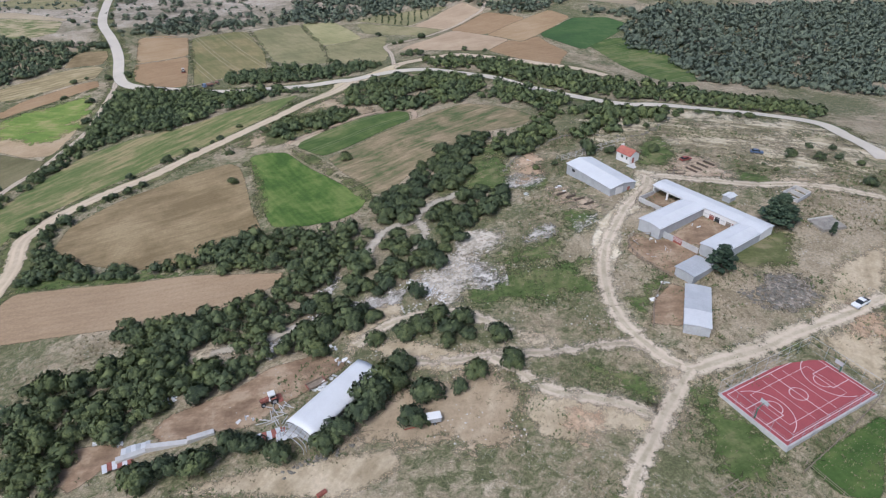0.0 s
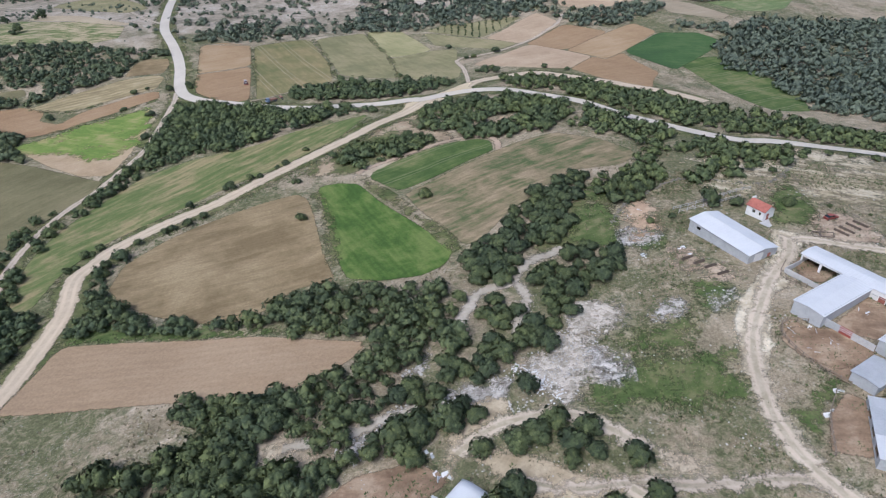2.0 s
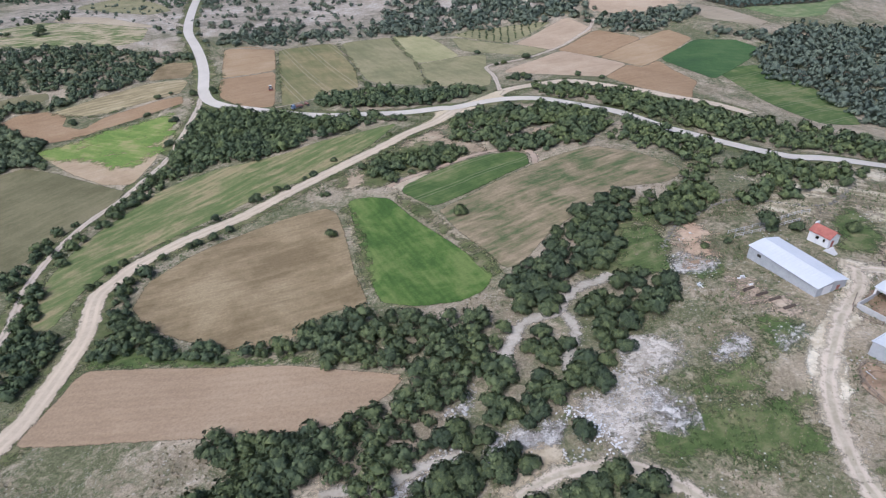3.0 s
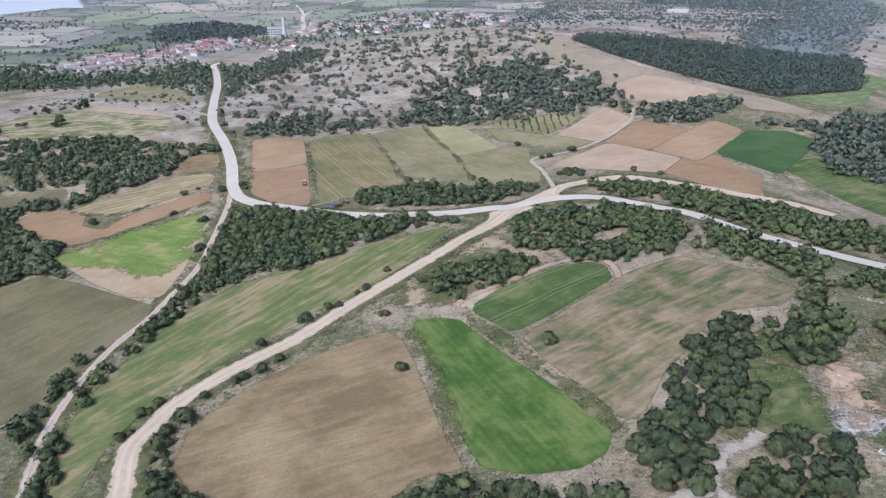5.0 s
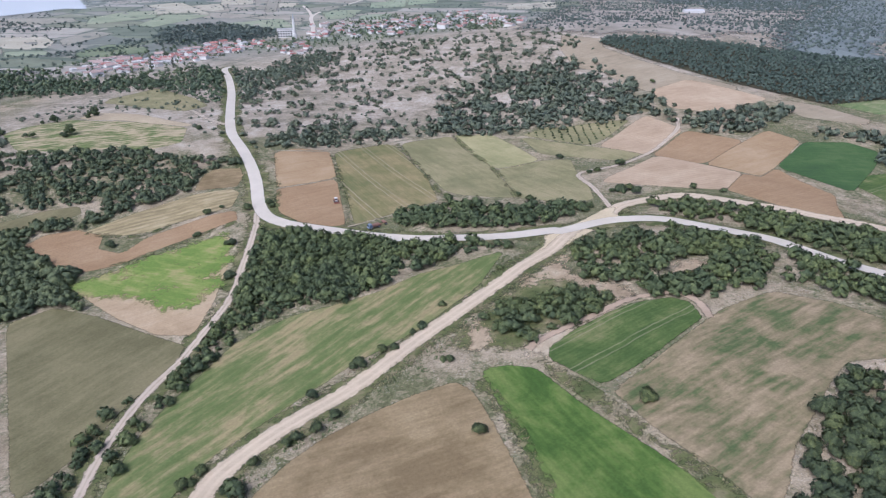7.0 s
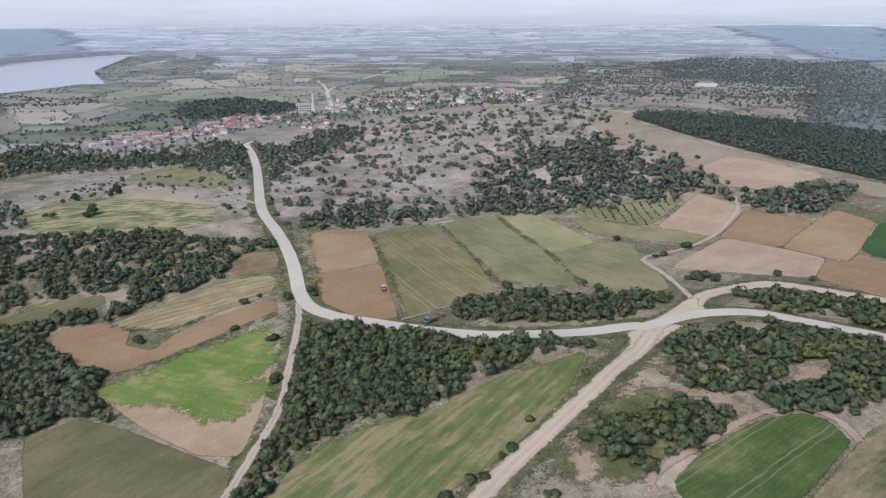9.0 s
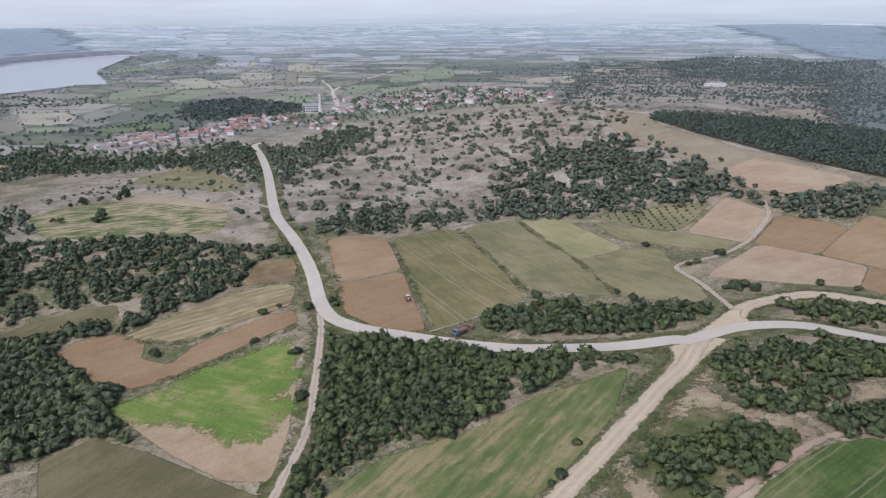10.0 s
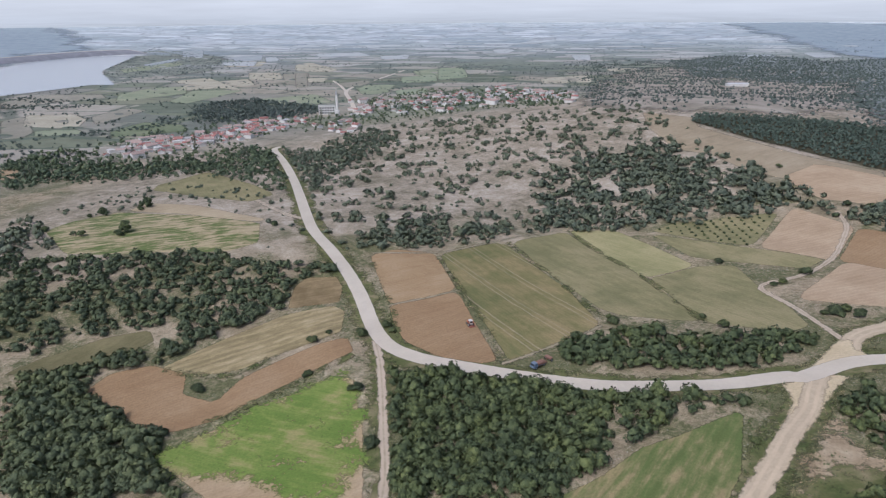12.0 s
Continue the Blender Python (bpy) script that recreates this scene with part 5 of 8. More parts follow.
patch("field", F_PLOWED, PLOUGHED, 0.16, "smooth ploughed tan soil field between thickets", "field")
patch("field", F_LONGGREEN, LONGGREEN, 0.12, "long patchy green pasture strip beside gravel road", "field")
patch("field", F_OLIVE, OLIVE, 0.15, "olive brown fallow field beside a farm track", "field")
patch("field", F_BRIGHT, BRIGHT, 0.16, "bright green crop field with dry patches", "field")
patch("field", F_BARE, BARE, 0.12, "pale bare soil at the foot of green crop", "field")
patch("field", F_RED, RED, 0.15, "red brown tilled field shaped like an L", "field")
patch("field", F_HAY, HAY, 0.13, "mown straw field with pale curved rows", "field")
patch("field", F_SMALLBROWN, STUBBLE, 0.13, "small brown stubble plot beside paved road", "field")
patch("field", F_OLIVESTRIP, OLIVE, 0.13, "narrow olive fallow strip between thickets", "field")
patch("field", F_C_BROWN, BROWNTILL, 0.15, "brown tilled field beside the paved road", "field")
patch("field", F_C_TILLED, RED, 0.19, "freshly tilled field where a tractor works", "field")
patch("field", F_C_STRIPED, STRIPED, 0.15, "green field with pale wheel lines", "field")
patch("field", F_C_GREY, GREYGREEN, 0.13, "grey green grass field", "field")
patch("field", F_C_YELLOW, YELLOW, 0.16, "yellowish green grass field", "field")
patch("field", F_C_LOW, GREYGREEN, 0.16, "grey green meadow above the thicket", "field")
patch("field", F_C_STRIP, GREYGREEN, 0.13, "dull green strip below the orchard", "field")
patch("field", F_FARRIGHT, FARGREEN, 0.15, "green and straw strip field behind the ridge", "field", 4.0)
patch("field", F_ORCHARD, GREYGREEN, 0.13, "orchard ground with rows of young trees", "field")
patch("field", F_TAN, PINKSOIL, 0.15, "tan tilled field with pale rows", "field")
patch("field", F_BROWNEAST, RED, 0.15, "brown tilled field beyond the fork", "field")
patch("field", F_BROWN2B, BROWNTILL, 0.16, "lighter brown tilled field beyond the fork", "field")
patch("field", F_VINES, DUNGRASS, 0.15, "pale bare field with young vines", "field", 4.0)
patch("field", F_DARKGREEN, DARKGREEN, 0.16, "dark green crop field beside wooded slope", "field")
patch("field", F_PINK, PINKSOIL, 0.18, "pinkish tilled field with pale rows", "field")
patch("field", F_BROWNLOW, RED, 0.13, "brown tilled field above the upper road", "field")
patch("field", F_GREENSTRIP, SMALLGREEN, 0.13, "green grass strip along the wooded slope", "field")
patch("field", F_RIDGETAN, PINKSOIL, 0.15, "tan bare field on the ridge", "field", 4.0)
patch("field", F_L_TAN, TAN, 0.15, "tan dry field before the village", "field", 4.0)
patch("field", F_L_PATCHY, PATCHY, 0.13, "patchy green and straw field", "field", 4.0)
patch("field", F_L_GREY, GREYGREEN, 0.15, "grey green field near the village", "field", 5.0)
for outline, mat, lab in ((F_W_TAN, HAZE_STRAW, "pale tan field beyond the village"), (F_W_BROWN, HAZE_FALLOW, "dull brown field beyond the gardens"), (F_W_LIME, HAZE_MEADOW, "narrow yellow green field strip"), (F_W_DUSK, HAZE_FALLOW, "dusky tilled field before the lake"),
                          (F_W_GREEN, HAZE_MEADOW, "grey green meadow before the lake"), (F_W_MEADOW, HAZE_STRAW, "long tan field towards the lake"), (F_W_STRAW, HAZE_STRAW, "straw coloured field on the plain"), (F_W_CLAY, HAZE_STRAW, "pinkish clay field on the plain"),
                          (F_W_SLATE, HAZE_FALLOW, "dark fallow field on the plain"), (F_W_LEEK, HAZE_MEADOW, "yellow green field behind the village"), (F_W_HAY, HAZE_MEADOW, "pale meadow behind the village"), (F_W_ORCH, HAZE_MEADOW, "green meadow beside the dark wood"), (F_E_STRAW, HAZE_STRAW, "straw field east of the village")):
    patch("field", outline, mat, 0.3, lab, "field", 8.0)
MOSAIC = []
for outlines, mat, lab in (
        ((F_P_GREYGREEN, F_P_TERRACE), HAZE_MEADOW, "grey green meadow on the plain"),
        ((F_P_ORANGE, F_P_PINK2, F_P_STRAW4, F_P_EAST4), HAZE_STRAW, "pale straw field on the plain"),
        ((F_P_SHORE, F_P_SLATE2, F_P_MAUVE2, F_P_PLOUGH, F_P_EAST5), HAZE_FALLOW, "dull mauve brown fallow on the plain"),
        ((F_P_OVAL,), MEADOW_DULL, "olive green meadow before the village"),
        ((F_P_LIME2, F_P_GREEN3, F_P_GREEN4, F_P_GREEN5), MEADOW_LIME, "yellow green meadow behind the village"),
        ((F_P_STRAW2, F_P_CLAY2, F_P_TAN3, F_P_PALE1, F_P_PALE2, F_P_PALE4, F_P_PALE5, F_P_EAST1, F_P_EAST3), HAZE_PLAIN_PALE, "stubble strip paled for haze on the far plain"),
        ((F_P_PINK, F_P_TERRACE2, F_P_MAUVE, F_P_PALE3, F_P_EAST2), HAZE_PLAIN_DUN, "fallow strip greyed for haze on the far plain"),
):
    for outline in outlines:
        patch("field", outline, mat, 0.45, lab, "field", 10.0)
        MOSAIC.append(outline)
patch("field", F_RIDGE_SIDE, DUNGRASS, 0.12, "dry grass strip below the pine wood", "field", 4.0)
patch("field", F_GARDEN_BROWN, BARE, 0.3, "small brown garden plot before the village", "field", 4.0)
# sheet added to darken the gaps under the pines as shade would
patch("wood_floor", S_PINES, PINE_SHADE, 0.3, "dark sheet put in for shade under the pine wood", "soil", 6.0)
patch("stony_slope", STONY_EAST, STONY, 0.4, "bare stony slope behind the pine wood", "slope", 10.0)


def build_dam(points, rise):
    """A long earth dam with stone-faced slopes and a pale road along its crest."""
    c = along(points, 20.0)
    t = np.gradient(c, axis=0)
    t /= np.maximum(np.hypot(*t.T), 1e-6)[:, None]
    side = np.stack([-t[:, 1], t[:, 0]], 1)
    ends = np.clip(np.linspace(0, 1, len(c)) * 12, 0, 1) * np.clip(np.linspace(1, 0, len(c)) * 12, 0, 1)

    def strip(name, offsets, lifts, material):
        xy = c[:, None] + side[:, None] * np.array(offsets)[None, :, None]
        z = BASE + np.array(lifts)[None, :] * np.maximum(ends, 0.1)[:, None]
        n, k = z.shape
        ids = np.arange(n * k).reshape(n, k)
        quads = np.stack([ids[:-1, :-1], ids[1:, :-1], ids[1:, 1:], ids[:-1, 1:]], -1).reshape(-1, 4)[:, ::-1]
        me = mesh_from(name, np.concatenate([xy, z[..., None]], -1).reshape(-1, 3), quads, False, [material])
        set_attribute(me, "edge", np.full(n * k, 500.0))
        set_attribute(me, "across", np.tile(np.array(offsets, float), n))
        return new(name, me)

    dam = strip("dam", (-42, -24, -5, 5, 24, 42), (-2, rise * 0.5, rise, rise, rise * 0.5, -2), DAM_FACE)
    road = strip("crest_road", (-5.5, -5, 5, 5.5), (rise - 0.6, rise + 0.6, rise + 0.6, rise - 0.6), PAVED)
    road.parent = dam
    return tagged(dam, "long grey earth dam at the lake head", "dam", "", "structure")


DAM_LINE = [(-1560, 1900), (-1510, 2040), (-1490, 2160), (-1462, 2320), (-1395, 2425), (-1290, 2475)]
build_dam(DAM_LINE, 15.0)

patch("headland_slope", S_HEADLAND, HEADLAND, 0.25, "green scrubby headland beside the lake", "slope", 15.0, soft=40.0)
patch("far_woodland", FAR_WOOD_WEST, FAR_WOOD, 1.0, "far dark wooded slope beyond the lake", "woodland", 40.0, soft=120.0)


# ---- field margins ----
for line in (E1, E2, E3, E6, E11, E12):
    ribbon("field_margin", line, 1.9, VERGE, 0.24, "rough grass margin between two fields", "margin")
ribbon("field_margin", E8, 3.2, VERGE, 0.24, "rough dry grass margin beside the green crop", "margin")
ribbon("field_margin", E7, 3.6, VERGE, 0.23, "overgrown ditch between two crops", "margin")
ribbon("field_margin", E9, 2.8, EARTH, 0.24, "bare reddish earth path round the green plot", "margin")
for line in (E4, E5, E10):
    ribbon("field_margin", line, 1.8, MARGIN, 0.22, "bare earth margin along a field", "margin")

# ---- roads ----
ribbon("grass_verge", R_MAIN, 15.0, VERGE, 0.07, "weedy green grass verge of the paved road", "verge")
ribbon("grass_verge", R_FORK, 13.0, VERGE, 0.05, "weedy green grass verge of the upper road", "verge")
ribbon("grass_verge", R_DIRT, 14.0, VERGE, 0.06, "weedy green grass verge of the gravel road", "verge")
ribbon("grass_verge", R_LEFT, 10.0, VERGE, 0.07, "weedy green grass verge of the farm track", "verge")
ribbon("road", R_MAIN, 6.8, PAVED, 0.36, "pale worn paved country road")
ribbon("road", R_FORK, 7.0, GRAVEL, 0.285, "pale upper road branching at the fork")
patch("road_apron", APRON_FORK, APRON, 0.32, "pale gravel apron where the roads meet", "road", 1.5)
patch("road_apron", APRON_DIRT, APRON, 0.27, "pale gravel mouth of the dirt road", "road", 1.5)
ribbon("road", R_DIRT, 6.4, GRAVEL, 0.30, "pale gravel road curving past the fields")
ribbon("road", R_LEFT, 3.2, EARTHTRACK, 0.30, "rutted earth farm track between thickets", "track")
ribbon("road", R_LINK, 2.6, EARTHTRACK, 0.26, "winding earth track between fields", "track")
ribbon("road", R_VILLAGE, 4.0, TRACK, 0.26, "short earth track joining the paved road", "track")
ribbon("road", T_BARN, 4.4, WIDE, 0.30, "dusty pale track past the barns", "track", margin=2.4, lanes=12)
ribbon("road", T_COURT, 5.0, WIDE, 0.32, "wide dusty track past the sports court", "track", margin=2.4, lanes=12)
ribbon("road", T_SOUTH, 4.2, WIDE, 0.34, "dusty track with several wheel ruts", "track", margin=2.4, lanes=12)
ribbon("road", T_WEST, 3.0, TRACK, 0.26, "faint earth path across dry grass", "track")
ribbon("road", T_LOOP, 4.0, WIDE, 0.24, "looping earth path round the bushes", "track", margin=2.4, lanes=12)
ribbon("road", T_CROSS, 3.6, WIDE, 0.28, "earth path crossing dry grass", "track", margin=2.4, lanes=12)
ribbon("road", T_WOOD, 3.6, STONYPATH, 0.26, "pale stony path through the thicket", "track")
ribbon("road", T_WOOD_LOW, 3.4, STONYPATH, 0.25, "white stony path below the thicket", "track")
ribbon("road", T_WOOD2, 3.0, STONYPATH, 0.24, "pale earth path between the shrubs", "track")
ribbon("road", R_FAR, 7.0, PAVED, 0.3, "pale road leaving the far village")
ribbon("road", R_FAR2, 6.0, PAVED, 0.3, "pale road beyond the far village")
ribbon("road", T_NORTH, 4.2, WIDE, 0.28, "earth track running along the hilltop", "track", margin=2.0, lanes=12)

# ---- sports court, yards and bare ground ----
patch("court_verge", PITCH, TURF, 0.12, "mown green turf pitch beside the court", "pitch", 1.5)
patch("yard_ground", YARD_BARN, YARDSOIL, 0.15, "trodden red soil yard inside the barn", "yard", 1.2)
patch("yard_ground", YARD_PEN, YARDSOIL, 0.15, "trodden red soil pen behind the barn", "yard", 1.2)
patch("yard_ground", YARD_SHED, YARDSOIL, 0.15, "trodden soil pen beside the low shed", "yard", 1.2)
patch("yard_ground", YARD_WEST, YARDSOIL, 0.15, "cleared reddish soil yard with scrap", "yard", 1.5)
patch("bare_soil", SOIL_CHAPEL, PINKYARD, 0.17, "bare pinkish soil with troughs beside the chapel", "soil", 1.2, soft=2.0)
patch("bare_soil", BARN_FRONT, BARNFRONT, 0.2, "pale stony ground trodden between the barns", "soil", 1.2, soft=2.5)
patch("dry_turf", DRY_TOP, BLEACHED, 0.09, "bleached dry turf with bare streaks behind the chapel", "grass", 2.5, soft=9.0)
patch("bare_soil", SOIL_SCRAP, BARESOIL, 0.15, "brown trodden soil beside the vaulted shed", "soil", 1.5, soft=4.0)
patch("grass_patch", GRASS_CORNER, VERGE, 0.12, "rough olive grass below the thicket", "grass", 2.0, soft=4.0)
patch("rock_ground", RUBBLE, ROCKFACE, 0.14, "white broken rock and spoil on the slope", "rock", 1.5)
patch("rock_ground", ROCKS_EAST, GREYROCK, 0.12, "grey broken rock heap on dry ground", "rock", 1.5)

for outline in (CHALK1, CHALK2, CHALK3, K2, K4, K5, K6):
    patch("rock_ground", outline, CHALK, 0.17, "patch of white broken rock among grass", "rock", 1.2)
for outline in (SOILGAP, B11, B15, JUNCTION, DUST_GRASS):
    patch("bare_soil", outline, DUST, 0.11, "patch of pale dusty bare soil", "soil", 1.5, soft=4.0)
patch("grass_patch", V_FORK, VERGE, 0.1, "rough olive grass beside the gravel road", "grass", 2.0, soft=4.0)
patch("grass_patch", W9, VERGE, 0.13, "dull green grass beside the yard barn", "grass", 1.5, soft=5.0)
for outline in (B10, B17, SOIL_FORK):
    patch("bare_soil", outline, BARESOIL, 0.17, "patch of bare brown soil among scrub", "soil", 1.5, soft=4.0)
for outline in (B1, B2, B3, B6, B9, SOILPATH):
    patch("bare_soil", outline, LOOSE, 0.11, "loose tan soil worn bare of grass", "soil", 1.5, soft=4.0)
patch("yard_ground", SOIL_SW, YARDSOIL, 0.15, "cleared reddish brown soil below the shrubs", "yard", 1.5, soft=3.0)
patch("yard_ground", YARD_NOOK, YARDSOIL, 0.15, "trodden soil pen beside the barn end", "yard", 1.2)
for outline in (SOIL_ORANGE, SOIL_COURT, B5):
    patch("bare_soil", outline, ORANGESOIL, 0.2, "patch of orange bare soil", "soil", 1.2, soft=3.0)
patch("bare_soil", SOIL_TROUGH, PINKYARD, 0.19, "pale trodden soil under feed troughs", "soil", 1.2, soft=1.5)
patch("bare_soil", SOIL_PEN, YARDSOIL, 0.2, "red trodden soil before the barn", "soil", 1.2, soft=2.0)
for outline in (W1, W2, W4, W5, W6, W8, W11, W12, W13, W15, W17, W20, W21, W_BAND):
    patch("grass_patch", outline, WEEDS, 0.13, "flush of rank green grass and weeds", "grass", 1.5, soft=4.0)


# ---- plants ----
rng = np.random.default_rng(7)


def ball(level):
    bm = bmesh.new()
    bmesh.ops.create_icosphere(bm, subdivisions=level, radius=1.0)
    v = np.array([v.co[:] for v in bm.verts])
    f = np.array([[q.index for q in p.verts] for p in bm.faces])
    bm.free()
    return v, f


HEART = (np.array([(1, 0, 0), (-1, 0, 0), (0, 1, 0), (0, -1, 0), (0, 0, 1), (0, 0, -1)], float), np.array([(0, 2, 4), (2, 1, 4), (1, 3, 4), (3, 0, 4), (2, 0, 5), (1, 2, 5), (3, 1, 5), (0, 3, 5)]))
BALLS = {0: HEART, 1: ball(1)}


def clump(centre, r, level, rough):
    """One lumpy clump of foliage."""
    v, f = BALLS[level]
    d = 1 + rough * rng.standard_normal(len(v))[:, None]
    s = r * np.array([1, 1, 0.8]) * rng.uniform(0.85, 1.15, 3)
    return v * d * s + centre, f


def sprays(centre, r, n, size):
    """Small leaf sprays standing off a clump."""
    d = rng.standard_normal((n, 3))
    d[:, 2] = np.abs(d[:, 2]) * 0.8 + d[:, 2] * 0.2
    d /= np.linalg.norm(d, axis=1)[:, None]
    p = centre + d * r * np.array([1, 1, 0.8]) * rng.uniform(0.8, 1.25, (n, 1))
    a = rng.standard_normal((n, 3))
    a = np.cross(a, d)
    a /= np.linalg.norm(a, axis=1)[:, None] + 1e-9
    b = np.cross(d, a) + d * rng.uniform(-0.6, 0.9, (n, 1))
    s = size * rng.uniform(0.6, 1.4, (n, 1))
    v = np.stack([p - a * s, p + a * s * 0.8 + b * s * 0.3, p + b * s * 1.3], 1).reshape(-1, 3)
    return v, np.arange(3 * n).reshape(-1, 3)


def rosettes(p, d, size, k=5):
    """Bunches of leaves at the places p, spreading about the directions d, k broad leaves each."""
    n = len(p)
    a = np.cross(d, rng.standard_normal((n, 3)))
    a /= np.linalg.norm(a, axis=1)[:, None] + 1e-9
    b = np.cross(d, a)
    th = rng.uniform(0, 6.28, (n, 1)) + np.arange(k) * 6.2832 / k + rng.uniform(-0.4, 0.4, (n, k))
    e = np.cos(th)[..., None] * a[:, None] + np.sin(th)[..., None] * b[:, None]
    f = -np.sin(th)[..., None] * a[:, None] + np.cos(th)[..., None] * b[:, None]
    s = (size[:, None] * rng.uniform(0.65, 1.3, (n, k)))[..., None]
    up = d[:, None] * rng.uniform(0.0, 0.7, (n, k, 1))
    left = p[:, None] + s * (0.85 * e + 0.42 * f + up)
    right = p[:, None] + s * (0.85 * e - 0.42 * f + up * rng.uniform(0.4, 1.4, (n, k, 1)))
    v = np.concatenate([p[:, None], np.stack([left, right], 2).reshape(n, 2 * k, 3)], 1)
    q = np.stack([np.zeros(k, int), 1 + 2 * np.arange(k), 2 + 2 * np.arange(k)], 1)
    return v.reshape(-1, 3), (q[None] + (np.arange(n) * (2 * k + 1))[:, None, None]).reshape(-1, 3)


def crown_arrays(r, h, core, bunches, leaves, level=1, leaf=0.25):
    """A shrub's crown: a core of clumps heaped in a dome, bunches of leaves all over it, and loose sprays; with its rounded normals."""
    vs, fs, ns, n = [], [], [], 0

    def take(v, f, centre):
        nonlocal n
        out = v - centre
        out = out / (np.linalg.norm(out, axis=1)[:, None] + 1e-6) + 0.6 * (v - np.array([0, 0, 0.3 * h])) / r
        out /= np.linalg.norm(out, axis=1)[:, None] + 1e-6
        face = np.cross(v[f[:, 1]] - v[f[:, 0]], v[f[:, 2]] - v[f[:, 0]])
        f = np.where((np.sum(face * out[f[:, 0]], 1) < 0)[:, None], f[:, ::-1], f)
        vs.append(v), fs.append(f + n), ns.append(out)
        n += len(v)

    lobes = []
    for i in range(core):
        a = 2.399 * i + rng.uniform(-0.5, 0.5)
        q = math.sqrt((i + 0.3) / core)
        lr = r * rng.uniform(0.36, 0.60) * (1.2 - 0.4 * q)
        z = h * (0.62 - 0.34 * q * q) * rng.uniform(0.75, 1.2)
        c = np.array([math.cos(a) * q * r * 0.6, math.sin(a) * q * r * 0.6, z])
        lobes.append((c, lr))
        v, f = clump(c, lr * (0.8 if level else 0.88), level, 0.12)
        take(v, f, c)
    if bunches:
        at = np.arange(bunches) % core
        c, lr = np.array([lobes[k][0] for k in at]), np.array([lobes[k][1] for k in at])
        d = rng.standard_normal((bunches, 3))
        d[:, 2] = np.abs(d[:, 2]) * 0.95 - 0.2
        d /= np.linalg.norm(d, axis=1)[:, None]
        p = c + d * lr[:, None] * np.array([1, 1, 0.85]) * rng.uniform(0.74, 1.1, (bunches, 1))
        v, f = rosettes(p, d, r * rng.uniform(0.12, 0.24, bunches) * min(2.0, max(0.85, math.sqrt(70 / bunches))))
        take(v, f, np.repeat(p - d * r * 0.2, 11, 0))
    for c, lr in lobes:
        if leaves:
            v, f = sprays(c, lr * 1.08, leaves, leaf)
            take(v, f, c)
    v = np.vstack(vs)
    v[:, 2] = np.maximum(v[:, 2], -0.25)
    return v, np.vstack(fs), np.vstack(ns)


def shrub_model(r, h, lumps, leaves, mat, label, name="shrub"):
    """A shrub with a short stem and limbs under a clumped crown."""
    ob = empty(name, Matrix())
    v, f, normals = crown_arrays(r, h, 6, lumps, leaves, 0, 0.3)
    me = mesh_from("crown", v, f, True, [mat])
    me.normals_split_custom_set_from_vertices(normals)
    crown = new("crown", me)
    crown.parent = ob
    bm = bmesh.new()
    rod(bm, (0, 0, -0.4), (0.1, 0, h * 0.45), 0.16 * r / 2.5, 0.09 * r / 2.5, 7)
    for k in range(4):
        a = k * 1.6 + 0.4
        rod(bm, (0.05, 0, h * 0.2), (math.cos(a) * r * 0.5, math.sin(a) * r * 0.5, h * 0.55), 0.07 * r / 2.5, 0.03, 5)
    part("trunk", bm, BARK, ob)
    return tagged(ob, label, "shrub", "evergreen shrubs")


ROAD_LINES = [(along(p, 4.0), w) for p, w in ((R_MAIN, 5.0), (R_FORK, 5.0), (R_DIRT, 5.0), (R_LEFT, 2.6), (R_LINK, 2.5), (T_BARN, 3.5), (T_COURT, 3.5), (T_SOUTH, 4), (T_LOOP, 2.5), (T_WEST, 2.5), (T_WOOD, 1.6), (T_WOOD2, 1.0), (T_WOOD_LOW, 1.4))]
OPEN_GROUND = [F_BROWN, F_GREEN, F_SMALLGREEN, F_STRIPED, F_PLOWED, F_LONGGREEN, F_OLIVE, F_BRIGHT, F_BARE, F_RED, F_HAY, F_SMALLBROWN, F_OLIVESTRIP,
               F_C_BROWN, F_C_TILLED, F_C_STRIPED, F_C_GREY, F_C_LOW, F_TAN, F_PINK, F_BROWNLOW, F_BROWNEAST, F_BROWN2B, F_DARKGREEN, F_L_TAN, F_L_PATCHY, RUBBLE, CHALK1, CHALK2, CHALK3, SOILGAP, LAKE, SOIL_FORK]


def clear_of(x, y, room=0.8, field_room=0.8):
    """Which places keep off roads and fields."""
    ok = np.ones(len(x), bool)
    for c, w in ROAD_LINES:
        d = np.min(np.hypot(x[:, None] - c[:, 0], y[:, None] - c[:, 1]), 1)
        ok &= d > w + room
    for p in OPEN_GROUND:
        ok &= inside(p, x, y) < -field_room - 0.6
    return ok


def scatter(poly, gap, fill=1.0, ragged_edge=3.0, room=0.8, field_room=0.8, drifts=22.0, loose=0.12):
    """Places for shrubs inside an outline, about gap metres apart, thinned to drifts."""
    p = np.asarray(poly, float)
    x0, y0 = p.min(0) - 4
    x1, y1 = p.max(0) + 4
    gx, gy = np.meshgrid(np.arange(x0, x1, gap), np.arange(y0, y1, gap * 0.87))
    gx = gx + (np.arange(gx.shape[0]) % 2)[:, None] * gap / 2
    x, y = (gx + rng.uniform(-0.33, 0.33, gx.shape) * gap).ravel(), (gy + rng.uniform(-0.33, 0.33, gy.shape) * gap).ravel()
    d = inside(rounded(p), x, y) + rng.uniform(-1, 1, len(x)) * ragged_edge
    ok = d > 0
    x, y = x[ok], y[ok]
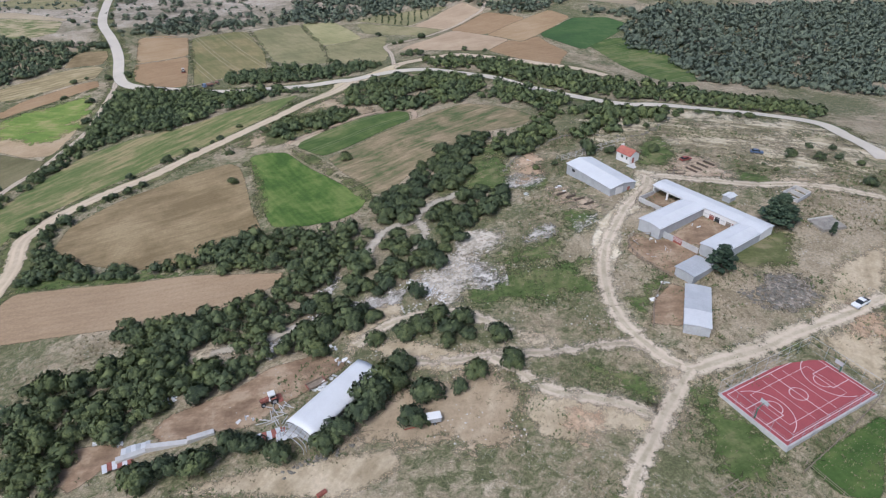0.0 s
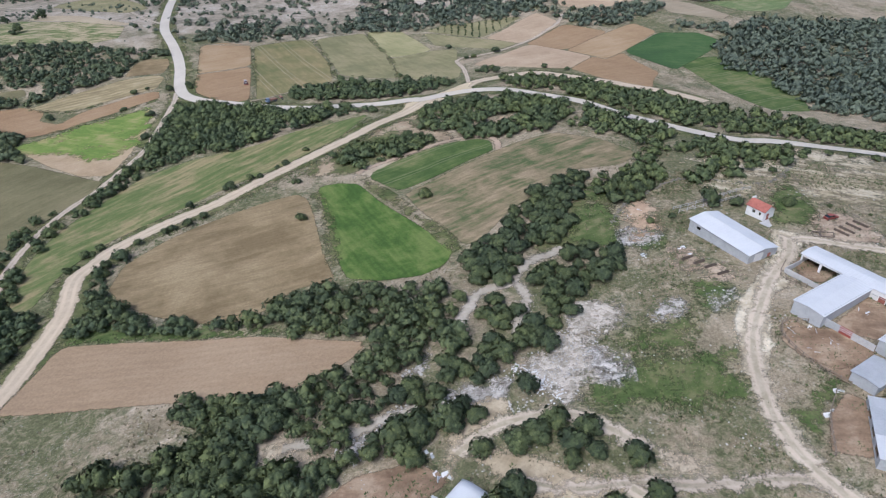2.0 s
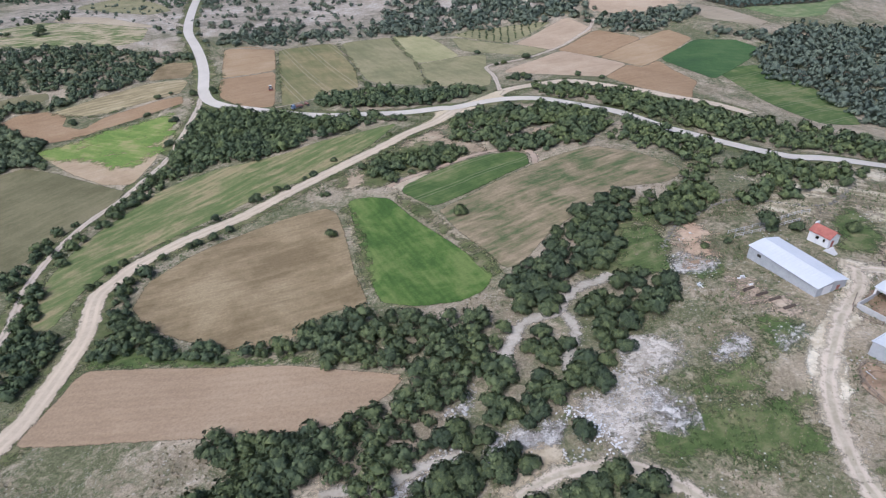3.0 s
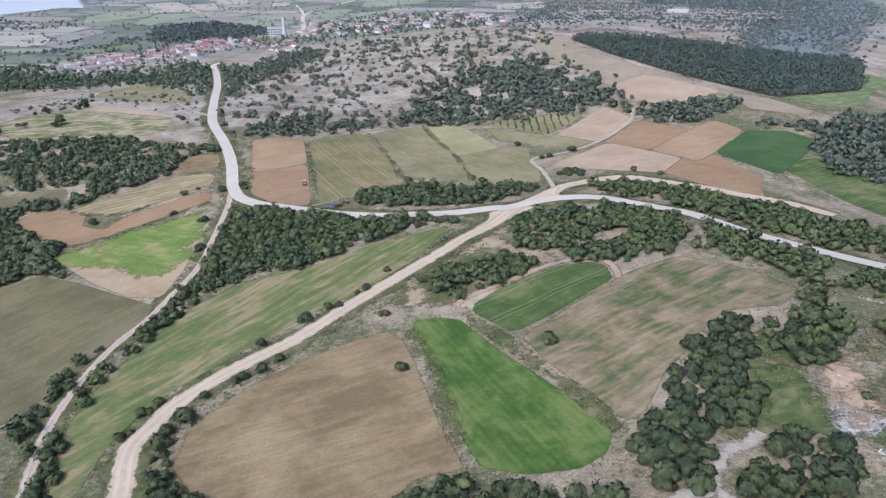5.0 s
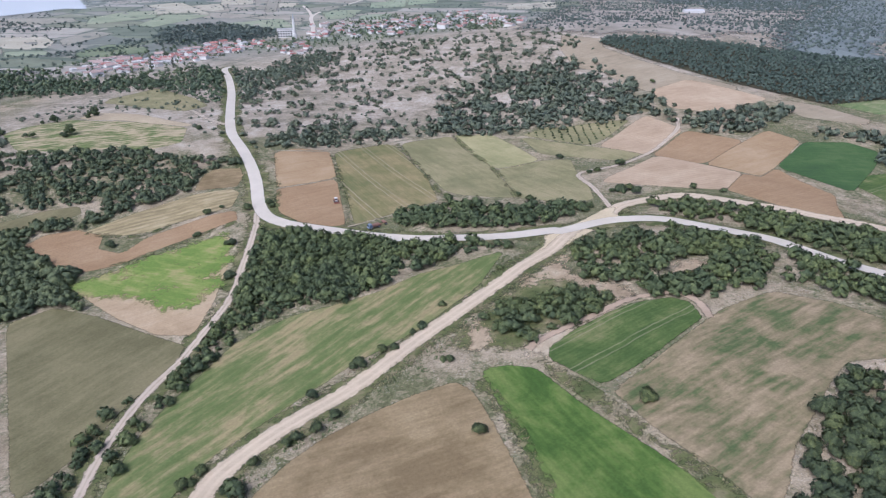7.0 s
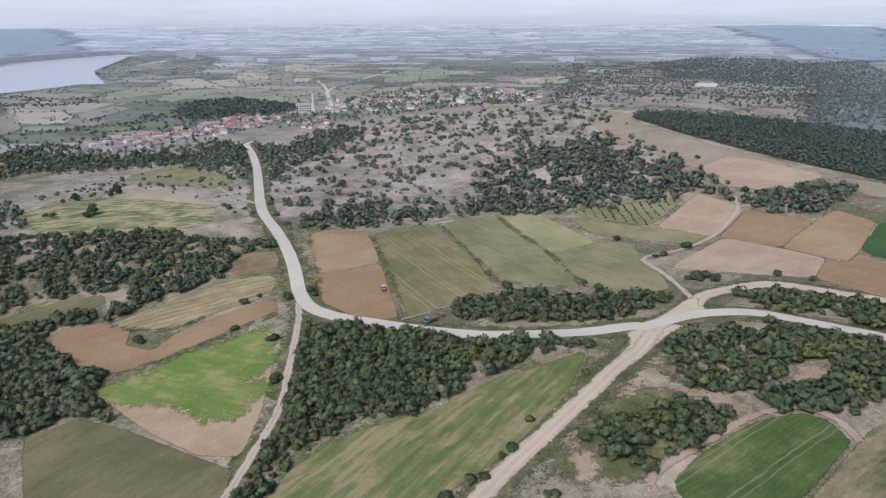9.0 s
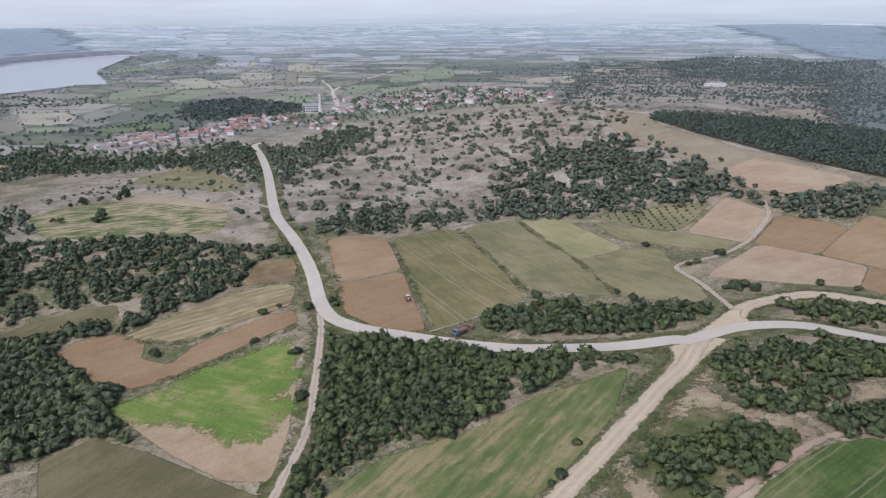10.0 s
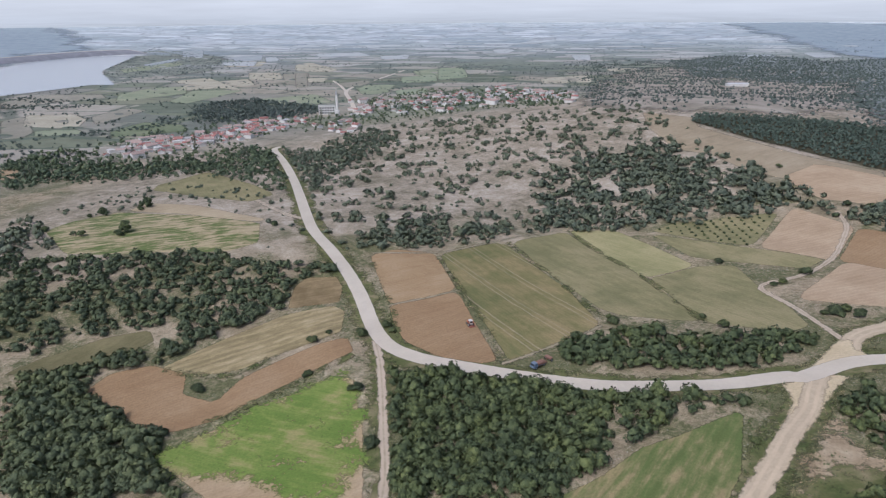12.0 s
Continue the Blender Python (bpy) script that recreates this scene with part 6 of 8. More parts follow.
    if fill < 1:
        drift = np.array([noise.noise((a / drifts, b / drifts, 3.1)) + 0.6 * noise.noise((a / drifts * 2.7, b / drifts * 2.7, 7.7)) for a, b in zip(x, y)])
        drift = drift + loose * rng.standard_normal(len(drift))
        keep = drift > np.quantile(drift, 1 - fill) if len(drift) else drift
        x, y = x[keep], y[keep]
    ok = clear_of(x, y, room, field_room)
    return np.stack([x[ok], y[ok]], 1)


SMALL_MODELS = [shrub_model(2.5, 3.4, 40, 6, LEAF, "small young orchard tree in a row") for _ in range(4)]
MODELS = [shrub_model(rng.uniform(2.3, 2.8), rng.uniform(3.0, 4.2), 270, 8, LEAF, "dense dark evergreen oak shrub on dry ground") for _ in range(7)]
placed = [0]


def shrub_at(x, y, size=1.0, label="", models=MODELS):
    """One shrub of its own."""
    k = int(rng.integers(len(models)))
    s = size * rng.uniform(0.72, 1.25)
    m = Matrix.Translation(at_ground(x, y, -0.1)) @ Matrix.Rotation(rng.uniform(0, 6.28), 4, "Z")
    ob = copy_thing(models[k], m)
    ob.scale = (s, s, s * rng.uniform(0.85, 1.15))
    placed[0] += 1
    if label:
        tagged(ob, label)
    return ob


def thicket(name, places, size, core, tufts, leaves, mat, label, spread=0.35, tall=1.0):
    """Many shrubs grown together, as one mesh."""
    forms = [crown_arrays(1.0, 1.4 * tall, core, tufts, leaves, 1 if tufts < 8 else 0, 0.12) for _ in range(10)]
    vs, fs, ns, n = [], [], [], 0
    z = height(places[:, 0], places[:, 1])
    for (x, y), g in zip(places, z):
        v, f, out = forms[int(rng.integers(10))]
        a, s = rng.uniform(0, 6.28), size * rng.uniform(1 - spread, 1 + spread)
        ca, sa = math.cos(a), math.sin(a)
        c, q = ca * s, sa * s
        vs.append(np.stack([v[:, 0] * c - v[:, 1] * q + x, v[:, 0] * q + v[:, 1] * c + y, v[:, 2] * s * rng.uniform(0.85, 1.15) + g - 0.1], 1))
        ns.append(np.stack([out[:, 0] * ca - out[:, 1] * sa, out[:, 0] * sa + out[:, 1] * ca, out[:, 2]], 1))
        fs.append(f + n)
        n += len(v)
    if not vs:
        return None
    me = mesh_from(name, np.vstack(vs), np.vstack(fs), True, [mat])
    me.normals_split_custom_set_from_vertices(np.vstack(ns))
    return tagged(new(name, me), label, "scrub", "", "stuff")


# the nearest shrubs are things of their own
near_spots = [tuple(p) for poly, gap in ((S_CLUMP_UPPER, 4.1), (S_CLUMP_EAST, 4.2), (S_CLUMP_MID, 4.2), (S_CLUMP_PATH, 4.0), (S_CLUMP_CORNER, 4.2), (S_CLUMP_RIGHT, 4.2), (S_CLUMP_LOW, 4.2), (S_CLUMP_BRIGHT, 4.0), (S_CLUMP_SOUTH, 4.0), (S_CLUMP_YARD, 4.0), (S_CLUMP_WEST, 4.1), (S_BAND_SOUTH, 4.2)) for p in scatter(poly, gap, 1.0, 1.2, 0.4, 0.0)]
rest = [tuple(p) for poly, gap, fill in ((S_BAND_NORTH, 4.3, 1.0), (S_BAND_MID, 4.0, 1.0), (S_SOUTHWEST, 3.6, 0.95), (S_CLUMP_WEST2, 3.9, 1.0), (S_BAND_LEFT, 4.0, 1.0), (S_CLUMP_FIELD, 3.6, 1.0)) for p in scatter(poly, gap, fill, 1.5)]
near_stuff = near_spots[175:]
for x, y in near_spots[:175]:
    shrub_at(x, y, 1.1)
for x, y in SPOTS_FARM:
    shrub_at(x, y, 1.22)
for x, y in SPOTS_BIG:
    shrub_at(x, y, 1.5, "large dense evergreen oak beside the shed")
for x, y in SPOTS_ROAD:
    shrub_at(x, y, 0.72, "rounded evergreen shrub beside the road")
for x, y in SPOTS_FIELD:
    shrub_at(x, y, 0.95, "lone evergreen shrub at a field edge")
for x, y in SPOTS_HILLTOP:
    shrub_at(x, y, 0.74, "small evergreen shrub on the dry hilltop")
for x, y in ((128, 202), (112, 192), (117, 196), (119, 191), (105, 204), (96, 210), (108, 195)):
    shrub_at(x, y, 0.36, "tiny dark shrub in dry grass")


thicket("thicket", np.array(rest + near_stuff), 2.9, 5, 96, 2, LEAF, "dense dark evergreen thicket between fields")
thicket("thicket", scatter(S_SOUTH_ROAD, 4.1, 0.93, 3.0, 0.8, 0.8, 12.0), 2.9, 5, 76, 0, LEAF_ROAD, "dense evergreen thicket below the paved road", 0.45)
thicket("thicket", np.vstack([scatter(S_TRACK_EAST, 3.8, 1.0, 2.0, 0.3, -2.0), scatter(S_TRACK_WEST, 3.8, 1.0, 1.0, 0.2, -5.0), scatter(S_TRACK_LOW, 3.6, 1.0, 1.0, 0.3, -3.0)]), 2.2, 5, 60, 0, LEAF_ROAD, "evergreen hedge thicket along the farm track", 0.45)
thicket("thicket", np.vstack([scatter(S_FORK, 4.0), scatter(S_FORK_SOUTH, 3.8), scatter(S_FORK_RIGHT, 4.0)]), 2.7, 5, 64, 0, LEAF_ROAD, "dense evergreen scrub below the fork", 0.45)
thicket("thicket", np.vstack([scatter(S_STRIP_EAST, 4.3), scatter(S_STRIP_LOW, 4.8, 0.6), scatter(S_FORK_EAST, 4.2), scatter(S_EAST, 4.3), scatter(S_HILLTOP, 4.6, 0.7)]), 2.5, 5, 46, 0, LEAF_ROAD, "evergreen scrub between the two roads", 0.45)
thicket("thicket", scatter(S_NORTH_ROAD, 4.0), 2.8, 5, 52, 0, LEAF_ROAD, "evergreen thicket above the paved road", 0.45)
thicket("thicket", np.vstack([scatter(S_DIRT_EAST, 4.0, 0.9), scatter(S_DIRT_WEST, 4.4), scatter(S_BAND_LOW, 4.2, 0.6, 1.5, 0.8, 0.3)]), 2.3, 5, 56, 0, LEAF_ROAD, "evergreen hedge thicket beside the gravel road")
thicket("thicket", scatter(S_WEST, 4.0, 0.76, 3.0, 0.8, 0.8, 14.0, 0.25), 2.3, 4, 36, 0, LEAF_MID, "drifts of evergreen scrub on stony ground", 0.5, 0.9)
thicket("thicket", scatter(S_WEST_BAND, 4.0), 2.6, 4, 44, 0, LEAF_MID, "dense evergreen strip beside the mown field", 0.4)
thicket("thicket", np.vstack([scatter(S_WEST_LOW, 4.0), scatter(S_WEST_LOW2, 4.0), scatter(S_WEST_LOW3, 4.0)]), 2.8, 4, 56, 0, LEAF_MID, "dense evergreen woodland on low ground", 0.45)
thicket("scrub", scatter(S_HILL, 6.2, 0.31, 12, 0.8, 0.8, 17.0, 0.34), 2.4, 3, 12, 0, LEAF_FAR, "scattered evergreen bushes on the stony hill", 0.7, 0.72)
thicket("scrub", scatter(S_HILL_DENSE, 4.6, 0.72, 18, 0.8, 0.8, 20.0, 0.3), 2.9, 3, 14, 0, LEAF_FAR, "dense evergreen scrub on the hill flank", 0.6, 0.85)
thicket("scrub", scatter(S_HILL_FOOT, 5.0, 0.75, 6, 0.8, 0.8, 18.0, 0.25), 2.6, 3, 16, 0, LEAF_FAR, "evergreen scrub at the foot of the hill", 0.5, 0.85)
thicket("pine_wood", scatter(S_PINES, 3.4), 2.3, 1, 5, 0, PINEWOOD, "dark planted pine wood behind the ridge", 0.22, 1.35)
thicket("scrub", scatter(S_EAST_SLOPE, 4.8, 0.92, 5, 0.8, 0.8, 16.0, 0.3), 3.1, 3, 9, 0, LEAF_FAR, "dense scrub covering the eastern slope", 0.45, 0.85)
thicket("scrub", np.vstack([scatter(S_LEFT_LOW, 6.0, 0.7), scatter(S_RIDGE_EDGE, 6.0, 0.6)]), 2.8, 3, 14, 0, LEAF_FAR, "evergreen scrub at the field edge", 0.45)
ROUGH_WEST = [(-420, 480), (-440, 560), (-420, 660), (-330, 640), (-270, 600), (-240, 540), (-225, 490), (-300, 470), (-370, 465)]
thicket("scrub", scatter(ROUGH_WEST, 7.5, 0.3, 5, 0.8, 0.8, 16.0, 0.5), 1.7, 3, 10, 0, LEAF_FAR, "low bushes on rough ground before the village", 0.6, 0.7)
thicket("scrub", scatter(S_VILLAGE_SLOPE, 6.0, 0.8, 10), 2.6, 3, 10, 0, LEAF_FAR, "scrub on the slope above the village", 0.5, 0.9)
thicket("tree_belt", scatter(S_VILLAGE, 5.4, 0.85, 10, 0.8, 0.8, 24.0, 0.3), 2.6, 2, 8, 0, LEAF_GARDEN, "belt of garden trees round the village", 0.6, 1.1)
thicket("tree_belt", scatter(S_VILLAGE_FRONT, 6.4, 0.62, 10, 0.8, 0.8, 24.0, 0.3), 2.7, 2, 7, 0, LEAF_GARDEN, "orchard and garden trees below the village", 0.6, 1.15)
thicket("tree_belt", scatter(S_VILLAGE2, 10.0, 0.6, 10, 0.8, 0.8, 30.0, 0.4), 2.6, 2, 5, 0, LEAF_GARDEN, "garden trees among the village houses", 0.5, 1.2)
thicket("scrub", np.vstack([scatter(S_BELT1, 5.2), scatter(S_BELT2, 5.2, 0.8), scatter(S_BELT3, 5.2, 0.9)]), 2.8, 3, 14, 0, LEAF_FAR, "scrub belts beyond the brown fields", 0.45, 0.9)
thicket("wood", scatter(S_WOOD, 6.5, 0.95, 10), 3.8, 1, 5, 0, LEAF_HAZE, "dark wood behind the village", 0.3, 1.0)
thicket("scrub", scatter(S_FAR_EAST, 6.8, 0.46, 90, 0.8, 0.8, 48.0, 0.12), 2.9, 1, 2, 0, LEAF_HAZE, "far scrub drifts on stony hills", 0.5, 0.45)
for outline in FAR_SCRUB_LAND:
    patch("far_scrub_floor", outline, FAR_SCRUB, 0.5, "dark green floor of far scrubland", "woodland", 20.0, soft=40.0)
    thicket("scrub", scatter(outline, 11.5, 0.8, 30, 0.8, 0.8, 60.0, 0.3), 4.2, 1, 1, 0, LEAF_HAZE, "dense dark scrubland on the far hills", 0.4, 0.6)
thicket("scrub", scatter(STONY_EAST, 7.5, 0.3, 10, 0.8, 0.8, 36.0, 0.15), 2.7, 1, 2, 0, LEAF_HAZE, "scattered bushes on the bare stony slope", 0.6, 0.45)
thicket("scrub", scatter(S_HEADLAND, 11.0, 0.3, 2, 0.8, 0.8, 45.0, 0.2), 2.4, 1, 3, 0, LEAF_HAZE_FAR, "scrub on the headland beside the lake", 0.4, 0.5)
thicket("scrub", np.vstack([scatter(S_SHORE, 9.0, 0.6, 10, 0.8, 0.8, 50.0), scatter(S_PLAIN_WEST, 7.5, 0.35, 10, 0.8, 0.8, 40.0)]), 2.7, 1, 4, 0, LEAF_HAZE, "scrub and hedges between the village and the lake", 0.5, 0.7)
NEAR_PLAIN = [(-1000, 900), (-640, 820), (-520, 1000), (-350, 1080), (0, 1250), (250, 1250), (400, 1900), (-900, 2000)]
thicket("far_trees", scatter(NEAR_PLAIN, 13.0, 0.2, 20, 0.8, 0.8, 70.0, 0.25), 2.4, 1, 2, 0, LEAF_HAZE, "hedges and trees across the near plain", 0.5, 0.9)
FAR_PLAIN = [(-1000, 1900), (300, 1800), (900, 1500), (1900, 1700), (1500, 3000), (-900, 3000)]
thicket("far_trees", scatter(FAR_PLAIN, 22.0, 0.16, 20, 0.8, 0.8, 130.0, 0.25), 2.8, 1, 2, 0, LEAF_HAZE_FAR, "far hedges and trees across the plain", 0.5, 0.8)
hedge = []
for outline in MOSAIC + [F_W_TAN, F_W_BROWN, F_W_LIME, F_W_DUSK, F_W_GREEN, F_W_MEADOW, F_W_STRAW, F_W_CLAY, F_W_SLATE, F_W_LEEK, F_W_HAY, F_W_ORCH, F_E_STRAW]:
    ring = np.array(outline + outline[:1], float)
    for a, b in zip(ring, ring[1:]):
        if rng.random() < 0.55 and abs(b[1] - a[1]) < 1.2 * abs(b[0] - a[0]):
            for q in np.arange(0, 1, 6.5 / max(math.hypot(b[0] - a[0], b[1] - a[1]), 6.5)):
                if rng.random() < 0.6:
                    hedge.append(a + (b - a) * q + rng.normal(0, 1.5, 2))
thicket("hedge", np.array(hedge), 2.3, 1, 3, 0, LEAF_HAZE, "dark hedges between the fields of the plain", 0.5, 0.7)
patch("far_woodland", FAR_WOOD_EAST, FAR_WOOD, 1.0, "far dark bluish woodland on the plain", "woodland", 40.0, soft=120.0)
ORCHARD_ROWS = np.array([(x + rng.uniform(-0.4, 0.4), y + rng.uniform(-0.4, 0.4)) for x in np.arange(-40, 30, 5.0) for y in np.arange(486, 530, 5.0) if inside(F_ORCHARD, np.array([x]), np.array([y]))[0] > 1.5])
for x, y in ORCHARD_ROWS:
    shrub_at(x, y, 0.36, "small young orchard tree in a row", SMALL_MODELS)
for mdl in MODELS + SMALL_MODELS:
    for o in (*mdl.children_recursive, mdl):
        bpy.data.objects.remove(o)


# ---- grass tufts ----
def tufts(name, outline, gap, size, mat, label, fill=0.6):
    """Low tufts of grass and weeds standing on the ground, as one mesh."""
    spots = scatter(outline, gap, fill, 3.0, -2.0, 0.2)
    z = height(spots[:, 0], spots[:, 1])
    n, k = len(spots), 7
    a = rng.uniform(0, 6.28, (n, k))
    s = size * rng.uniform(0.5, 1.5, (n, 1)) * rng.uniform(0.6, 1.2, (n, k))
    base = np.stack([spots[:, :1] + 0.35 * s * np.cos(a), spots[:, 1:] + 0.35 * s * np.sin(a), np.repeat(z[:, None], k, 1) - 0.05], -1)
    side = np.stack([-np.sin(a), np.cos(a), 0 * a], -1) * s[..., None] * 0.4
    tip = base + np.stack([np.cos(a) * s * 0.8, np.sin(a) * s * 0.8, s * 0.7], -1)
    v = np.stack([base - side, base + side, tip], 2).reshape(-1, 3)
    tagged(new(name, mesh_from(name, v, np.arange(len(v)).reshape(-1, 3), False, [mat])), label, "grass", "", "stuff")


FARM_LAND = [(-60, 62), (-20, 78), (0, 60), (110, 60), (150, 120), (160, 230), (95, 255), (40, 240), (15, 170), (-20, 130), (-45, 90)]
tufts("grass_tufts", FARM_LAND, 1.15, 0.42, DRYTUFT, "dry straw grass tufts across the hilltop", 0.55)
tufts("weed_tufts", FARM_LAND, 1.5, 0.55, WEEDTUFT, "green weeds and thistles across the hilltop", 0.35)
tufts("weed_tufts", [(-180, 195), (-150, 190), (-60, 300), (-20, 345), (-45, 360), (-110, 285)], 1.8, 0.6, WEEDTUFT, "green weeds along the gravel road", 0.6)
tufts("grass_tufts", [(-95, 230), (-40, 275), (-20, 250), (20, 290), (80, 260), (60, 215), (0, 190), (-100, 150), (-140, 130), (-140, 90), (-60, 90)], 2.1, 0.6, DRYTUFT, "dry grass tufts between the fields", 0.5)

# ---- building materials ----
SHEET = plain_material("weathered_white_sheet", (0.61, 0.605, 0.59), 0.45, 0.08, 0.25, spec=0.45)
SHEET_DULL = plain_material("dull_grey_sheet", (0.43, 0.435, 0.435), 0.5, 0.12, 0.3, spec=0.45)
SHEET_GREY = plain_material("grey_sheet_iron", (0.43, 0.435, 0.43), 0.45, 0.14, 0.4, spec=0.45)
WALL_GREY = plain_material("grey_render", (0.42, 0.42, 0.41), 0.9, 0.15, 0.6)
WALL_WHITE = plain_material("whitewashed_wall", (0.72, 0.70, 0.66), 0.9, 0.08, 0.5)
CONCRETE = plain_material("pale_concrete", (0.48, 0.46, 0.43), 0.9, 0.15, 0.7)
CHAPEL_TILES = plain_material("deep_red_clay_tiles", (0.40, 0.14, 0.10), 0.85, 0.25, 0.8, grain=0.05)
TILES = plain_material("red_clay_tiles", (0.36, 0.175, 0.145), 0.85, 0.25, 0.8, grain=0.05)
TILES_OLD = plain_material("faded_clay_tiles", (0.38, 0.285, 0.245), 0.85, 0.25, 0.8, grain=0.05)
RUST = plain_material("rusty_red_sheet", (0.28, 0.10, 0.07), 0.8, 0.35, 1.5)
DARK_TIMBER = plain_material("dark_damp_timber", (0.13, 0.1, 0.075), 0.9, 0.3, 2.0)
OLD_RUST = plain_material("dusty_brown_rust", (0.24, 0.13, 0.095), 0.85, 0.35, 1.5)
TIMBER = plain_material("weathered_timber", (0.24, 0.19, 0.14), 0.9, 0.3, 2.0)
DARK = plain_material("dark_opening", (0.03, 0.03, 0.03), 0.9, 0.2, 1.0)
GLASS_DARK = plain_material("tinted_glass", (0.02, 0.025, 0.03), 0.12, 0.1, 1.0, spec=0.6)
RUBBER = plain_material("black_rubber", (0.025, 0.025, 0.025), 0.85, 0.2, 3.0)
PAINT_WHITE = plain_material("white_vehicle_paint", (0.75, 0.75, 0.74), 0.3, 0.04, 1.0, spec=0.5)
PAINT_RED = plain_material("dull_red_paint", (0.27, 0.065, 0.045), 0.5, 0.2, 2.0)
PAINT_BLUE = plain_material("faded_blue_paint", (0.07, 0.10, 0.17), 0.5, 0.2, 2.0)
PAINT_ORANGE = plain_material("sun_faded_orange_red_paint", (0.48, 0.13, 0.06), 0.5, 0.2, 2.0)
LORRY_BLUE = plain_material("dusty_grey_blue_paint", (0.17, 0.22, 0.30), 0.5, 0.2, 2.0)
PAINT_GREEN = plain_material("dull_green_paint", (0.05, 0.16, 0.10), 0.5, 0.15, 2.0)
IRON = plain_material("galvanised_steel", (0.42, 0.43, 0.44), 0.5, 0.12, 2.0, metal=0.3)
COURT_RED = plain_material("red_court_coating", (0.31, 0.07, 0.072), 0.75, 0.16, 0.25)
LINE_WHITE = plain_material("worn_white_court_line", (0.68, 0.54, 0.53), 0.7, 0.1, 1.0)
FIELDSTONE = plain_material("grey_lichened_stone", (0.19, 0.172, 0.14), 0.95, 0.3, 1.2, grain=0.05)
OLD_CONCRETE = plain_material("old_mossy_concrete", (0.30, 0.27, 0.225), 0.95, 0.3, 0.6)
STONE = plain_material("pale_fieldstone", (0.47, 0.44, 0.39), 0.95, 0.25, 1.2, grain=0.05)


def water_material():
    m, nt, bsdf = nodes_of("still_lake_water")
    bsdf.inputs["Base Color"].default_value = (0.40, 0.42, 0.43, 1)
    bsdf.inputs["Roughness"].default_value = 0.2
    bsdf.inputs["IOR"].default_value = 1.33
    bump(nt, bsdf, noise_node(nt, place(nt), 0.4, 4), 0.1, 0.2)
    return m


def build_lake():
    p = rounded(LAKE)
    x0, y0, x1, y1 = *p.min(0), *p.max(0)
    bm = bmesh.new()
    level = BASE + 1.1
    bm.faces.new([bm.verts.new((x, y, level)) for x, y in p])
    bmesh.ops.triangulate(bm, faces=bm.faces[:])
    me = bpy.data.meshes.new("water")
    bm.to_mesh(me)
    bm.free()
    me.materials.append(water_material())
    tagged(new("water", me), "pale grey still reservoir lake", "lake", "", "structure")


build_lake()


# ---- barns and sheds ----
def gable(bm, length, width, z, rise, thick, over=0.35, ribs=1.0):
    """A two-pitched sheet roof along x, ribbed across."""
    n = max(2, int((length + 2 * over) / ribs))
    xs = np.linspace(-length / 2 - over, length / 2 + over, n * 4 + 1)
    half = width / 2 + over
    rows = []
    for i, x in enumerate(xs):
        lift = 0.035 if i % 4 == 2 else 0.0
        top = [bm.verts.new((x, y, z + rise * (1 - abs(y) / half) + lift - (0.06 if abs(y) == half else 0))) for y in (-half, -half / 2, 0, half / 2, half)]
        low = [bm.verts.new((v.co.x, v.co.y, v.co.z - thick - lift)) for v in top]
        rows.append((top, low))
    for (t0, l0), (t1, l1) in zip(rows, rows[1:]):
        for k in range(4):
            bm.faces.new((t0[k], t1[k], t1[k + 1], t0[k + 1]))
            bm.faces.new((l0[k + 1], l1[k + 1], l1[k], l0[k]))
        bm.faces.new((t0[0], l0[0], l1[0], t1[0]))
        bm.faces.new((t0[4], t1[4], l1[4], l0[4]))
    for t, l in (rows[0], rows[-1]):
        for k in range(4):
            bm.faces.new((t[k], t[k + 1], l[k + 1], l[k]))
    bmesh.ops.recalc_face_normals(bm, faces=bm.faces[:])
    return bm


def shell(bm, length, width, h, rise, sink=1.5, t=0.2, openings=(), side=-1):
    """Four walls with gables; openings: (from, to, sill, head) along the long wall on that side."""
    for s in (-1, 1):
        cuts = sorted(openings) if s == side else []
        x = -length / 2
        for a, b, lo, hi in cuts:
            if a > x:
                box(bm, (a - x, t, h + sink), Matrix.Translation(((a + x) / 2, s * (width / 2 - t / 2), (h - sink) / 2)))
            if lo > 0.05:
                box(bm, (b - a, t, lo + sink), Matrix.Translation(((a + b) / 2, s * (width / 2 - t / 2), (lo - sink) / 2)))
            if h - hi > 0.05:
                box(bm, (b - a, t, h - hi), Matrix.Translation(((a + b) / 2, s * (width / 2 - t / 2), (h + hi) / 2)))
            x = b
        if length / 2 > x:
            box(bm, (length / 2 - x, t, h + sink), Matrix.Translation(((length / 2 + x) / 2, s * (width / 2 - t / 2), (h - sink) / 2)))
        ends = [bm.verts.new((s * (length / 2 - dx), y, z)) for dx in (0, t) for y, z in ((-width / 2 + t, -sink), (width / 2 - t, -sink), (width / 2 - t, h), (0, h + rise * 0.92), (-width / 2 + t, h))]
        bm.faces.new(ends[:5])
        bm.faces.new(ends[5:][::-1])
        for k in range(5):
            bm.faces.new((ends[k], ends[5 + k], ends[5 + (k + 1) % 5], ends[(k + 1) % 5]))
    bmesh.ops.recalc_face_normals(bm, faces=bm.faces[:])
    return bm


def shed(name, x, y, angle, length, width, h, rise, wall, roof, label, openings=(), side=-1, doors=(), category="barn", sink=1.5, ribs=1.0):
    """A farm shed: walls with openings, ribbed roof, doors in the end walls."""
    ob = empty(name, Matrix.Translation(at_ground(x, y)) @ Matrix.Rotation(radians(angle), 4, "Z"))
    part("wall", shell(bmesh.new(), length, width, h, rise, sink, 0.2, openings, side), wall, ob)
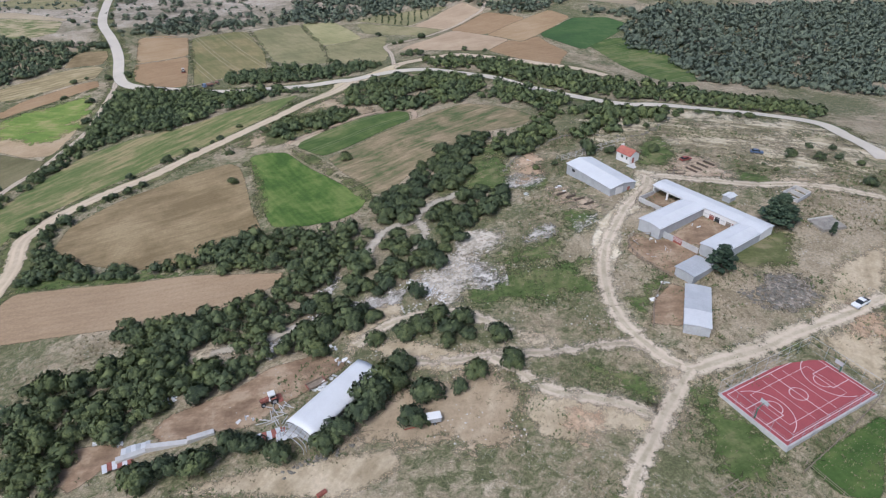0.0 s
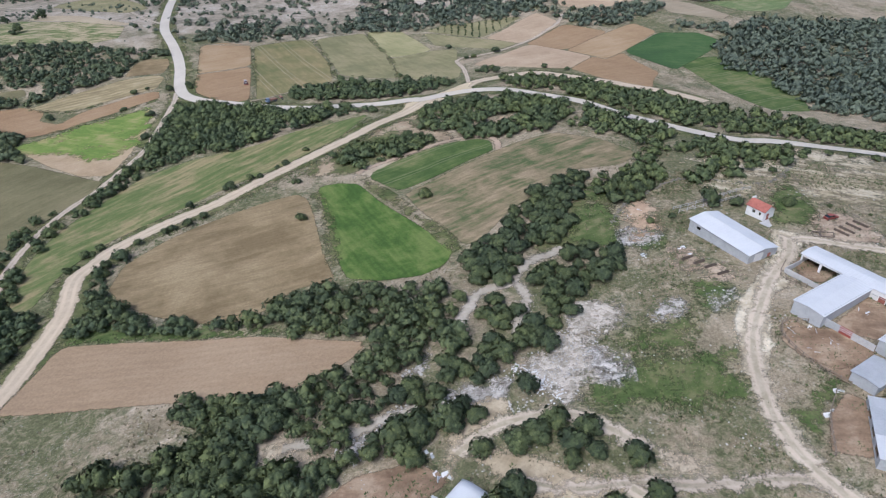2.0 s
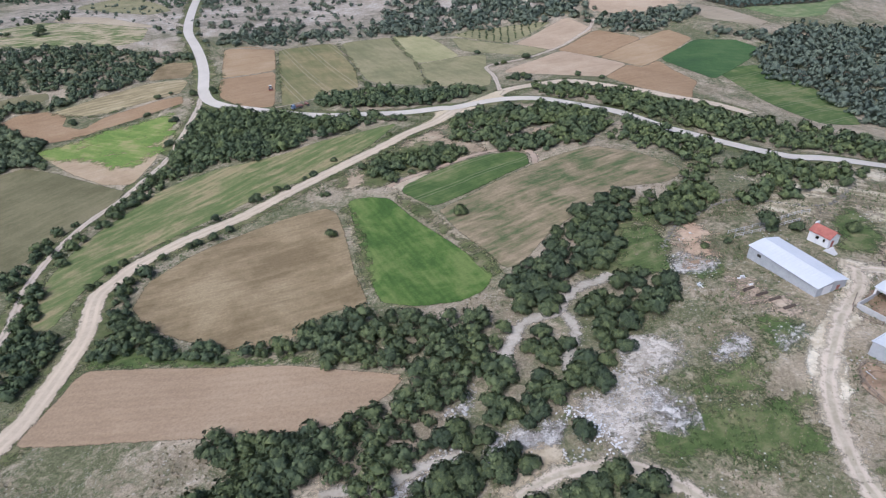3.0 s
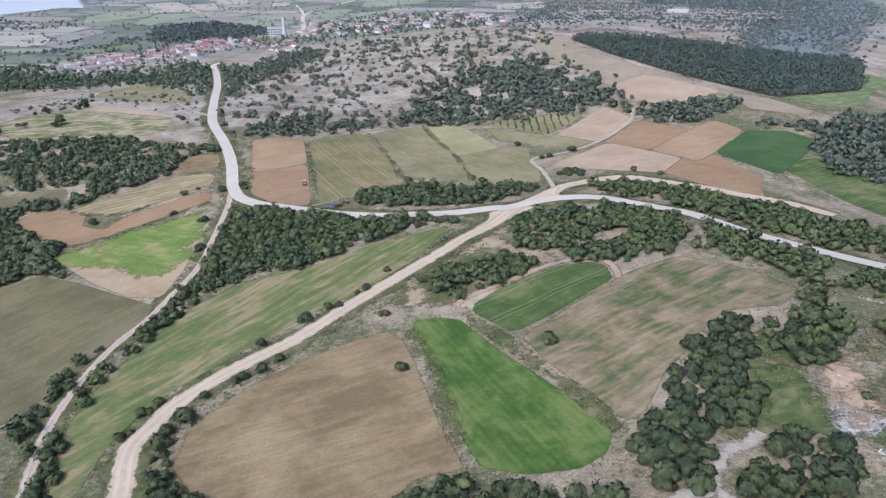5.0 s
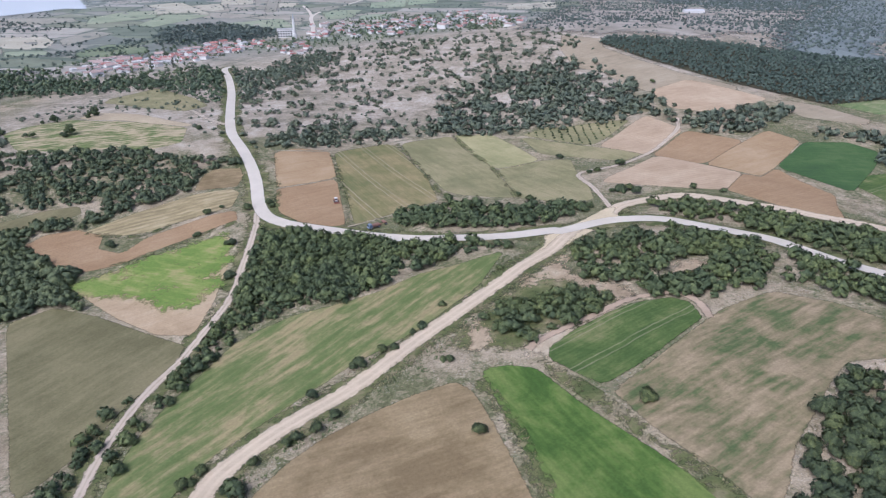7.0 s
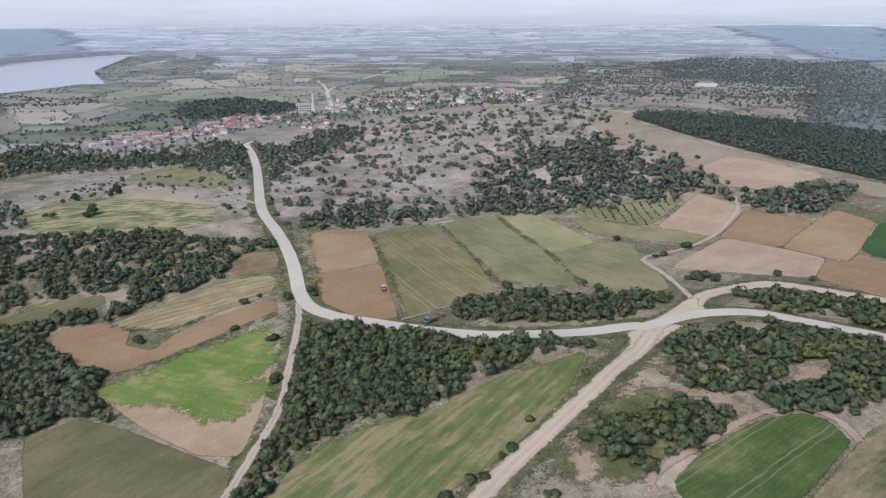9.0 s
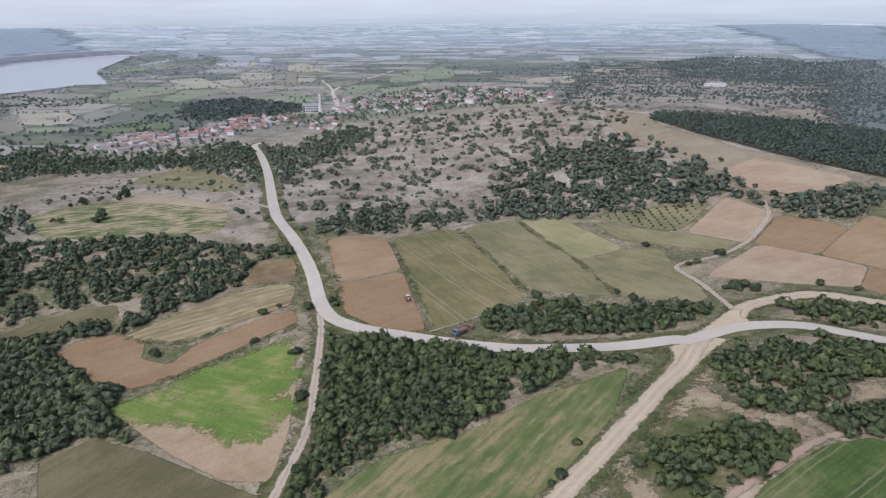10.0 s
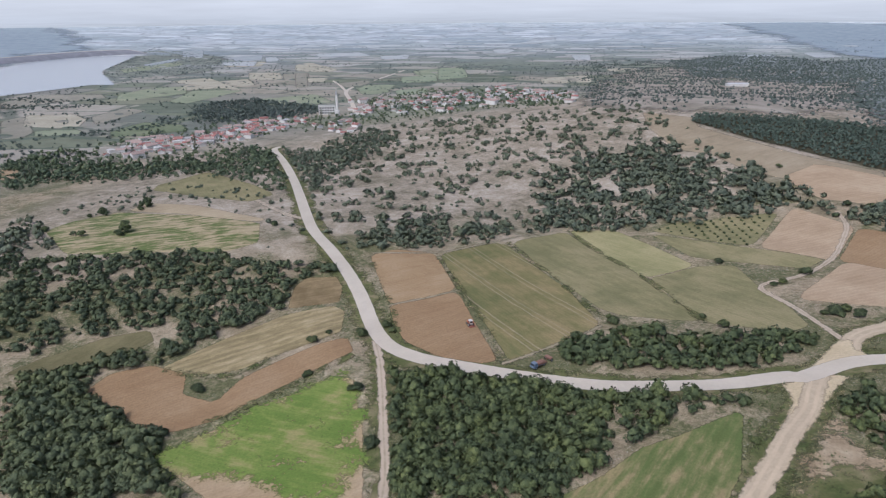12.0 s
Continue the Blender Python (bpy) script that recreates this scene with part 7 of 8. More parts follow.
    part("roof", gable(bmesh.new(), length, width, h + 0.03, rise, 0.05, 0.35, ribs), roof, ob)
    part("ridge_cap", box(bmesh.new(), (length + 0.7, 0.3, 0.05), Matrix.Translation((0, 0, h + rise + 0.08)), 0.02), roof, ob)
    for end, yy, w, dh, mat in doors:
        door = part("door", box(bmesh.new(), (0.08, w, dh), Matrix.Translation((end * (length / 2 + 0.05), yy, dh / 2)), 0.02), mat, ob)
        part("handle", box(bmesh.new(), (0.06, 0.06, 0.4), Matrix.Translation((end * (length / 2 + 0.12), yy + w / 2 - 0.2, 1.1))), IRON, door)
    return tagged(ob, label, category)


long_barn = shed("barn", 59.7, 190.4, -63.4, 21.6, 10.2, 3.1, 0.9, WALL_GREY, SHEET, "long grey walled barn with pale sheet roof",
                 [(-8, -6.6, 1.3, 2.2)], -1, [(1, -1.5, 3.0, 2.8, WALL_WHITE), (1, 2.4, 1.1, 2.0, RUST)])

U_ANGLE = -56.0
U_M = Matrix.Translation((78.5, 181.9, 0)) @ Matrix.Rotation(radians(U_ANGLE), 4, "Z")


def u_spot(u, v):
    """A place in the yard barn's own plan: u along the back wing, v out towards the yard."""
    p = U_M @ Vector((u, -v, 0))
    return p.x, p.y


def build_yard_barn():
    """Three low wings round a yard, joined into one barn."""
    cx, cy = u_spot(18, 14)
    base = float(height(cx, cy)) + 0.2
    ob = empty("barn", Matrix.Translation((cx, cy, base)) @ Matrix.Rotation(radians(U_ANGLE), 4, "Z"))
    for u0, u1, v0, v1, h, lengthwise, holes in ((0, 36, 0, 6.2, 2.9, True, ()), (11, 18.2, 6.2, 26.4, 2.75, False, ()), (29.4, 36, 6.2, 24, 2.75, False, ())):
        m = Matrix.Translation(((u0 + u1) / 2 - 18, -((v0 + v1) / 2 - 14), 0))
        length, width = (u1 - u0, v1 - v0) if lengthwise else (v1 - v0, u1 - u0)
        if not lengthwise:
            m = m @ Matrix.Rotation(radians(90), 4, "Z")
        bm = shell(bmesh.new(), length, width, h, 0.33, 2.0, 0.2, [(-17.6, -13, 0.0, 2.2), (-12.4, -7.5, 0.0, 2.2)] if lengthwise else (), -1)
        bmesh.ops.transform(bm, matrix=m, verts=bm.verts[:])
        part("wing_wall", bm, WALL_WHITE if lengthwise else WALL_GREY, ob)
        bm = gable(bmesh.new(), length, width, h + (0.03 if lengthwise else 0.0), 0.38, 0.05, 0.3)
        bmesh.ops.transform(bm, matrix=m, verts=bm.verts[:])
        part("wing_roof", bm, SHEET, ob)
    # low wall and gate that close the yard
    for u0, u1, mat, name, hh in ((18.2, 21.5, WALL_GREY, "yard_wall", 1.3), (21.5, 24.3, PAINT_RED, "gate", 1.4), (24.3, 29.4, CONCRETE, "yard_wall", 1.2)):
        piece = part(name, box(bmesh.new(), (u1 - u0, 0.18, hh + 2.0), Matrix.Translation(((u0 + u1) / 2 - 18, -(24.5 - 14), hh / 2 - 1.0)), 0.02), mat, ob)
        if name == "gate":
            for k in range(3):
                part("gate_rail", box(bmesh.new(), (u1 - u0 - 0.2, 0.06, 0.1), Matrix.Translation(((u0 + u1) / 2 - 18, -(24.5 - 14) - 0.13, 0.3 + 0.45 * k))), WALL_WHITE, piece)
    for k, mat in enumerate((WALL_WHITE, RUST, DARK, WALL_WHITE, TIMBER, RUST)):
        stall = part("stall_door", box(bmesh.new(), (1.55, 0.09, 1.7), Matrix.Translation((1.25 + 1.8 * k, 14 - 6.2 - 0.06, 0.75)), 0.02), mat, ob)
        part("rail", box(bmesh.new(), (1.5, 0.05, 0.1), Matrix.Translation((1.25 + 1.8 * k, 14 - 6.2 - 0.13, 1.3))), IRON, stall)
    part("apron_wall", box(bmesh.new(), (0.2, 7.0, 3.1), Matrix.Translation((-17.6, 14 - 9.7, -0.45)), 0.02), CONCRETE, ob)
    part("pen_wall", box(bmesh.new(), (10.4, 0.2, 3.0), Matrix.Translation((-12.3, 14 - 13.2, -0.4)), 0.02), CONCRETE, ob)
    tagged(ob, "low grey barn of three wings round a soil yard", "barn")


build_yard_barn()
shed("shed", 70.9, 136.2, 34, 8.6, 5.4, 2.3, 0.25, SHEET_GREY, SHEET_DULL, "low grey sheet iron lean-to against the barn", (), -1, (), "shed")


def build_low_shed():
    """A narrow shed under two lengths of sheet, the newer one paler."""
    ob = empty("shed", Matrix.Translation(at_ground(66.2, 121.2)) @ Matrix.Rotation(radians(69), 4, "Z"))
    part("wall", shell(bmesh.new(), 17.2, 5.8, 2.1, 0.12, 1.5, 0.2, [(-7, -4, 0.3, 1.7), (-2, 1, 0.3, 1.7), (3, 6, 0.3, 1.7)], 1), WALL_GREY, ob)
    for x0, x1, z, mat, lab in ((-2.6, 8.6, 2.16, SHEET_DULL, "dull grey corrugated sheet roof"), (-8.6, -2.3, 2.26, SHEET, "paler newer sheet roof")):
        bm = gable(bmesh.new(), x1 - x0 - 0.4, 5.8, z, 0.16, 0.05, 0.2, 0.75)
        bmesh.ops.translate(bm, vec=((x0 + x1) / 2, 0, 0), verts=bm.verts[:])
        part("roof", bm, mat, ob, lab)
    part("door", box(bmesh.new(), (0.08, 1.1, 1.7), Matrix.Translation((-8.65, 0.6, 0.85)), 0.02), SHEET_GREY, ob)
    tagged(ob, "narrow low shed with grey and pale sheet roof", "shed")


build_low_shed()


def vault(bm, length, width, z, rise, thick=0.06, over=0.25, n=14, sag=0.0):
    """A smooth barrel roof along x, a little uneven along its length."""
    rings = []
    for i in range(13):
        x = -length / 2 - over + (length + 2 * over) * i / 12
        dip = sag * math.sin(i * 1.9) * 0.5
        for t in (0, thick):
            rings.append([bm.verts.new((x, -(width / 2 + over) * math.cos(math.pi * k / n), z + (rise + dip) * math.sin(math.pi * k / n) ** 0.8 - t)) for k in range(n + 1)])
    for i in range(12):
        for k in range(n):
            a, b, c, d = rings[2 * i], rings[2 * i + 2], rings[2 * i + 1], rings[2 * i + 3]
            bm.faces.new((a[k], a[k + 1], b[k + 1], b[k]))
            bm.faces.new((c[k], d[k], d[k + 1], c[k + 1]))
        for k in (0, n):
            bm.faces.new((rings[2 * i][k], rings[2 * i + 2][k], rings[2 * i + 3][k], rings[2 * i + 1][k]))
    for i in (0, 24):
        for k in range(n):
            bm.faces.new((rings[i][k], rings[i + 1][k], rings[i + 1][k + 1], rings[i][k + 1]))
    bmesh.ops.recalc_face_normals(bm, faces=bm.faces[:])
    return bm


def build_vaulted_shed():
    """The white barrel-roofed shed, its near end stripped to the hoops."""
    ob = empty("shed", Matrix.Translation(at_ground(-18.6, 101.9)) @ Matrix.Rotation(radians(53.7), 4, "Z"))
    part("wall", shell(bmesh.new(), 22.0, 7.0, 1.9, 0.95, 3.0), WALL_GREY, ob)
    part("roof", vault(bmesh.new(), 22.0, 7.0, 1.95, 1.25, sag=0.12), SHEET, ob, "smooth white barrel roof", True)
    for k in range(4):
        bm = bmesh.new()
        x = -11.6 - 0.75 * k
        pts = [(x, -3.6 * math.cos(math.pi * j / 10), 1.8 - 0.25 * k + 1.5 * math.sin(math.pi * j / 10)) for j in range(11)]
        for a, b in zip([(x, -3.6, -1.5)] + pts, pts + [(x, 3.6, -1.5)]):
            rod(bm, a, b, 0.07, seg=5)
        part("hoop", bm, IRON, ob)
    for k in range(5):
        part("slat", rod(bmesh.new(), (-11.2, -2.6 + 1.3 * k, 2.9 + 0.35 * math.sin(k * 0.8)), (-14.2, -2.9 + 1.45 * k, 2.0 + 0.3 * math.sin(k * 0.8)), 0.06, seg=5), TIMBER, ob)
    part("door", box(bmesh.new(), (0.08, 2.4, 1.9), Matrix.Translation((11.06, 0.8, 0.95)), 0.02), RUST, ob)
    tagged(ob, "long shed with smooth white barrel roof below trees", "shed")


build_vaulted_shed()
shed("shed", 94.7, 171.8, 34, 3.2, 2.4, 1.7, 0.3, WALL_GREY, SHEET, "tiny pale shed behind the yard barn", (), -1, (), "shed")


def build_chapel():
    ob = empty("chapel", Matrix.Translation(at_ground(73.0, 205.0)) @ Matrix.Rotation(radians(-58), 4, "Z"))
    part("wall", shell(bmesh.new(), 6.0, 4.6, 2.9, 1.5, 1.2, 0.3, [(-1, 0, 1.2, 2.2), (1.2, 1.9, 1.2, 2.2)], -1), WALL_WHITE, ob)
    part("roof", gable(bmesh.new(), 6.0, 4.6, 2.95, 1.6, 0.12, 0.3, 0.5), CHAPEL_TILES, ob, "red clay tile roof")
    part("door", box(bmesh.new(), (0.1, 1.0, 2.0), Matrix.Translation((3.05, -0.6, 1.0)), 0.02), RUST, ob)
    part("bell_wall", box(bmesh.new(), (0.5, 1.6, 2.2), Matrix.Translation((-3.2, 0.6, 3.6)), 0.05), WALL_WHITE, ob)
    part("terrace", box(bmesh.new(), (3.2, 5.0, 1.0), Matrix.Translation((4.8, -1.5, -0.35)), 0.03), CONCRETE, ob)
    tagged(ob, "small white chapel with red tiled roof", "chapel")


build_chapel()


# ---- sports court ----
def build_court():
    angle, length, width = 26.5, 28.4, 16.2
    c = at_ground(77.6, 94.3)
    m = Matrix.Translation((c.x, c.y, c.z + 0.45)) @ Matrix.Rotation(radians(angle), 4, "Z")
    ob = empty("sports_court", m)
    part("slab", box(bmesh.new(), (length, width, 1.6), Matrix.Translation((0, 0, -0.8)), 0.03), CONCRETE, ob, "pale concrete slab with clean edge")
    part("surface", box(bmesh.new(), (length - 0.7, width - 0.7, 0.02), Matrix.Translation((0, 0, 0.014))), COURT_RED, ob, "red coated playing surface")
    L, W, z, w = 26.0, 14.0, 0.03, 0.16

    def line(name, a, b, wide=w, zz=z):
        a, b = Vector((*a, zz)), Vector((*b, zz))
        d = (b - a).normalized()
        q = Vector((-d.y, d.x, 0)) * wide / 2
        bm = bmesh.new()
        bm.faces.new([bm.verts.new(v) for v in (a - q, b - q, b + q, a + q)])
        return part(name, bm, LINE_WHITE, ob)

    def arc(cx, cy, r, a0, a1, n=40):
        bm = bmesh.new()
        pts = [(math.cos(a), math.sin(a)) for a in np.linspace(radians(a0), radians(a1), n)]
        inner = [bm.verts.new((cx + (r - w / 2) * p, cy + (r - w / 2) * q, z + 0.004)) for p, q in pts]
        outer = [bm.verts.new((cx + (r + w / 2) * p, cy + (r + w / 2) * q, z + 0.004)) for p, q in pts]
        for k in range(n - 1):
            bm.faces.new((inner[k], outer[k], outer[k + 1], inner[k + 1]))
        part("court_line", bm, LINE_WHITE, ob)

    for s in (-1, 1):
        line("court_line", (-L / 2, s * W / 2), (L / 2, s * W / 2))
        line("court_line", (s * L / 2, -W / 2), (s * L / 2, W / 2), w, z + 0.002)
        line("court_line", (s * 7.9, -2.4), (s * 7.9, 2.4), w, z + 0.002)
        for y in (-2.4, 2.4):
            line("court_line", (s * 7.9, y), (s * L / 2, y))
        arc(s * 7.9, 0, 1.8, 90 if s > 0 else -90, 270 if s > 0 else 90)
        arc(s * (L / 2 - 1.5), 0, 6.4, 103 if s > 0 else -77, 257 if s > 0 else 77)
        line("court_line", (-9, s * 4.6), (9, s * 4.6), 0.09, z + 0.006)
        line("court_line", (s * 9, -4.6), (s * 9, 4.6), 0.09, z + 0.006)
        line("court_line", (s * 3.2, -6.2), (s * 3.2, 6.2), 0.09, z + 0.006)
    line("court_line", (0, -W / 2), (0, W / 2), w, z + 0.002)
    arc(0, 0, 1.8, 0, 360)
    tagged(ob, "red sports court with white line markings", "court")
    # hoops
    for s in (-1, 1):
        hoop = empty("basketball_hoop", m @ Matrix.Translation((s * (L / 2 + 0.5), 0, 0)) @ Matrix.Rotation(0 if s < 0 else math.pi, 4, "Z"))
        bm = rod(bmesh.new(), (0, 0, 0), (0.1, 0, 2.6), 0.16, 0.12)
        rod(bm, (0.1, 0, 2.55), (1.7, 0, 3.3), 0.11, 0.08)
        part("post", bm, PAINT_GREEN, hoop)
        part("backboard", box(bmesh.new(), (0.06, 1.8, 1.05), Matrix.Translation((1.75, 0, 3.4)), 0.02), SHEET_GREY, hoop)
        bm = bmesh.new()
        for k in range(12):
            a, b = k * math.pi / 6, (k + 1) * math.pi / 6
            rod(bm, (2.05 + 0.23 * math.cos(a), 0.23 * math.sin(a), 3.05), (2.05 + 0.23 * math.cos(b), 0.23 * math.sin(b), 3.05), 0.02, seg=5)
        part("rim", bm, PAINT_RED, hoop)
        tagged(hoop, "green steel basketball hoop with grey board", "hoop", "court hoops")
    # fence of thin posts and rails
    fence = empty("court_fence", m)
    hx, hy, top = length / 2 + 0.1, width / 2 + 0.1, 3.6
    corners = [(-hx, -hy), (hx, -hy), (hx, hy), (-hx, hy)]
    for (ax, ay), (bx, by) in zip(corners, corners[1:] + corners[:1]):
        n = int(math.hypot(bx - ax, by - ay) / 3.5)
        for k in range(n):
            s = k / n
            part("post", rod(bmesh.new(), (ax + (bx - ax) * s, ay + (by - ay) * s, -1.2), (ax + (bx - ax) * s, ay + (by - ay) * s, top), 0.035, seg=6), IRON, fence)
        for zz, r in ((top, 0.035), (1.8, 0.02), (0.25, 0.02)):
            part("rail", rod(bmesh.new(), (ax, ay, zz), (bx, by, zz), r, seg=6), IRON, fence)
    tagged(fence, "tall thin galvanised fence round the red court", "fence")


build_court()


# ---- fences, pens and low walls ----
def post_fence(line, h, label, mat=TIMBER, rails=2, gap=2.5, name="fence", r=0.085):
    pts = along(line, gap)
    ob = empty(name, Matrix.Translation(at_ground(*pts[0])))
    o = ob.matrix_world.translation
    for x, y in pts:
        p = at_ground(x, y) - o
        part("post", rod(bmesh.new(), p - Vector((0, 0, 0.4)), p + Vector((0, 0, h)), r, seg=6), mat, ob)
    for (ax, ay), (bx, by) in zip(pts, pts[1:]):
        for k in range(rails):
            zz = h * (0.9 - 0.45 * k)
            part("rail", rod(bmesh.new(), at_ground(ax, ay, zz) - o, at_ground(bx, by, zz) - o, r * 0.6, seg=5), mat, ob)
    return tagged(ob, label, "fence")


def low_wall(line, h, t, label, mat=CONCRETE, name="low_wall"):
    pts = np.asarray(line, float)
    ob = empty(name, Matrix.Translation(at_ground(*pts[0])))
    o = ob.matrix_world.translation
    for (ax, ay), (bx, by) in zip(pts, pts[1:]):
        a, b = at_ground(ax, ay) - o, at_ground(bx, by) - o
        d = b - a
        m = Matrix.Translation((a + b) / 2 + Vector((0, 0, h / 2 - 0.3))) @ Matrix.Rotation(math.atan2(d.y, d.x), 4, "Z")
        part("wall_section", box(bmesh.new(), (math.hypot(d.x, d.y), t, h + 0.6), m, 0.03), mat, ob)
    return tagged(ob, label, "wall")


post_fence([(65, 154), (60, 155), (58, 149), (61, 140.5), (65.5, 134.5)], 1.3, "rough timber post fence round the soil pen", TIMBER, 3, 2.0, "fence", 0.12)
post_fence([(54.5, 117), (57.5, 126), (62, 133)], 1.3, "rough timber post fence beside the low shed", TIMBER, 3, 2.0, "fence", 0.12)
post_fence([(70, 179), (66, 172), (70.5, 167.5)], 1.2, "rough timber post fence of the barn pen", TIMBER, 3, 2.0, "fence", 0.12)
for line, lab in ((RAIL1, "pale timber rail fence behind the long barn"), (RAIL2, "second pale rail fence behind the barn")):
    post_fence(line, 1.3, lab, CONCRETE, 2, 2.4, "fence", 0.1)
post_fence([(69.5, 76), (82.5, 84.5), (95, 93.5)], 1.1, "low weathered rail fence beside the pitch", TIMBER, 2, 2.5)
post_fence([(71, 78), (76, 68)], 1.1, "low rail fence at the pitch corner", TIMBER, 2, 2.5)
low_wall([(112.7, 174.1), (118.6, 177.7), (121, 173.5), (114.5, 168.7), (112.7, 174.1)], 1.3, 0.3, "roofless grey block pen on the hilltop")
low_wall([(115.5, 175.8), (117.7, 171.1)], 1.3, 0.3, "grey block dividing wall inside the pen")


def build_trough(x, y, angle, length, label):
    """A timber trough on two feet."""
    ob = empty("feed_trough", Matrix.Translation(at_ground(x, y)) @ Matrix.Rotation(radians(angle), 4, "Z"))
    part("floor", box(bmesh.new(), (length, 0.4, 0.12), Matrix.Translation((0, 0, 0.3)), 0.02), DARK_TIMBER, ob)
    for s in (-1, 1):
        part("side", box(bmesh.new(), (length, 0.09, 0.5), Matrix.Translation((0, s * 0.24, 0.44)), 0.02), DARK_TIMBER, ob)
        part("end_board", box(bmesh.new(), (0.1, 0.6, 0.6), Matrix.Translation((s * length / 2, 0, 0.45)), 0.02), DARK_TIMBER, ob)
        part("foot", box(bmesh.new(), (0.2, 0.6, 0.5), Matrix.Translation((s * length * 0.36, 0, 0.1)), 0.02), DARK_TIMBER, ob)
    tagged(ob, label, "trough", "feed troughs")


for x, y in ((91.1, 193.0), (93.3, 194.4), (96.2, 196.6), (99.0, 198.1)):
    build_trough(x, y, -60, 4.4, "long dark timber feed trough on bare soil")
for x, y in TROUGHS:
    build_trough(x, y, 25, 3.4, "short dark timber feed trough on pale soil")
low_wall([(83.4, 194), (82.6, 191.3), (84.5, 191), (85.3, 193.7), (83.4, 194)], 0.4, 0.16, "low square lambing pen of dark boards", DARK_TIMBER, "sheep_pen")
low_wall([(85.5, 193.7), (84.7, 191), (88.1, 190.6), (89, 193.3), (85.5, 193.7)], 0.4, 0.16, "low square lambing pen of dark boards", DARK_TIMBER, "sheep_pen")
ruin = empty("concrete_platform", Matrix.Translation(at_ground(116.8, 156.0)) @ Matrix.Rotation(radians(12), 4, "Z"))
part("slab", box(bmesh.new(), (8.0, 6.0, 0.9), Matrix.Translation((0, 0, 0.2)), 0.05), OLD_CONCRETE, ruin)
part("kerb", box(bmesh.new(), (8.4, 0.4, 0.5), Matrix.Translation((0, 3.0, 0.75)), 0.04), STONE, ruin)
tagged(ruin, "old grey concrete platform on the hilltop", "platform")


# ---- trees ----
def tree(name, x, y, r, h, mat, label, lumps=26, stem=0.25, leaves=20, tiers=False):
    """A tree: tapered trunk, limbs, and a crown of many clumps with gaps; tiers: boughs in loose flat layers."""
    ob = empty(name, Matrix.Translation(at_ground(x, y, -0.1)) @ Matrix.Rotation(rng.uniform(0, 6), 4, "Z"))
    vs, fs, n = [], [], 0
    limbs = rod(bmesh.new(), (0, 0, -0.5), (0, 0, h * 0.85), 0.03 * h, 0.04, 9)
    for i in range(lumps):
        t = (i + 0.5) / lumps
        a = 2.399 * i
        zz = h * (stem + (0.95 - stem) * t) + rng.uniform(-0.04, 0.04) * h
        q = r * (1.0 - 0.8 * t ** 1.5) * rng.uniform(0.3, 1.0)
        lr = r * (rng.uniform(0.14, 0.26) if tiers else rng.uniform(0.24, 0.38)) * (1.1 - 0.45 * t)
        c = np.array([math.cos(a) * q, math.sin(a) * q, zz])
        flat = np.array([1.25, 1.25, 0.5]) if tiers else np.ones(3)
        pieces = [clump(np.zeros(3), lr, 1, 0.2)]
        for _ in range(8):
            e = rng.standard_normal(3)
            e /= np.linalg.norm(e)
            pieces.append(clump(lr * e, lr * 0.42, 1, 0.28))
        pieces.append(sprays(np.zeros(3), lr * 1.1, leaves, 0.3))
        for v, f in pieces:
            vs.append(v * flat + c), fs.append(f + n)
            n += len(v)
        if i % 3 == 0:
            rod(limbs, (0, 0, zz - 0.08 * h), tuple(c * np.array([0.9, 0.9, 1])), 0.06, 0.03, 5)
    crown = new("crown", mesh_from("crown", np.vstack(vs), np.vstack(fs), False, [mat]))
    crown.parent = ob
    part("trunk", limbs, BARK, ob)
    return tagged(ob, label, "tree")


ladder = empty("ladder", Matrix.Translation(at_ground(54.9, 73.1, 0.15)) @ Matrix.Rotation(radians(28), 4, "Z"))
for s in (-1, 1):
    part("rail", box(bmesh.new(), (5.6, 0.16, 0.16), Matrix.Translation((0, s * 0.9, 0)), 0.02), TIMBER, ladder)
for k in range(4):
    part("rung", box(bmesh.new(), (0.14, 1.9, 0.12), Matrix.Translation((-2.4 + 1.6 * k, 0, 0.1)), 0.02), TIMBER, ladder)
tagged(ladder, "dark timber ladder frame lying in weeds", "ladder")

tree("pine_tree", 103.2, 158.5, 5.0, 9.0, PINE, "broad dark pine beside the yard barn", 75, 0.2, 14, True)
tree("pine_tree", 78.0, 136.5, 3.5, 8.0, PINE, "dark pine leaning over the lean-to shed", 55, 0.2, 14, True)
tree("cypress_tree", 115.2, 150.5, 0.7, 4.6, PINE, "slim dark young cypress on the hilltop", 16)
for x, y, h in ((-364, 575, 7.5), (-346, 514, 7.5), (-383, 555, 6)):
    tree("field_tree", x, y, h * 0.55, h, LEAF, "lone rounded tree in a dry field", 18, 0.3, 8)


# ---- vehicles ----
def wheel(ob, x, y, r, w):
    tyre = part("wheel", rod(bmesh.new(), (x, y - w / 2, r), (x, y + w / 2, r), r, seg=18), RUBBER, ob)
    part("rim", rod(bmesh.new(), (x, y - w / 2 - 0.02, r), (x, y + w / 2 + 0.02, r), r * 0.55, seg=14), IRON, tyre)


def prism(bm, outline, width, taper=0.0):
    """A body drawn by its side outline in x and z, width across."""
    left = [bm.verts.new((x, -width / 2 + taper * (z > 1.0), z)) for x, z in outline]
    right = [bm.verts.new((x, width / 2 - taper * (z > 1.0), z)) for x, z in outline]
    bm.faces.new(left)
    bm.faces.new(right[::-1])
    n = len(outline)
    for k in range(n):
        bm.faces.new((left[k], right[k], right[(k + 1) % n], left[(k + 1) % n]))
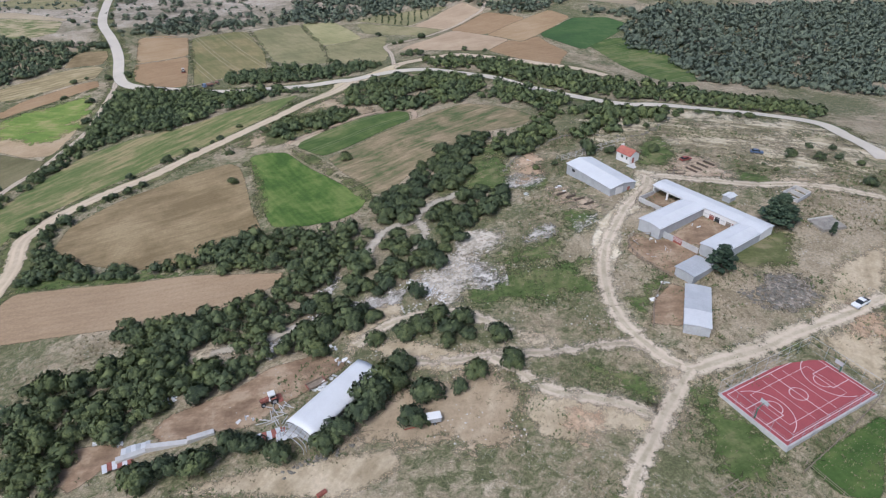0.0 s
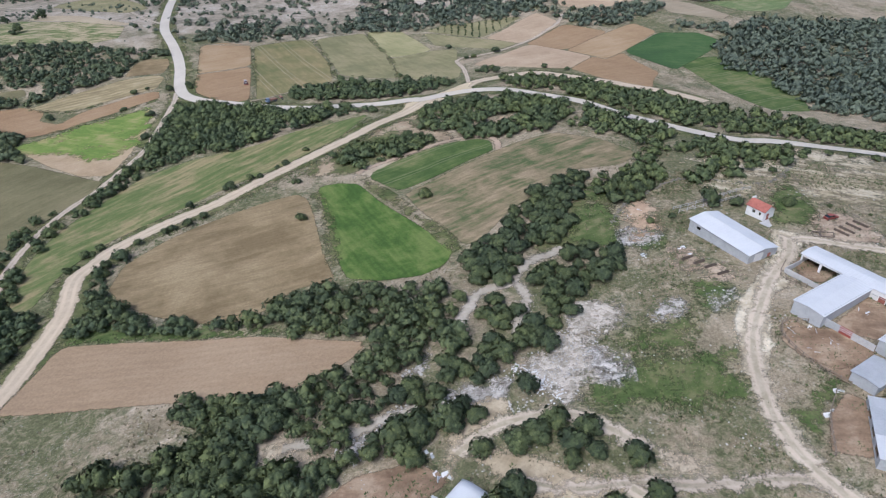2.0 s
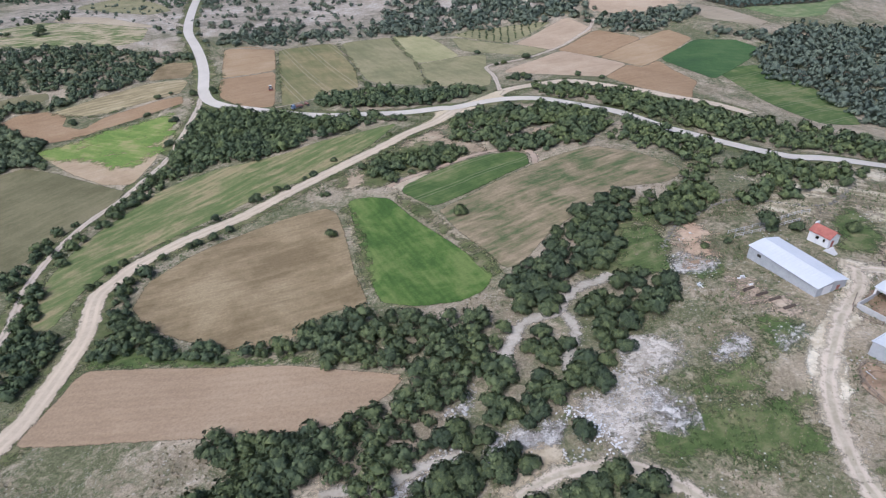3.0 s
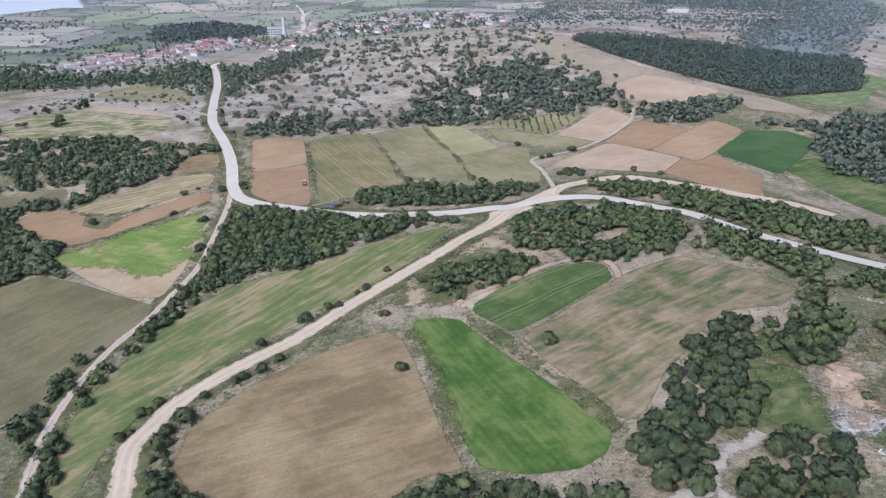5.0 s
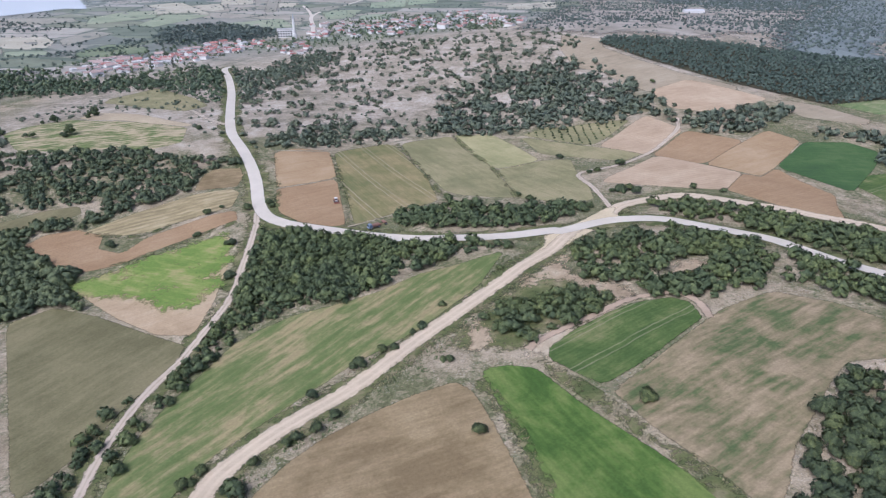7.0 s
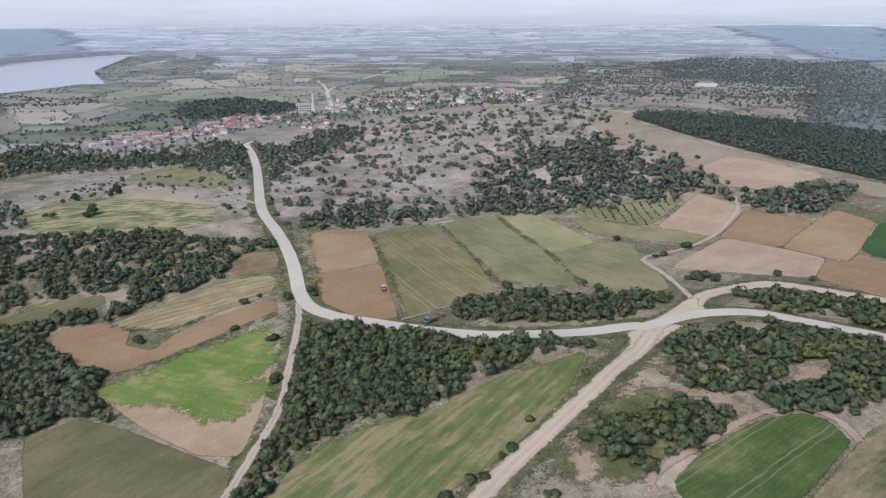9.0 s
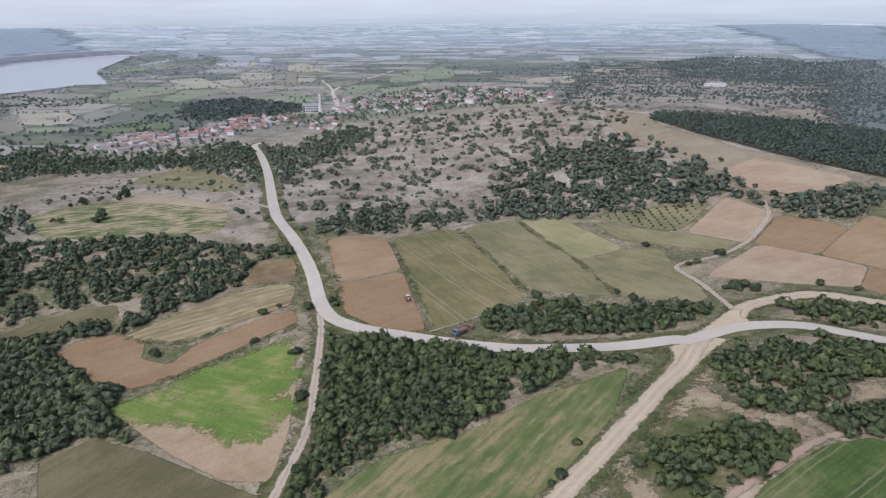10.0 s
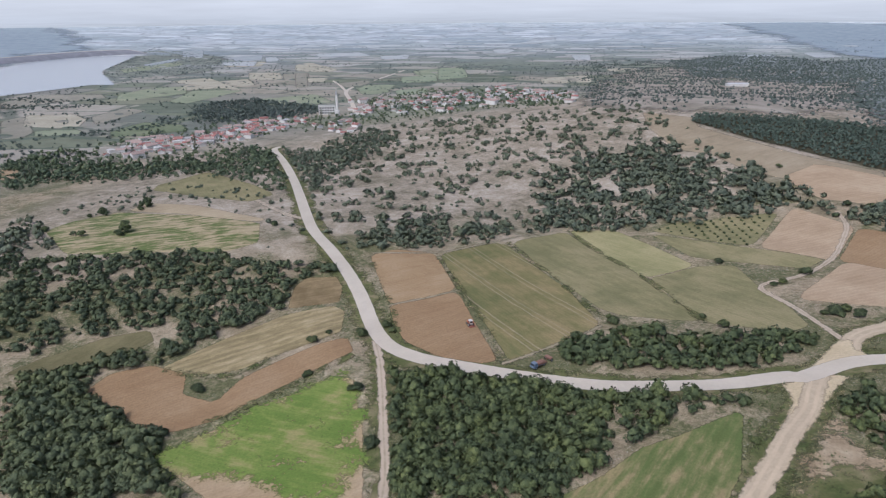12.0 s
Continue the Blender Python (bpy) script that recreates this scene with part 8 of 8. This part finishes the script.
    bmesh.ops.recalc_face_normals(bm, faces=bm.faces[:])
    bmesh.ops.bevel(bm, geom=bm.edges[:], offset=0.05, segments=1, affect="EDGES")
    return bm


def build_pickup(x, y, angle):
    ob = empty("pickup_truck", Matrix.Translation(at_ground(x, y, 0.32)) @ Matrix.Rotation(radians(angle), 4, "Z"))
    part("body", prism(bmesh.new(), [(-2.6, 0.45), (2.55, 0.45), (2.65, 0.75), (2.5, 1.0), (1.3, 1.08), (-2.6, 1.05)], 1.85), PAINT_WHITE, ob)
    part("cab", prism(bmesh.new(), [(1.35, 1.05), (0.55, 1.72), (-0.75, 1.75), (-1.0, 1.05)], 1.75, 0.12), GLASS_DARK, ob, "dark glazed cab")
    part("cab_roof", box(bmesh.new(), (1.35, 1.5, 0.08), Matrix.Translation((-0.1, 0, 1.77)), 0.03), PAINT_WHITE, ob)
    part("load_bed", box(bmesh.new(), (1.5, 1.6, 0.12), Matrix.Translation((-1.8, 0, 1.07)), 0.03), DARK, ob, "black load bed cover")
    for sx in (-1.6, 1.65):
        for sy in (-0.85, 0.85):
            wheel(ob, sx, sy, 0.36, 0.24)
    for sy in (-0.65, 0.65):
        part("headlight", box(bmesh.new(), (0.08, 0.35, 0.16), Matrix.Translation((2.6, sy, 0.85)), 0.02), IRON, ob)
    part("bumper", box(bmesh.new(), (0.15, 1.8, 0.2), Matrix.Translation((2.65, 0, 0.55)), 0.03), IRON, ob)
    tagged(ob, "white pickup with black load bed on dusty track", "pickup")


build_pickup(106, 121, 209)


def build_tractor(x, y, angle, paint, roof, label):
    ob = empty("tractor", Matrix.Translation(at_ground(x, y, 0.15)) @ Matrix.Rotation(radians(angle), 4, "Z"))
    part("bonnet", prism(bmesh.new(), [(0.3, 0.8), (2.2, 0.8), (2.25, 1.5), (0.3, 1.65)], 0.9), paint, ob)
    part("chassis", box(bmesh.new(), (3.2, 0.6, 0.4), Matrix.Translation((0.5, 0, 0.75)), 0.03), DARK, ob)
    part("cab", prism(bmesh.new(), [(-1.2, 1.0), (0.35, 1.0), (0.25, 2.5), (-1.1, 2.5)], 1.5, 0.08), roof, ob, "white cab")
    for sy in (-1, 1):
        part("side_window", box(bmesh.new(), (1.1, 0.04, 0.7), Matrix.Translation((-0.42, sy * 0.75, 1.95)) @ Matrix.Rotation(radians(sy * 4.5), 4, "X")), GLASS_DARK, ob)
    part("windscreen", box(bmesh.new(), (0.04, 1.2, 0.8), Matrix.Translation((0.31, 0, 2.0)) @ Matrix.Rotation(radians(-4), 4, "Y")), GLASS_DARK, ob)
    part("rear_window", box(bmesh.new(), (0.04, 1.2, 0.7), Matrix.Translation((-1.16, 0, 2.0)) @ Matrix.Rotation(radians(4), 4, "Y")), GLASS_DARK, ob)
    part("cab_roof", box(bmesh.new(), (1.6, 1.6, 0.14), Matrix.Translation((-0.42, 0, 2.58)), 0.05), roof, ob, "white cab roof")
    for sy in (-0.9, 0.9):
        wheel(ob, -0.7, sy, 0.82, 0.45)
        wheel(ob, 1.75, sy * 0.85, 0.5, 0.3)
        part("mudguard", box(bmesh.new(), (1.2, 0.5, 0.08), Matrix.Translation((-0.7, sy, 1.72)), 0.03), paint, ob)
    part("implement", box(bmesh.new(), (1.0, 2.6, 0.35), Matrix.Translation((-2.1, 0, 0.45)), 0.04), RUST, ob)
    tagged(ob, label, "tractor")


build_tractor(-146.0, 409.0, 115, PAINT_ORANGE, WALL_WHITE, "red tractor with white cab tilling brown soil")
build_tractor(-33.6, 104.8, 205, RUST, WALL_WHITE, "old tractor with white cab in scrap yard")


def build_lorry():
    ob = empty("lorry", Matrix.Translation(at_ground(-121.0, 374.4, 0.25)) @ Matrix.Rotation(radians(222), 4, "Z"))
    part("cab", prism(bmesh.new(), [(1.6, 0.6), (3.4, 0.6), (3.5, 1.5), (3.0, 2.5), (1.6, 2.5)], 2.1, 0.1), LORRY_BLUE, ob)
    part("windscreen", box(bmesh.new(), (0.06, 1.7, 0.7), Matrix.Translation((3.36, 0, 1.95)) @ Matrix.Rotation(radians(-27), 4, "Y")), GLASS_DARK, ob)
    part("load_bed", box(bmesh.new(), (4.6, 2.2, 0.2), Matrix.Translation((-0.9, 0, 1.0)), 0.03), LORRY_BLUE, ob)
    for sy in (-1.1, 1.1):
        part("side_board", box(bmesh.new(), (4.6, 0.08, 0.6), Matrix.Translation((-0.9, sy, 1.35)), 0.02), OLD_RUST, ob)
        wheel(ob, 2.3, sy * 0.85, 0.48, 0.28)
        wheel(ob, -1.8, sy * 0.85, 0.48, 0.4)
    part("load", box(bmesh.new(), (3.6, 1.8, 0.8), Matrix.Translation((-1.0, 0, 1.5)), 0.2), OLD_RUST, ob)
    tagged(ob, "blue lorry with rusty red load at roadside", "lorry")
    ob = empty("seed_drill", Matrix.Translation(at_ground(-117.0, 378.6, 0.2)) @ Matrix.Rotation(radians(222), 4, "Z"))
    part("hopper", box(bmesh.new(), (1.4, 2.8, 0.8), Matrix.Translation((0, 0, 1.2)), 0.15), OLD_RUST, ob)
    part("drawbar", box(bmesh.new(), (2.2, 0.2, 0.15), Matrix.Translation((1.6, 0, 0.6)), 0.02), RUST, ob)
    for sy in (-1.5, 1.5):
        wheel(ob, 0, sy, 0.55, 0.25)
    tagged(ob, "red seed drill parked on dry grass", "drill")


build_lorry()


def build_old_car(x, y, angle, paint, label):
    ob = empty("car", Matrix.Translation(at_ground(x, y, 0.15)) @ Matrix.Rotation(radians(angle), 4, "Z"))
    part("body", prism(bmesh.new(), [(-2.1, 0.35), (2.1, 0.35), (2.15, 0.8), (1.1, 0.95), (-2.1, 0.95)], 1.65), paint, ob)
    part("cabin", prism(bmesh.new(), [(1.0, 0.93), (0.45, 1.42), (-1.2, 1.42), (-1.8, 0.93)], 1.55, 0.12), GLASS_DARK, ob)
    part("roof", box(bmesh.new(), (1.6, 1.3, 0.06), Matrix.Translation((-0.4, 0, 1.44)), 0.02), paint, ob)
    for sx in (-1.35, 1.35):
        for sy in (-0.75, 0.75):
            wheel(ob, sx, sy, 0.31, 0.2)
    tagged(ob, label, "car")


build_old_car(119.2, 206.0, -20, PAINT_BLUE, "derelict dark blue car on dry grass")
build_old_car(92.3, 201.8, 20, PAINT_RED, "derelict red car beside bare soil")

cart = empty("livestock_trailer", Matrix.Translation(at_ground(2.2, 94.0, 0.1)) @ Matrix.Rotation(radians(10), 4, "Z"))
part("box_body", box(bmesh.new(), (2.8, 1.8, 1.2), Matrix.Translation((0, 0, 1.2)), 0.05), SHEET_GREY, cart)
part("roof", box(bmesh.new(), (3.0, 2.0, 0.08), Matrix.Translation((0, 0, 1.86)), 0.02), WALL_WHITE, cart)
part("drawbar", box(bmesh.new(), (1.6, 0.12, 0.12), Matrix.Translation((-2.0, 0, 0.55))), RUST, cart)
for sy in (-0.95, 0.95):
    wheel(cart, 0, sy, 0.35, 0.2)
tagged(cart, "small grey livestock trailer on dry grass", "trailer")


pipe = empty("steel_beam", Matrix.Translation(at_ground(-2.6, 92.6, 0.15)) @ Matrix.Rotation(radians(14), 4, "Z"))
for zz in (-0.1, 0.1):
    part("flange", box(bmesh.new(), (2.6, 0.24, 0.04), Matrix.Translation((0, 0, zz)), 0.01), PAINT_RED, pipe)
part("web", box(bmesh.new(), (2.6, 0.04, 0.2)), PAINT_RED, pipe)
tagged(pipe, "rusty red steel beam lying beside the trailer", "beam")
tank = empty("oil_drum", Matrix.Translation(at_ground(-19.1, 78.6, 0.3)) @ Matrix.Rotation(radians(40), 4, "Z"))
part("barrel", rod(bmesh.new(), (-0.9, 0, 0.1), (0.9, 0, 0.1), 0.45, seg=16), RUST, tank)
for k in (-0.88, -0.3, 0.3, 0.88):
    part("hoop", rod(bmesh.new(), (k - 0.04, 0, 0.1), (k + 0.04, 0, 0.1), 0.48, seg=16), PAINT_RED, tank)
tagged(tank, "rusty red drum lying on bare soil", "drum")


# ---- scrap yard ----
low_wall([(-63.5, 92.5), (-58, 95), (-49.6, 96), (-44.5, 98)], 0.9, 1.3, "long broken whitish wall below the yard", CONCRETE)
for x, y, a, mat, lab in ((-63.0, 91.8, 25, RUST, "fallen rusty red roofing sheets on pale soil"), (-31.5, 94.8, 20, RUST, "rusty red and white roofing sheets beside shed"),
                          (-27.5, 94.2, 20, SHEET, "pale loose roofing sheets leaning by the shed"), (-60.5, 95.5, 20, SHEET_GREY, "grey loose roofing sheets on rubble")):
    ob = empty("roofing_sheets", Matrix.Translation(at_ground(x, y, 0.5)) @ Matrix.Rotation(radians(a), 4, "Z") @ Matrix.Rotation(radians(-8), 4, "X"))
    for k in range(6):
        me = box(bmesh.new(), (0.95, 2.8, 0.06), Matrix.Translation((-2.4 + 0.97 * k, rng.uniform(-0.3, 0.3), 0.02 * k)) @ Matrix.Rotation(rng.uniform(-0.06, 0.06), 4, "Z"))
        part("sheet", me, mat if k % 2 else SHEET, ob)
    part("prop", box(bmesh.new(), (5.2, 0.2, 1.0), Matrix.Translation((0, 0, -0.5))), TIMBER, ob)
    tagged(ob, lab, "roofing")
beam_mesh = bpy.data.meshes.new("scrap_beam")
bm = box(bmesh.new(), (2.8, 0.18, 0.16), None, 0.03)
bm.to_mesh(beam_mesh)
bm.free()
beam_mesh.materials.append(CONCRETE)
for k in range(18):
    x, y = -32.5 + rng.uniform(-2.2, 3.5), 101.0 + rng.uniform(-3.0, 2.5)
    beam = new("scrap_beam", beam_mesh)
    beam.matrix_world = Matrix.Translation(at_ground(x, y, 0.2 + 0.05 * (k % 5))) @ Matrix.Rotation(rng.uniform(0, 3), 4, "Z") @ Matrix.Rotation(rng.uniform(-0.12, 0.12), 4, "Y")
    tagged(beam, "pale scrap beam lying in a heap", "scrap", "scrap beams")


crate = empty("timber_crate", Matrix.Translation(at_ground(-24.0, 108.6)) @ Matrix.Rotation(radians(35), 4, "Z"))
part("floor", box(bmesh.new(), (4.4, 1.9, 0.15), Matrix.Translation((0, 0, 0.35)), 0.02), TIMBER, crate)
for s in (-1, 1):
    part("side", box(bmesh.new(), (4.4, 0.1, 0.6), Matrix.Translation((0, s * 0.95, 0.6)), 0.02), TIMBER, crate)
    part("end", box(bmesh.new(), (0.1, 1.8, 0.6), Matrix.Translation((s * 2.15, 0, 0.6)), 0.02), RUST, crate)
    part("runner", box(bmesh.new(), (4.2, 0.15, 0.4), Matrix.Translation((0, s * 0.7, 0.1))), TIMBER, crate)
tagged(crate, "open weathered timber crate beside the shed", "crate")


def scrap_sheet(x, y, k):
    """A bent piece of pale sheet lying on the ground."""
    w, l = rng.uniform(0.4, 1.0), rng.uniform(0.6, 1.8)
    ob = empty("scrap_sheet", Matrix.Translation(at_ground(x, y, 0.1)) @ Matrix.Rotation(rng.uniform(0, 3.1), 4, "Z"))
    part("flat", box(bmesh.new(), (l, w, 0.06), Matrix.Rotation(rng.uniform(-0.15, 0.15), 4, "X"), 0.01), (WALL_WHITE, SHEET, WALL_WHITE, SHEET_GREY)[k % 4], ob)
    part("bent_edge", box(bmesh.new(), (l * 0.9, 0.35, 0.05), Matrix.Translation((0, w / 2 + 0.1, 0.18)) @ Matrix.Rotation(0.8, 4, "X"), 0.01), (WALL_WHITE, SHEET)[k % 2], ob)
    tagged(ob, "bent piece of pale scrap sheet on soil", "scrap", "scrap sheets")


for k, (x, y) in enumerate(LITTER + LITTER_LOOP + LITTER_PEN):
    scrap_sheet(x, y, k)
    scrap_sheet(x + rng.uniform(-1.5, 1.5), y + rng.uniform(-1.5, 1.5), k + 1)


# ---- stones ----
def stones(outline, gap, size, label, mat=STONE, fill=0.8):
    """Loose stones and boulders strewn over rocky ground, as one mesh."""
    spots = scatter(outline, gap, fill, 2.0, -0.5, -99, 14.0)
    v0, f0 = BALLS[1]
    vs, fs, n = [], [], 0
    z = height(spots[:, 0], spots[:, 1])
    for (x, y), g in zip(spots, z):
        s = size * rng.uniform(0.35, 1.3) * np.array([rng.uniform(0.7, 1.5), rng.uniform(0.7, 1.3), rng.uniform(0.35, 0.7)])
        a = rng.uniform(0, 6.28)
        v = v0 * (1 + 0.15 * rng.standard_normal((12, 1))) * s
        v = np.stack([v[:, 0] * math.cos(a) - v[:, 1] * math.sin(a) + x, v[:, 0] * math.sin(a) + v[:, 1] * math.cos(a) + y, v[:, 2] + g + 0.1], 1)
        vs.append(v), fs.append(f0 + n)
        n += 12
    if vs:
        tagged(new("loose_stones", mesh_from("loose_stones", np.vstack(vs), np.vstack(fs), False, [mat])), label, "stones", "", "stuff")


stones(RUBBLE, 1.0, 0.26, "white broken rocks strewn over the slope", STONE, 0.45)


DUMP = [(-4, 145), (0, 144), (3, 141), (7, 136), (4, 133), (2, 135), (1, 139), (-4, 142)]
stones(DUMP, 0.55, 0.24, "white building rubble tipped beside the thicket", WALL_WHITE, 0.9)
stones([(-4.5, 133.5), (-1, 133.5), (-1.5, 130.5), (-4.5, 130.5)], 0.7, 0.34, "small heap of pale rubble beside a bush", STONE, 0.9)
stones([(-29.5, 135.5), (-26, 135.5), (-25, 132.5), (-29.5, 130.5)], 0.7, 0.4, "small heap of pale rubble below the thicket", STONE, 0.9)
stones([(-18.5, 136.5), (-15, 136.5), (-15.5, 132.5), (-18.5, 132.5)], 0.7, 0.3, "small heap of pale rubble at the path", STONE, 0.9)
for x, y, a, size in ((6.0, 134.8, 30, (2.6, 0.5)), (4.8, 134.2, 118, (2.2, 0.35)), (3.0, 139.6, 65, (2.4, 0.6)), (1.2, 142.4, 10, (1.8, 0.8)), (-0.8, 143.6, 140, (2.2, 0.4)), (-2.8, 143.8, 80, (1.6, 1.0)), (4.4, 137.4, 95, (1.9, 0.45)), (2.2, 136.6, 20, (1.7, 0.7))):
    board = new("white_board", bpy.data.meshes.new("white_board"))
    bm = box(bmesh.new(), (size[0] * 0.62, size[1] * 0.6, 0.07), None, 0.015)
    bm.to_mesh(board.data)
    bm.free()
    board.data.materials.append(WALL_WHITE)
    board.matrix_world = Matrix.Translation(at_ground(x, y, 0.42)) @ Matrix.Rotation(radians(a), 4, "Z") @ Matrix.Rotation(radians(9), 4, "X")
    tagged(board, "discarded white board lying on tipped rubble", "board", "discarded boards")


def stone_wall(line, label):
    """A tumbled dry stone wall: stones heaped in a low uneven row."""
    vs, fs, n = [], [], 0
    v0, f0 = BALLS[1]
    for x, y in along(line, 0.45):
        for _ in range(int(rng.integers(0, 4))):
            a, b = x + rng.normal(0, 0.5), y + rng.normal(0, 0.5)
            s = rng.uniform(0.15, 0.42)
            vs.append(v0 * (1 + 0.15 * rng.standard_normal((12, 1))) * s * np.array([1.2, 1.0, 0.7]) + np.array([a, b, float(height(a, b)) + rng.uniform(0.0, 0.3)]))
            fs.append(f0 + n)
            n += 12
    tagged(new("stone_wall", mesh_from("stone_wall", np.vstack(vs), np.vstack(fs), False, [FIELDSTONE])), label, "wall", "", "stuff")


stone_wall(STONE_LINE2, "row of pale field stones below the shed")
stone_wall(STONE_LINE, "tumbled grey dry stone wall along the hilltop")
stones(CHALK1, 1.1, 0.45, "white broken rocks beside the thicket")
stones(CHALK2, 1.1, 0.45, "white broken rocks in a clearing")
stones(YARD_PEN, 1.2, 0.2, "pale broken rubble strewn over the soil pen", STONE, 0.4)
stones(YARD_WEST, 1.8, 0.16, "small rubble strewn over the scrap yard", STONE, 0.25)
stones(ROCKS_EAST, 0.95, 0.5, "grey broken rock heap on the hilltop", FIELDSTONE)
for outline in (CHALK3, K2, K4, K5, K6):
    stones(outline, 1.3, 0.22, "scattered pale stones on bare ground")
stones([(20, 175), (60, 215), (135, 230), (150, 180), (120, 110), (50, 100), (-10, 70), (-20, 120), (10, 150)], 1.6, 0.2, "small pale stones strewn across dry grass", STONE, 0.1)


# ---- far village ----
def house_model(length, width, h, rise, roof, wall, label):
    ob = empty("house", Matrix())
    part("wall", shell(bmesh.new(), length, width, h, rise, 2.5, 0.3, [(-length * 0.3, -length * 0.3 + 1.2, 1.0, 2.3), (length * 0.15, length * 0.15 + 1.2, 1.0, 2.3)], -1), wall, ob)
    part("roof", gable(bmesh.new(), length, width, h + 0.05, rise, 0.15, 0.5, 20.0), roof, ob)
    part("chimney", box(bmesh.new(), (0.6, 0.6, 1.4), Matrix.Translation((length * 0.25, width * 0.15, h + rise)), 0.04), wall, ob)
    part("door", box(bmesh.new(), (1.1, 0.1, 2.1), Matrix.Translation((0, -width / 2 - 0.05, 1.05)), 0.02), TIMBER, ob)
    return tagged(ob, label, "house", "village houses")


HOUSES = [house_model(11, 8, 3.6, 2.2, TILES, WALL_WHITE, "white village house with red tile roof"),
          house_model(13, 9, 5.6, 2.4, TILES_OLD, WALL_WHITE, "two-storey white village house with faded tile roof"),
          house_model(9, 7, 3.4, 1.9, TILES, WALL_WHITE, "small white village house with red tile roof"),
          house_model(15, 8, 3.2, 1.4, TILES_OLD, WALL_WHITE, "long low village house with faded tile roof"),
          house_model(12, 9, 4.2, 0.7, CONCRETE, WALL_WHITE, "white village building with pale flat roof")]


def village(outline, gap, fill):
    for x, y in scatter(outline, gap, fill, 8.0, 1.0):
        k = int(rng.choice(5, p=(0.24, 0.16, 0.26, 0.2, 0.14)))
        a = 0.5 + (rng.integers(2) * math.pi / 2) + rng.uniform(-0.3, 0.3)
        copy_thing(HOUSES[k], Matrix.Translation(at_ground(x + rng.uniform(-2.5, 2.5), y + rng.uniform(-2.5, 2.5))) @ Matrix.Rotation(a + rng.choice((0, 0, 0.6)), 4, "Z") @ Matrix.Scale(rng.uniform(0.55, 0.95), 4))


village(V_WEST, 12.0, 0.74)
village(V_MID, 14.0, 0.6)
village(V_EAST, 16.0, 0.42)
for mdl in HOUSES:
    for o in (*mdl.children_recursive, mdl):
        bpy.data.objects.remove(o)
minaret = empty("minaret", Matrix.Translation(at_ground(-328, 1030)))
part("base", box(bmesh.new(), (5, 5, 8), Matrix.Translation((0, 0, 3)), 0.3), WALL_WHITE, minaret)
part("shaft", rod(bmesh.new(), (0, 0, 7), (0, 0, 27), 1.6, 1.3, 14), WALL_WHITE, minaret)
part("balcony", rod(bmesh.new(), (0, 0, 20), (0, 0, 21.3), 1.5, 2.3, 14), WALL_WHITE, minaret)
part("spire", rod(bmesh.new(), (0, 0, 27), (0, 0, 34), 1.5, 0.05, 14), SHEET_GREY, minaret)
tagged(minaret, "slender white minaret with pointed grey spire", "minaret")
block = empty("apartment_block", Matrix.Translation(at_ground(-346, 1050)) @ Matrix.Rotation(0.15, 4, "Z"))
part("wall", box(bmesh.new(), (22, 10, 12), Matrix.Translation((0, 0, 4.5)), 0.1), WALL_WHITE, block)
part("parapet", box(bmesh.new(), (22.6, 10.6, 0.8), Matrix.Translation((0, 0, 10.9)), 0.1), CONCRETE, block)
for k in range(6):
    for j in range(3):
        part("window", box(bmesh.new(), (2.2, 0.2, 1.8), Matrix.Translation((-8.9 + 3.55 * k, -5.05, 1.8 + 3.2 * j)), 0.02), GLASS_DARK, block)
tagged(block, "white three-storey block with dark windows", "building")
shed("shed", 319, 1367, 3, 36, 14, 5, 1.5, WALL_WHITE, SHEET, "far long white farm shed on dry hill", (), -1, (), "shed", 3.0)
for x, y, h in ((-425, 799, 20), (-480, 781, 14), (-358, 750, 18), (-353, 746, 15), (-528, 689, 18), (-523, 689, 16), (-518, 688, 12), (-451, 890, 16), (-412, 824, 13), (-340, 990, 15)):
    tree("poplar_tree", x, y, h * 0.15, h, LEAF_FAR, "tall dark poplar beside the village", 20, 0.1, 6)
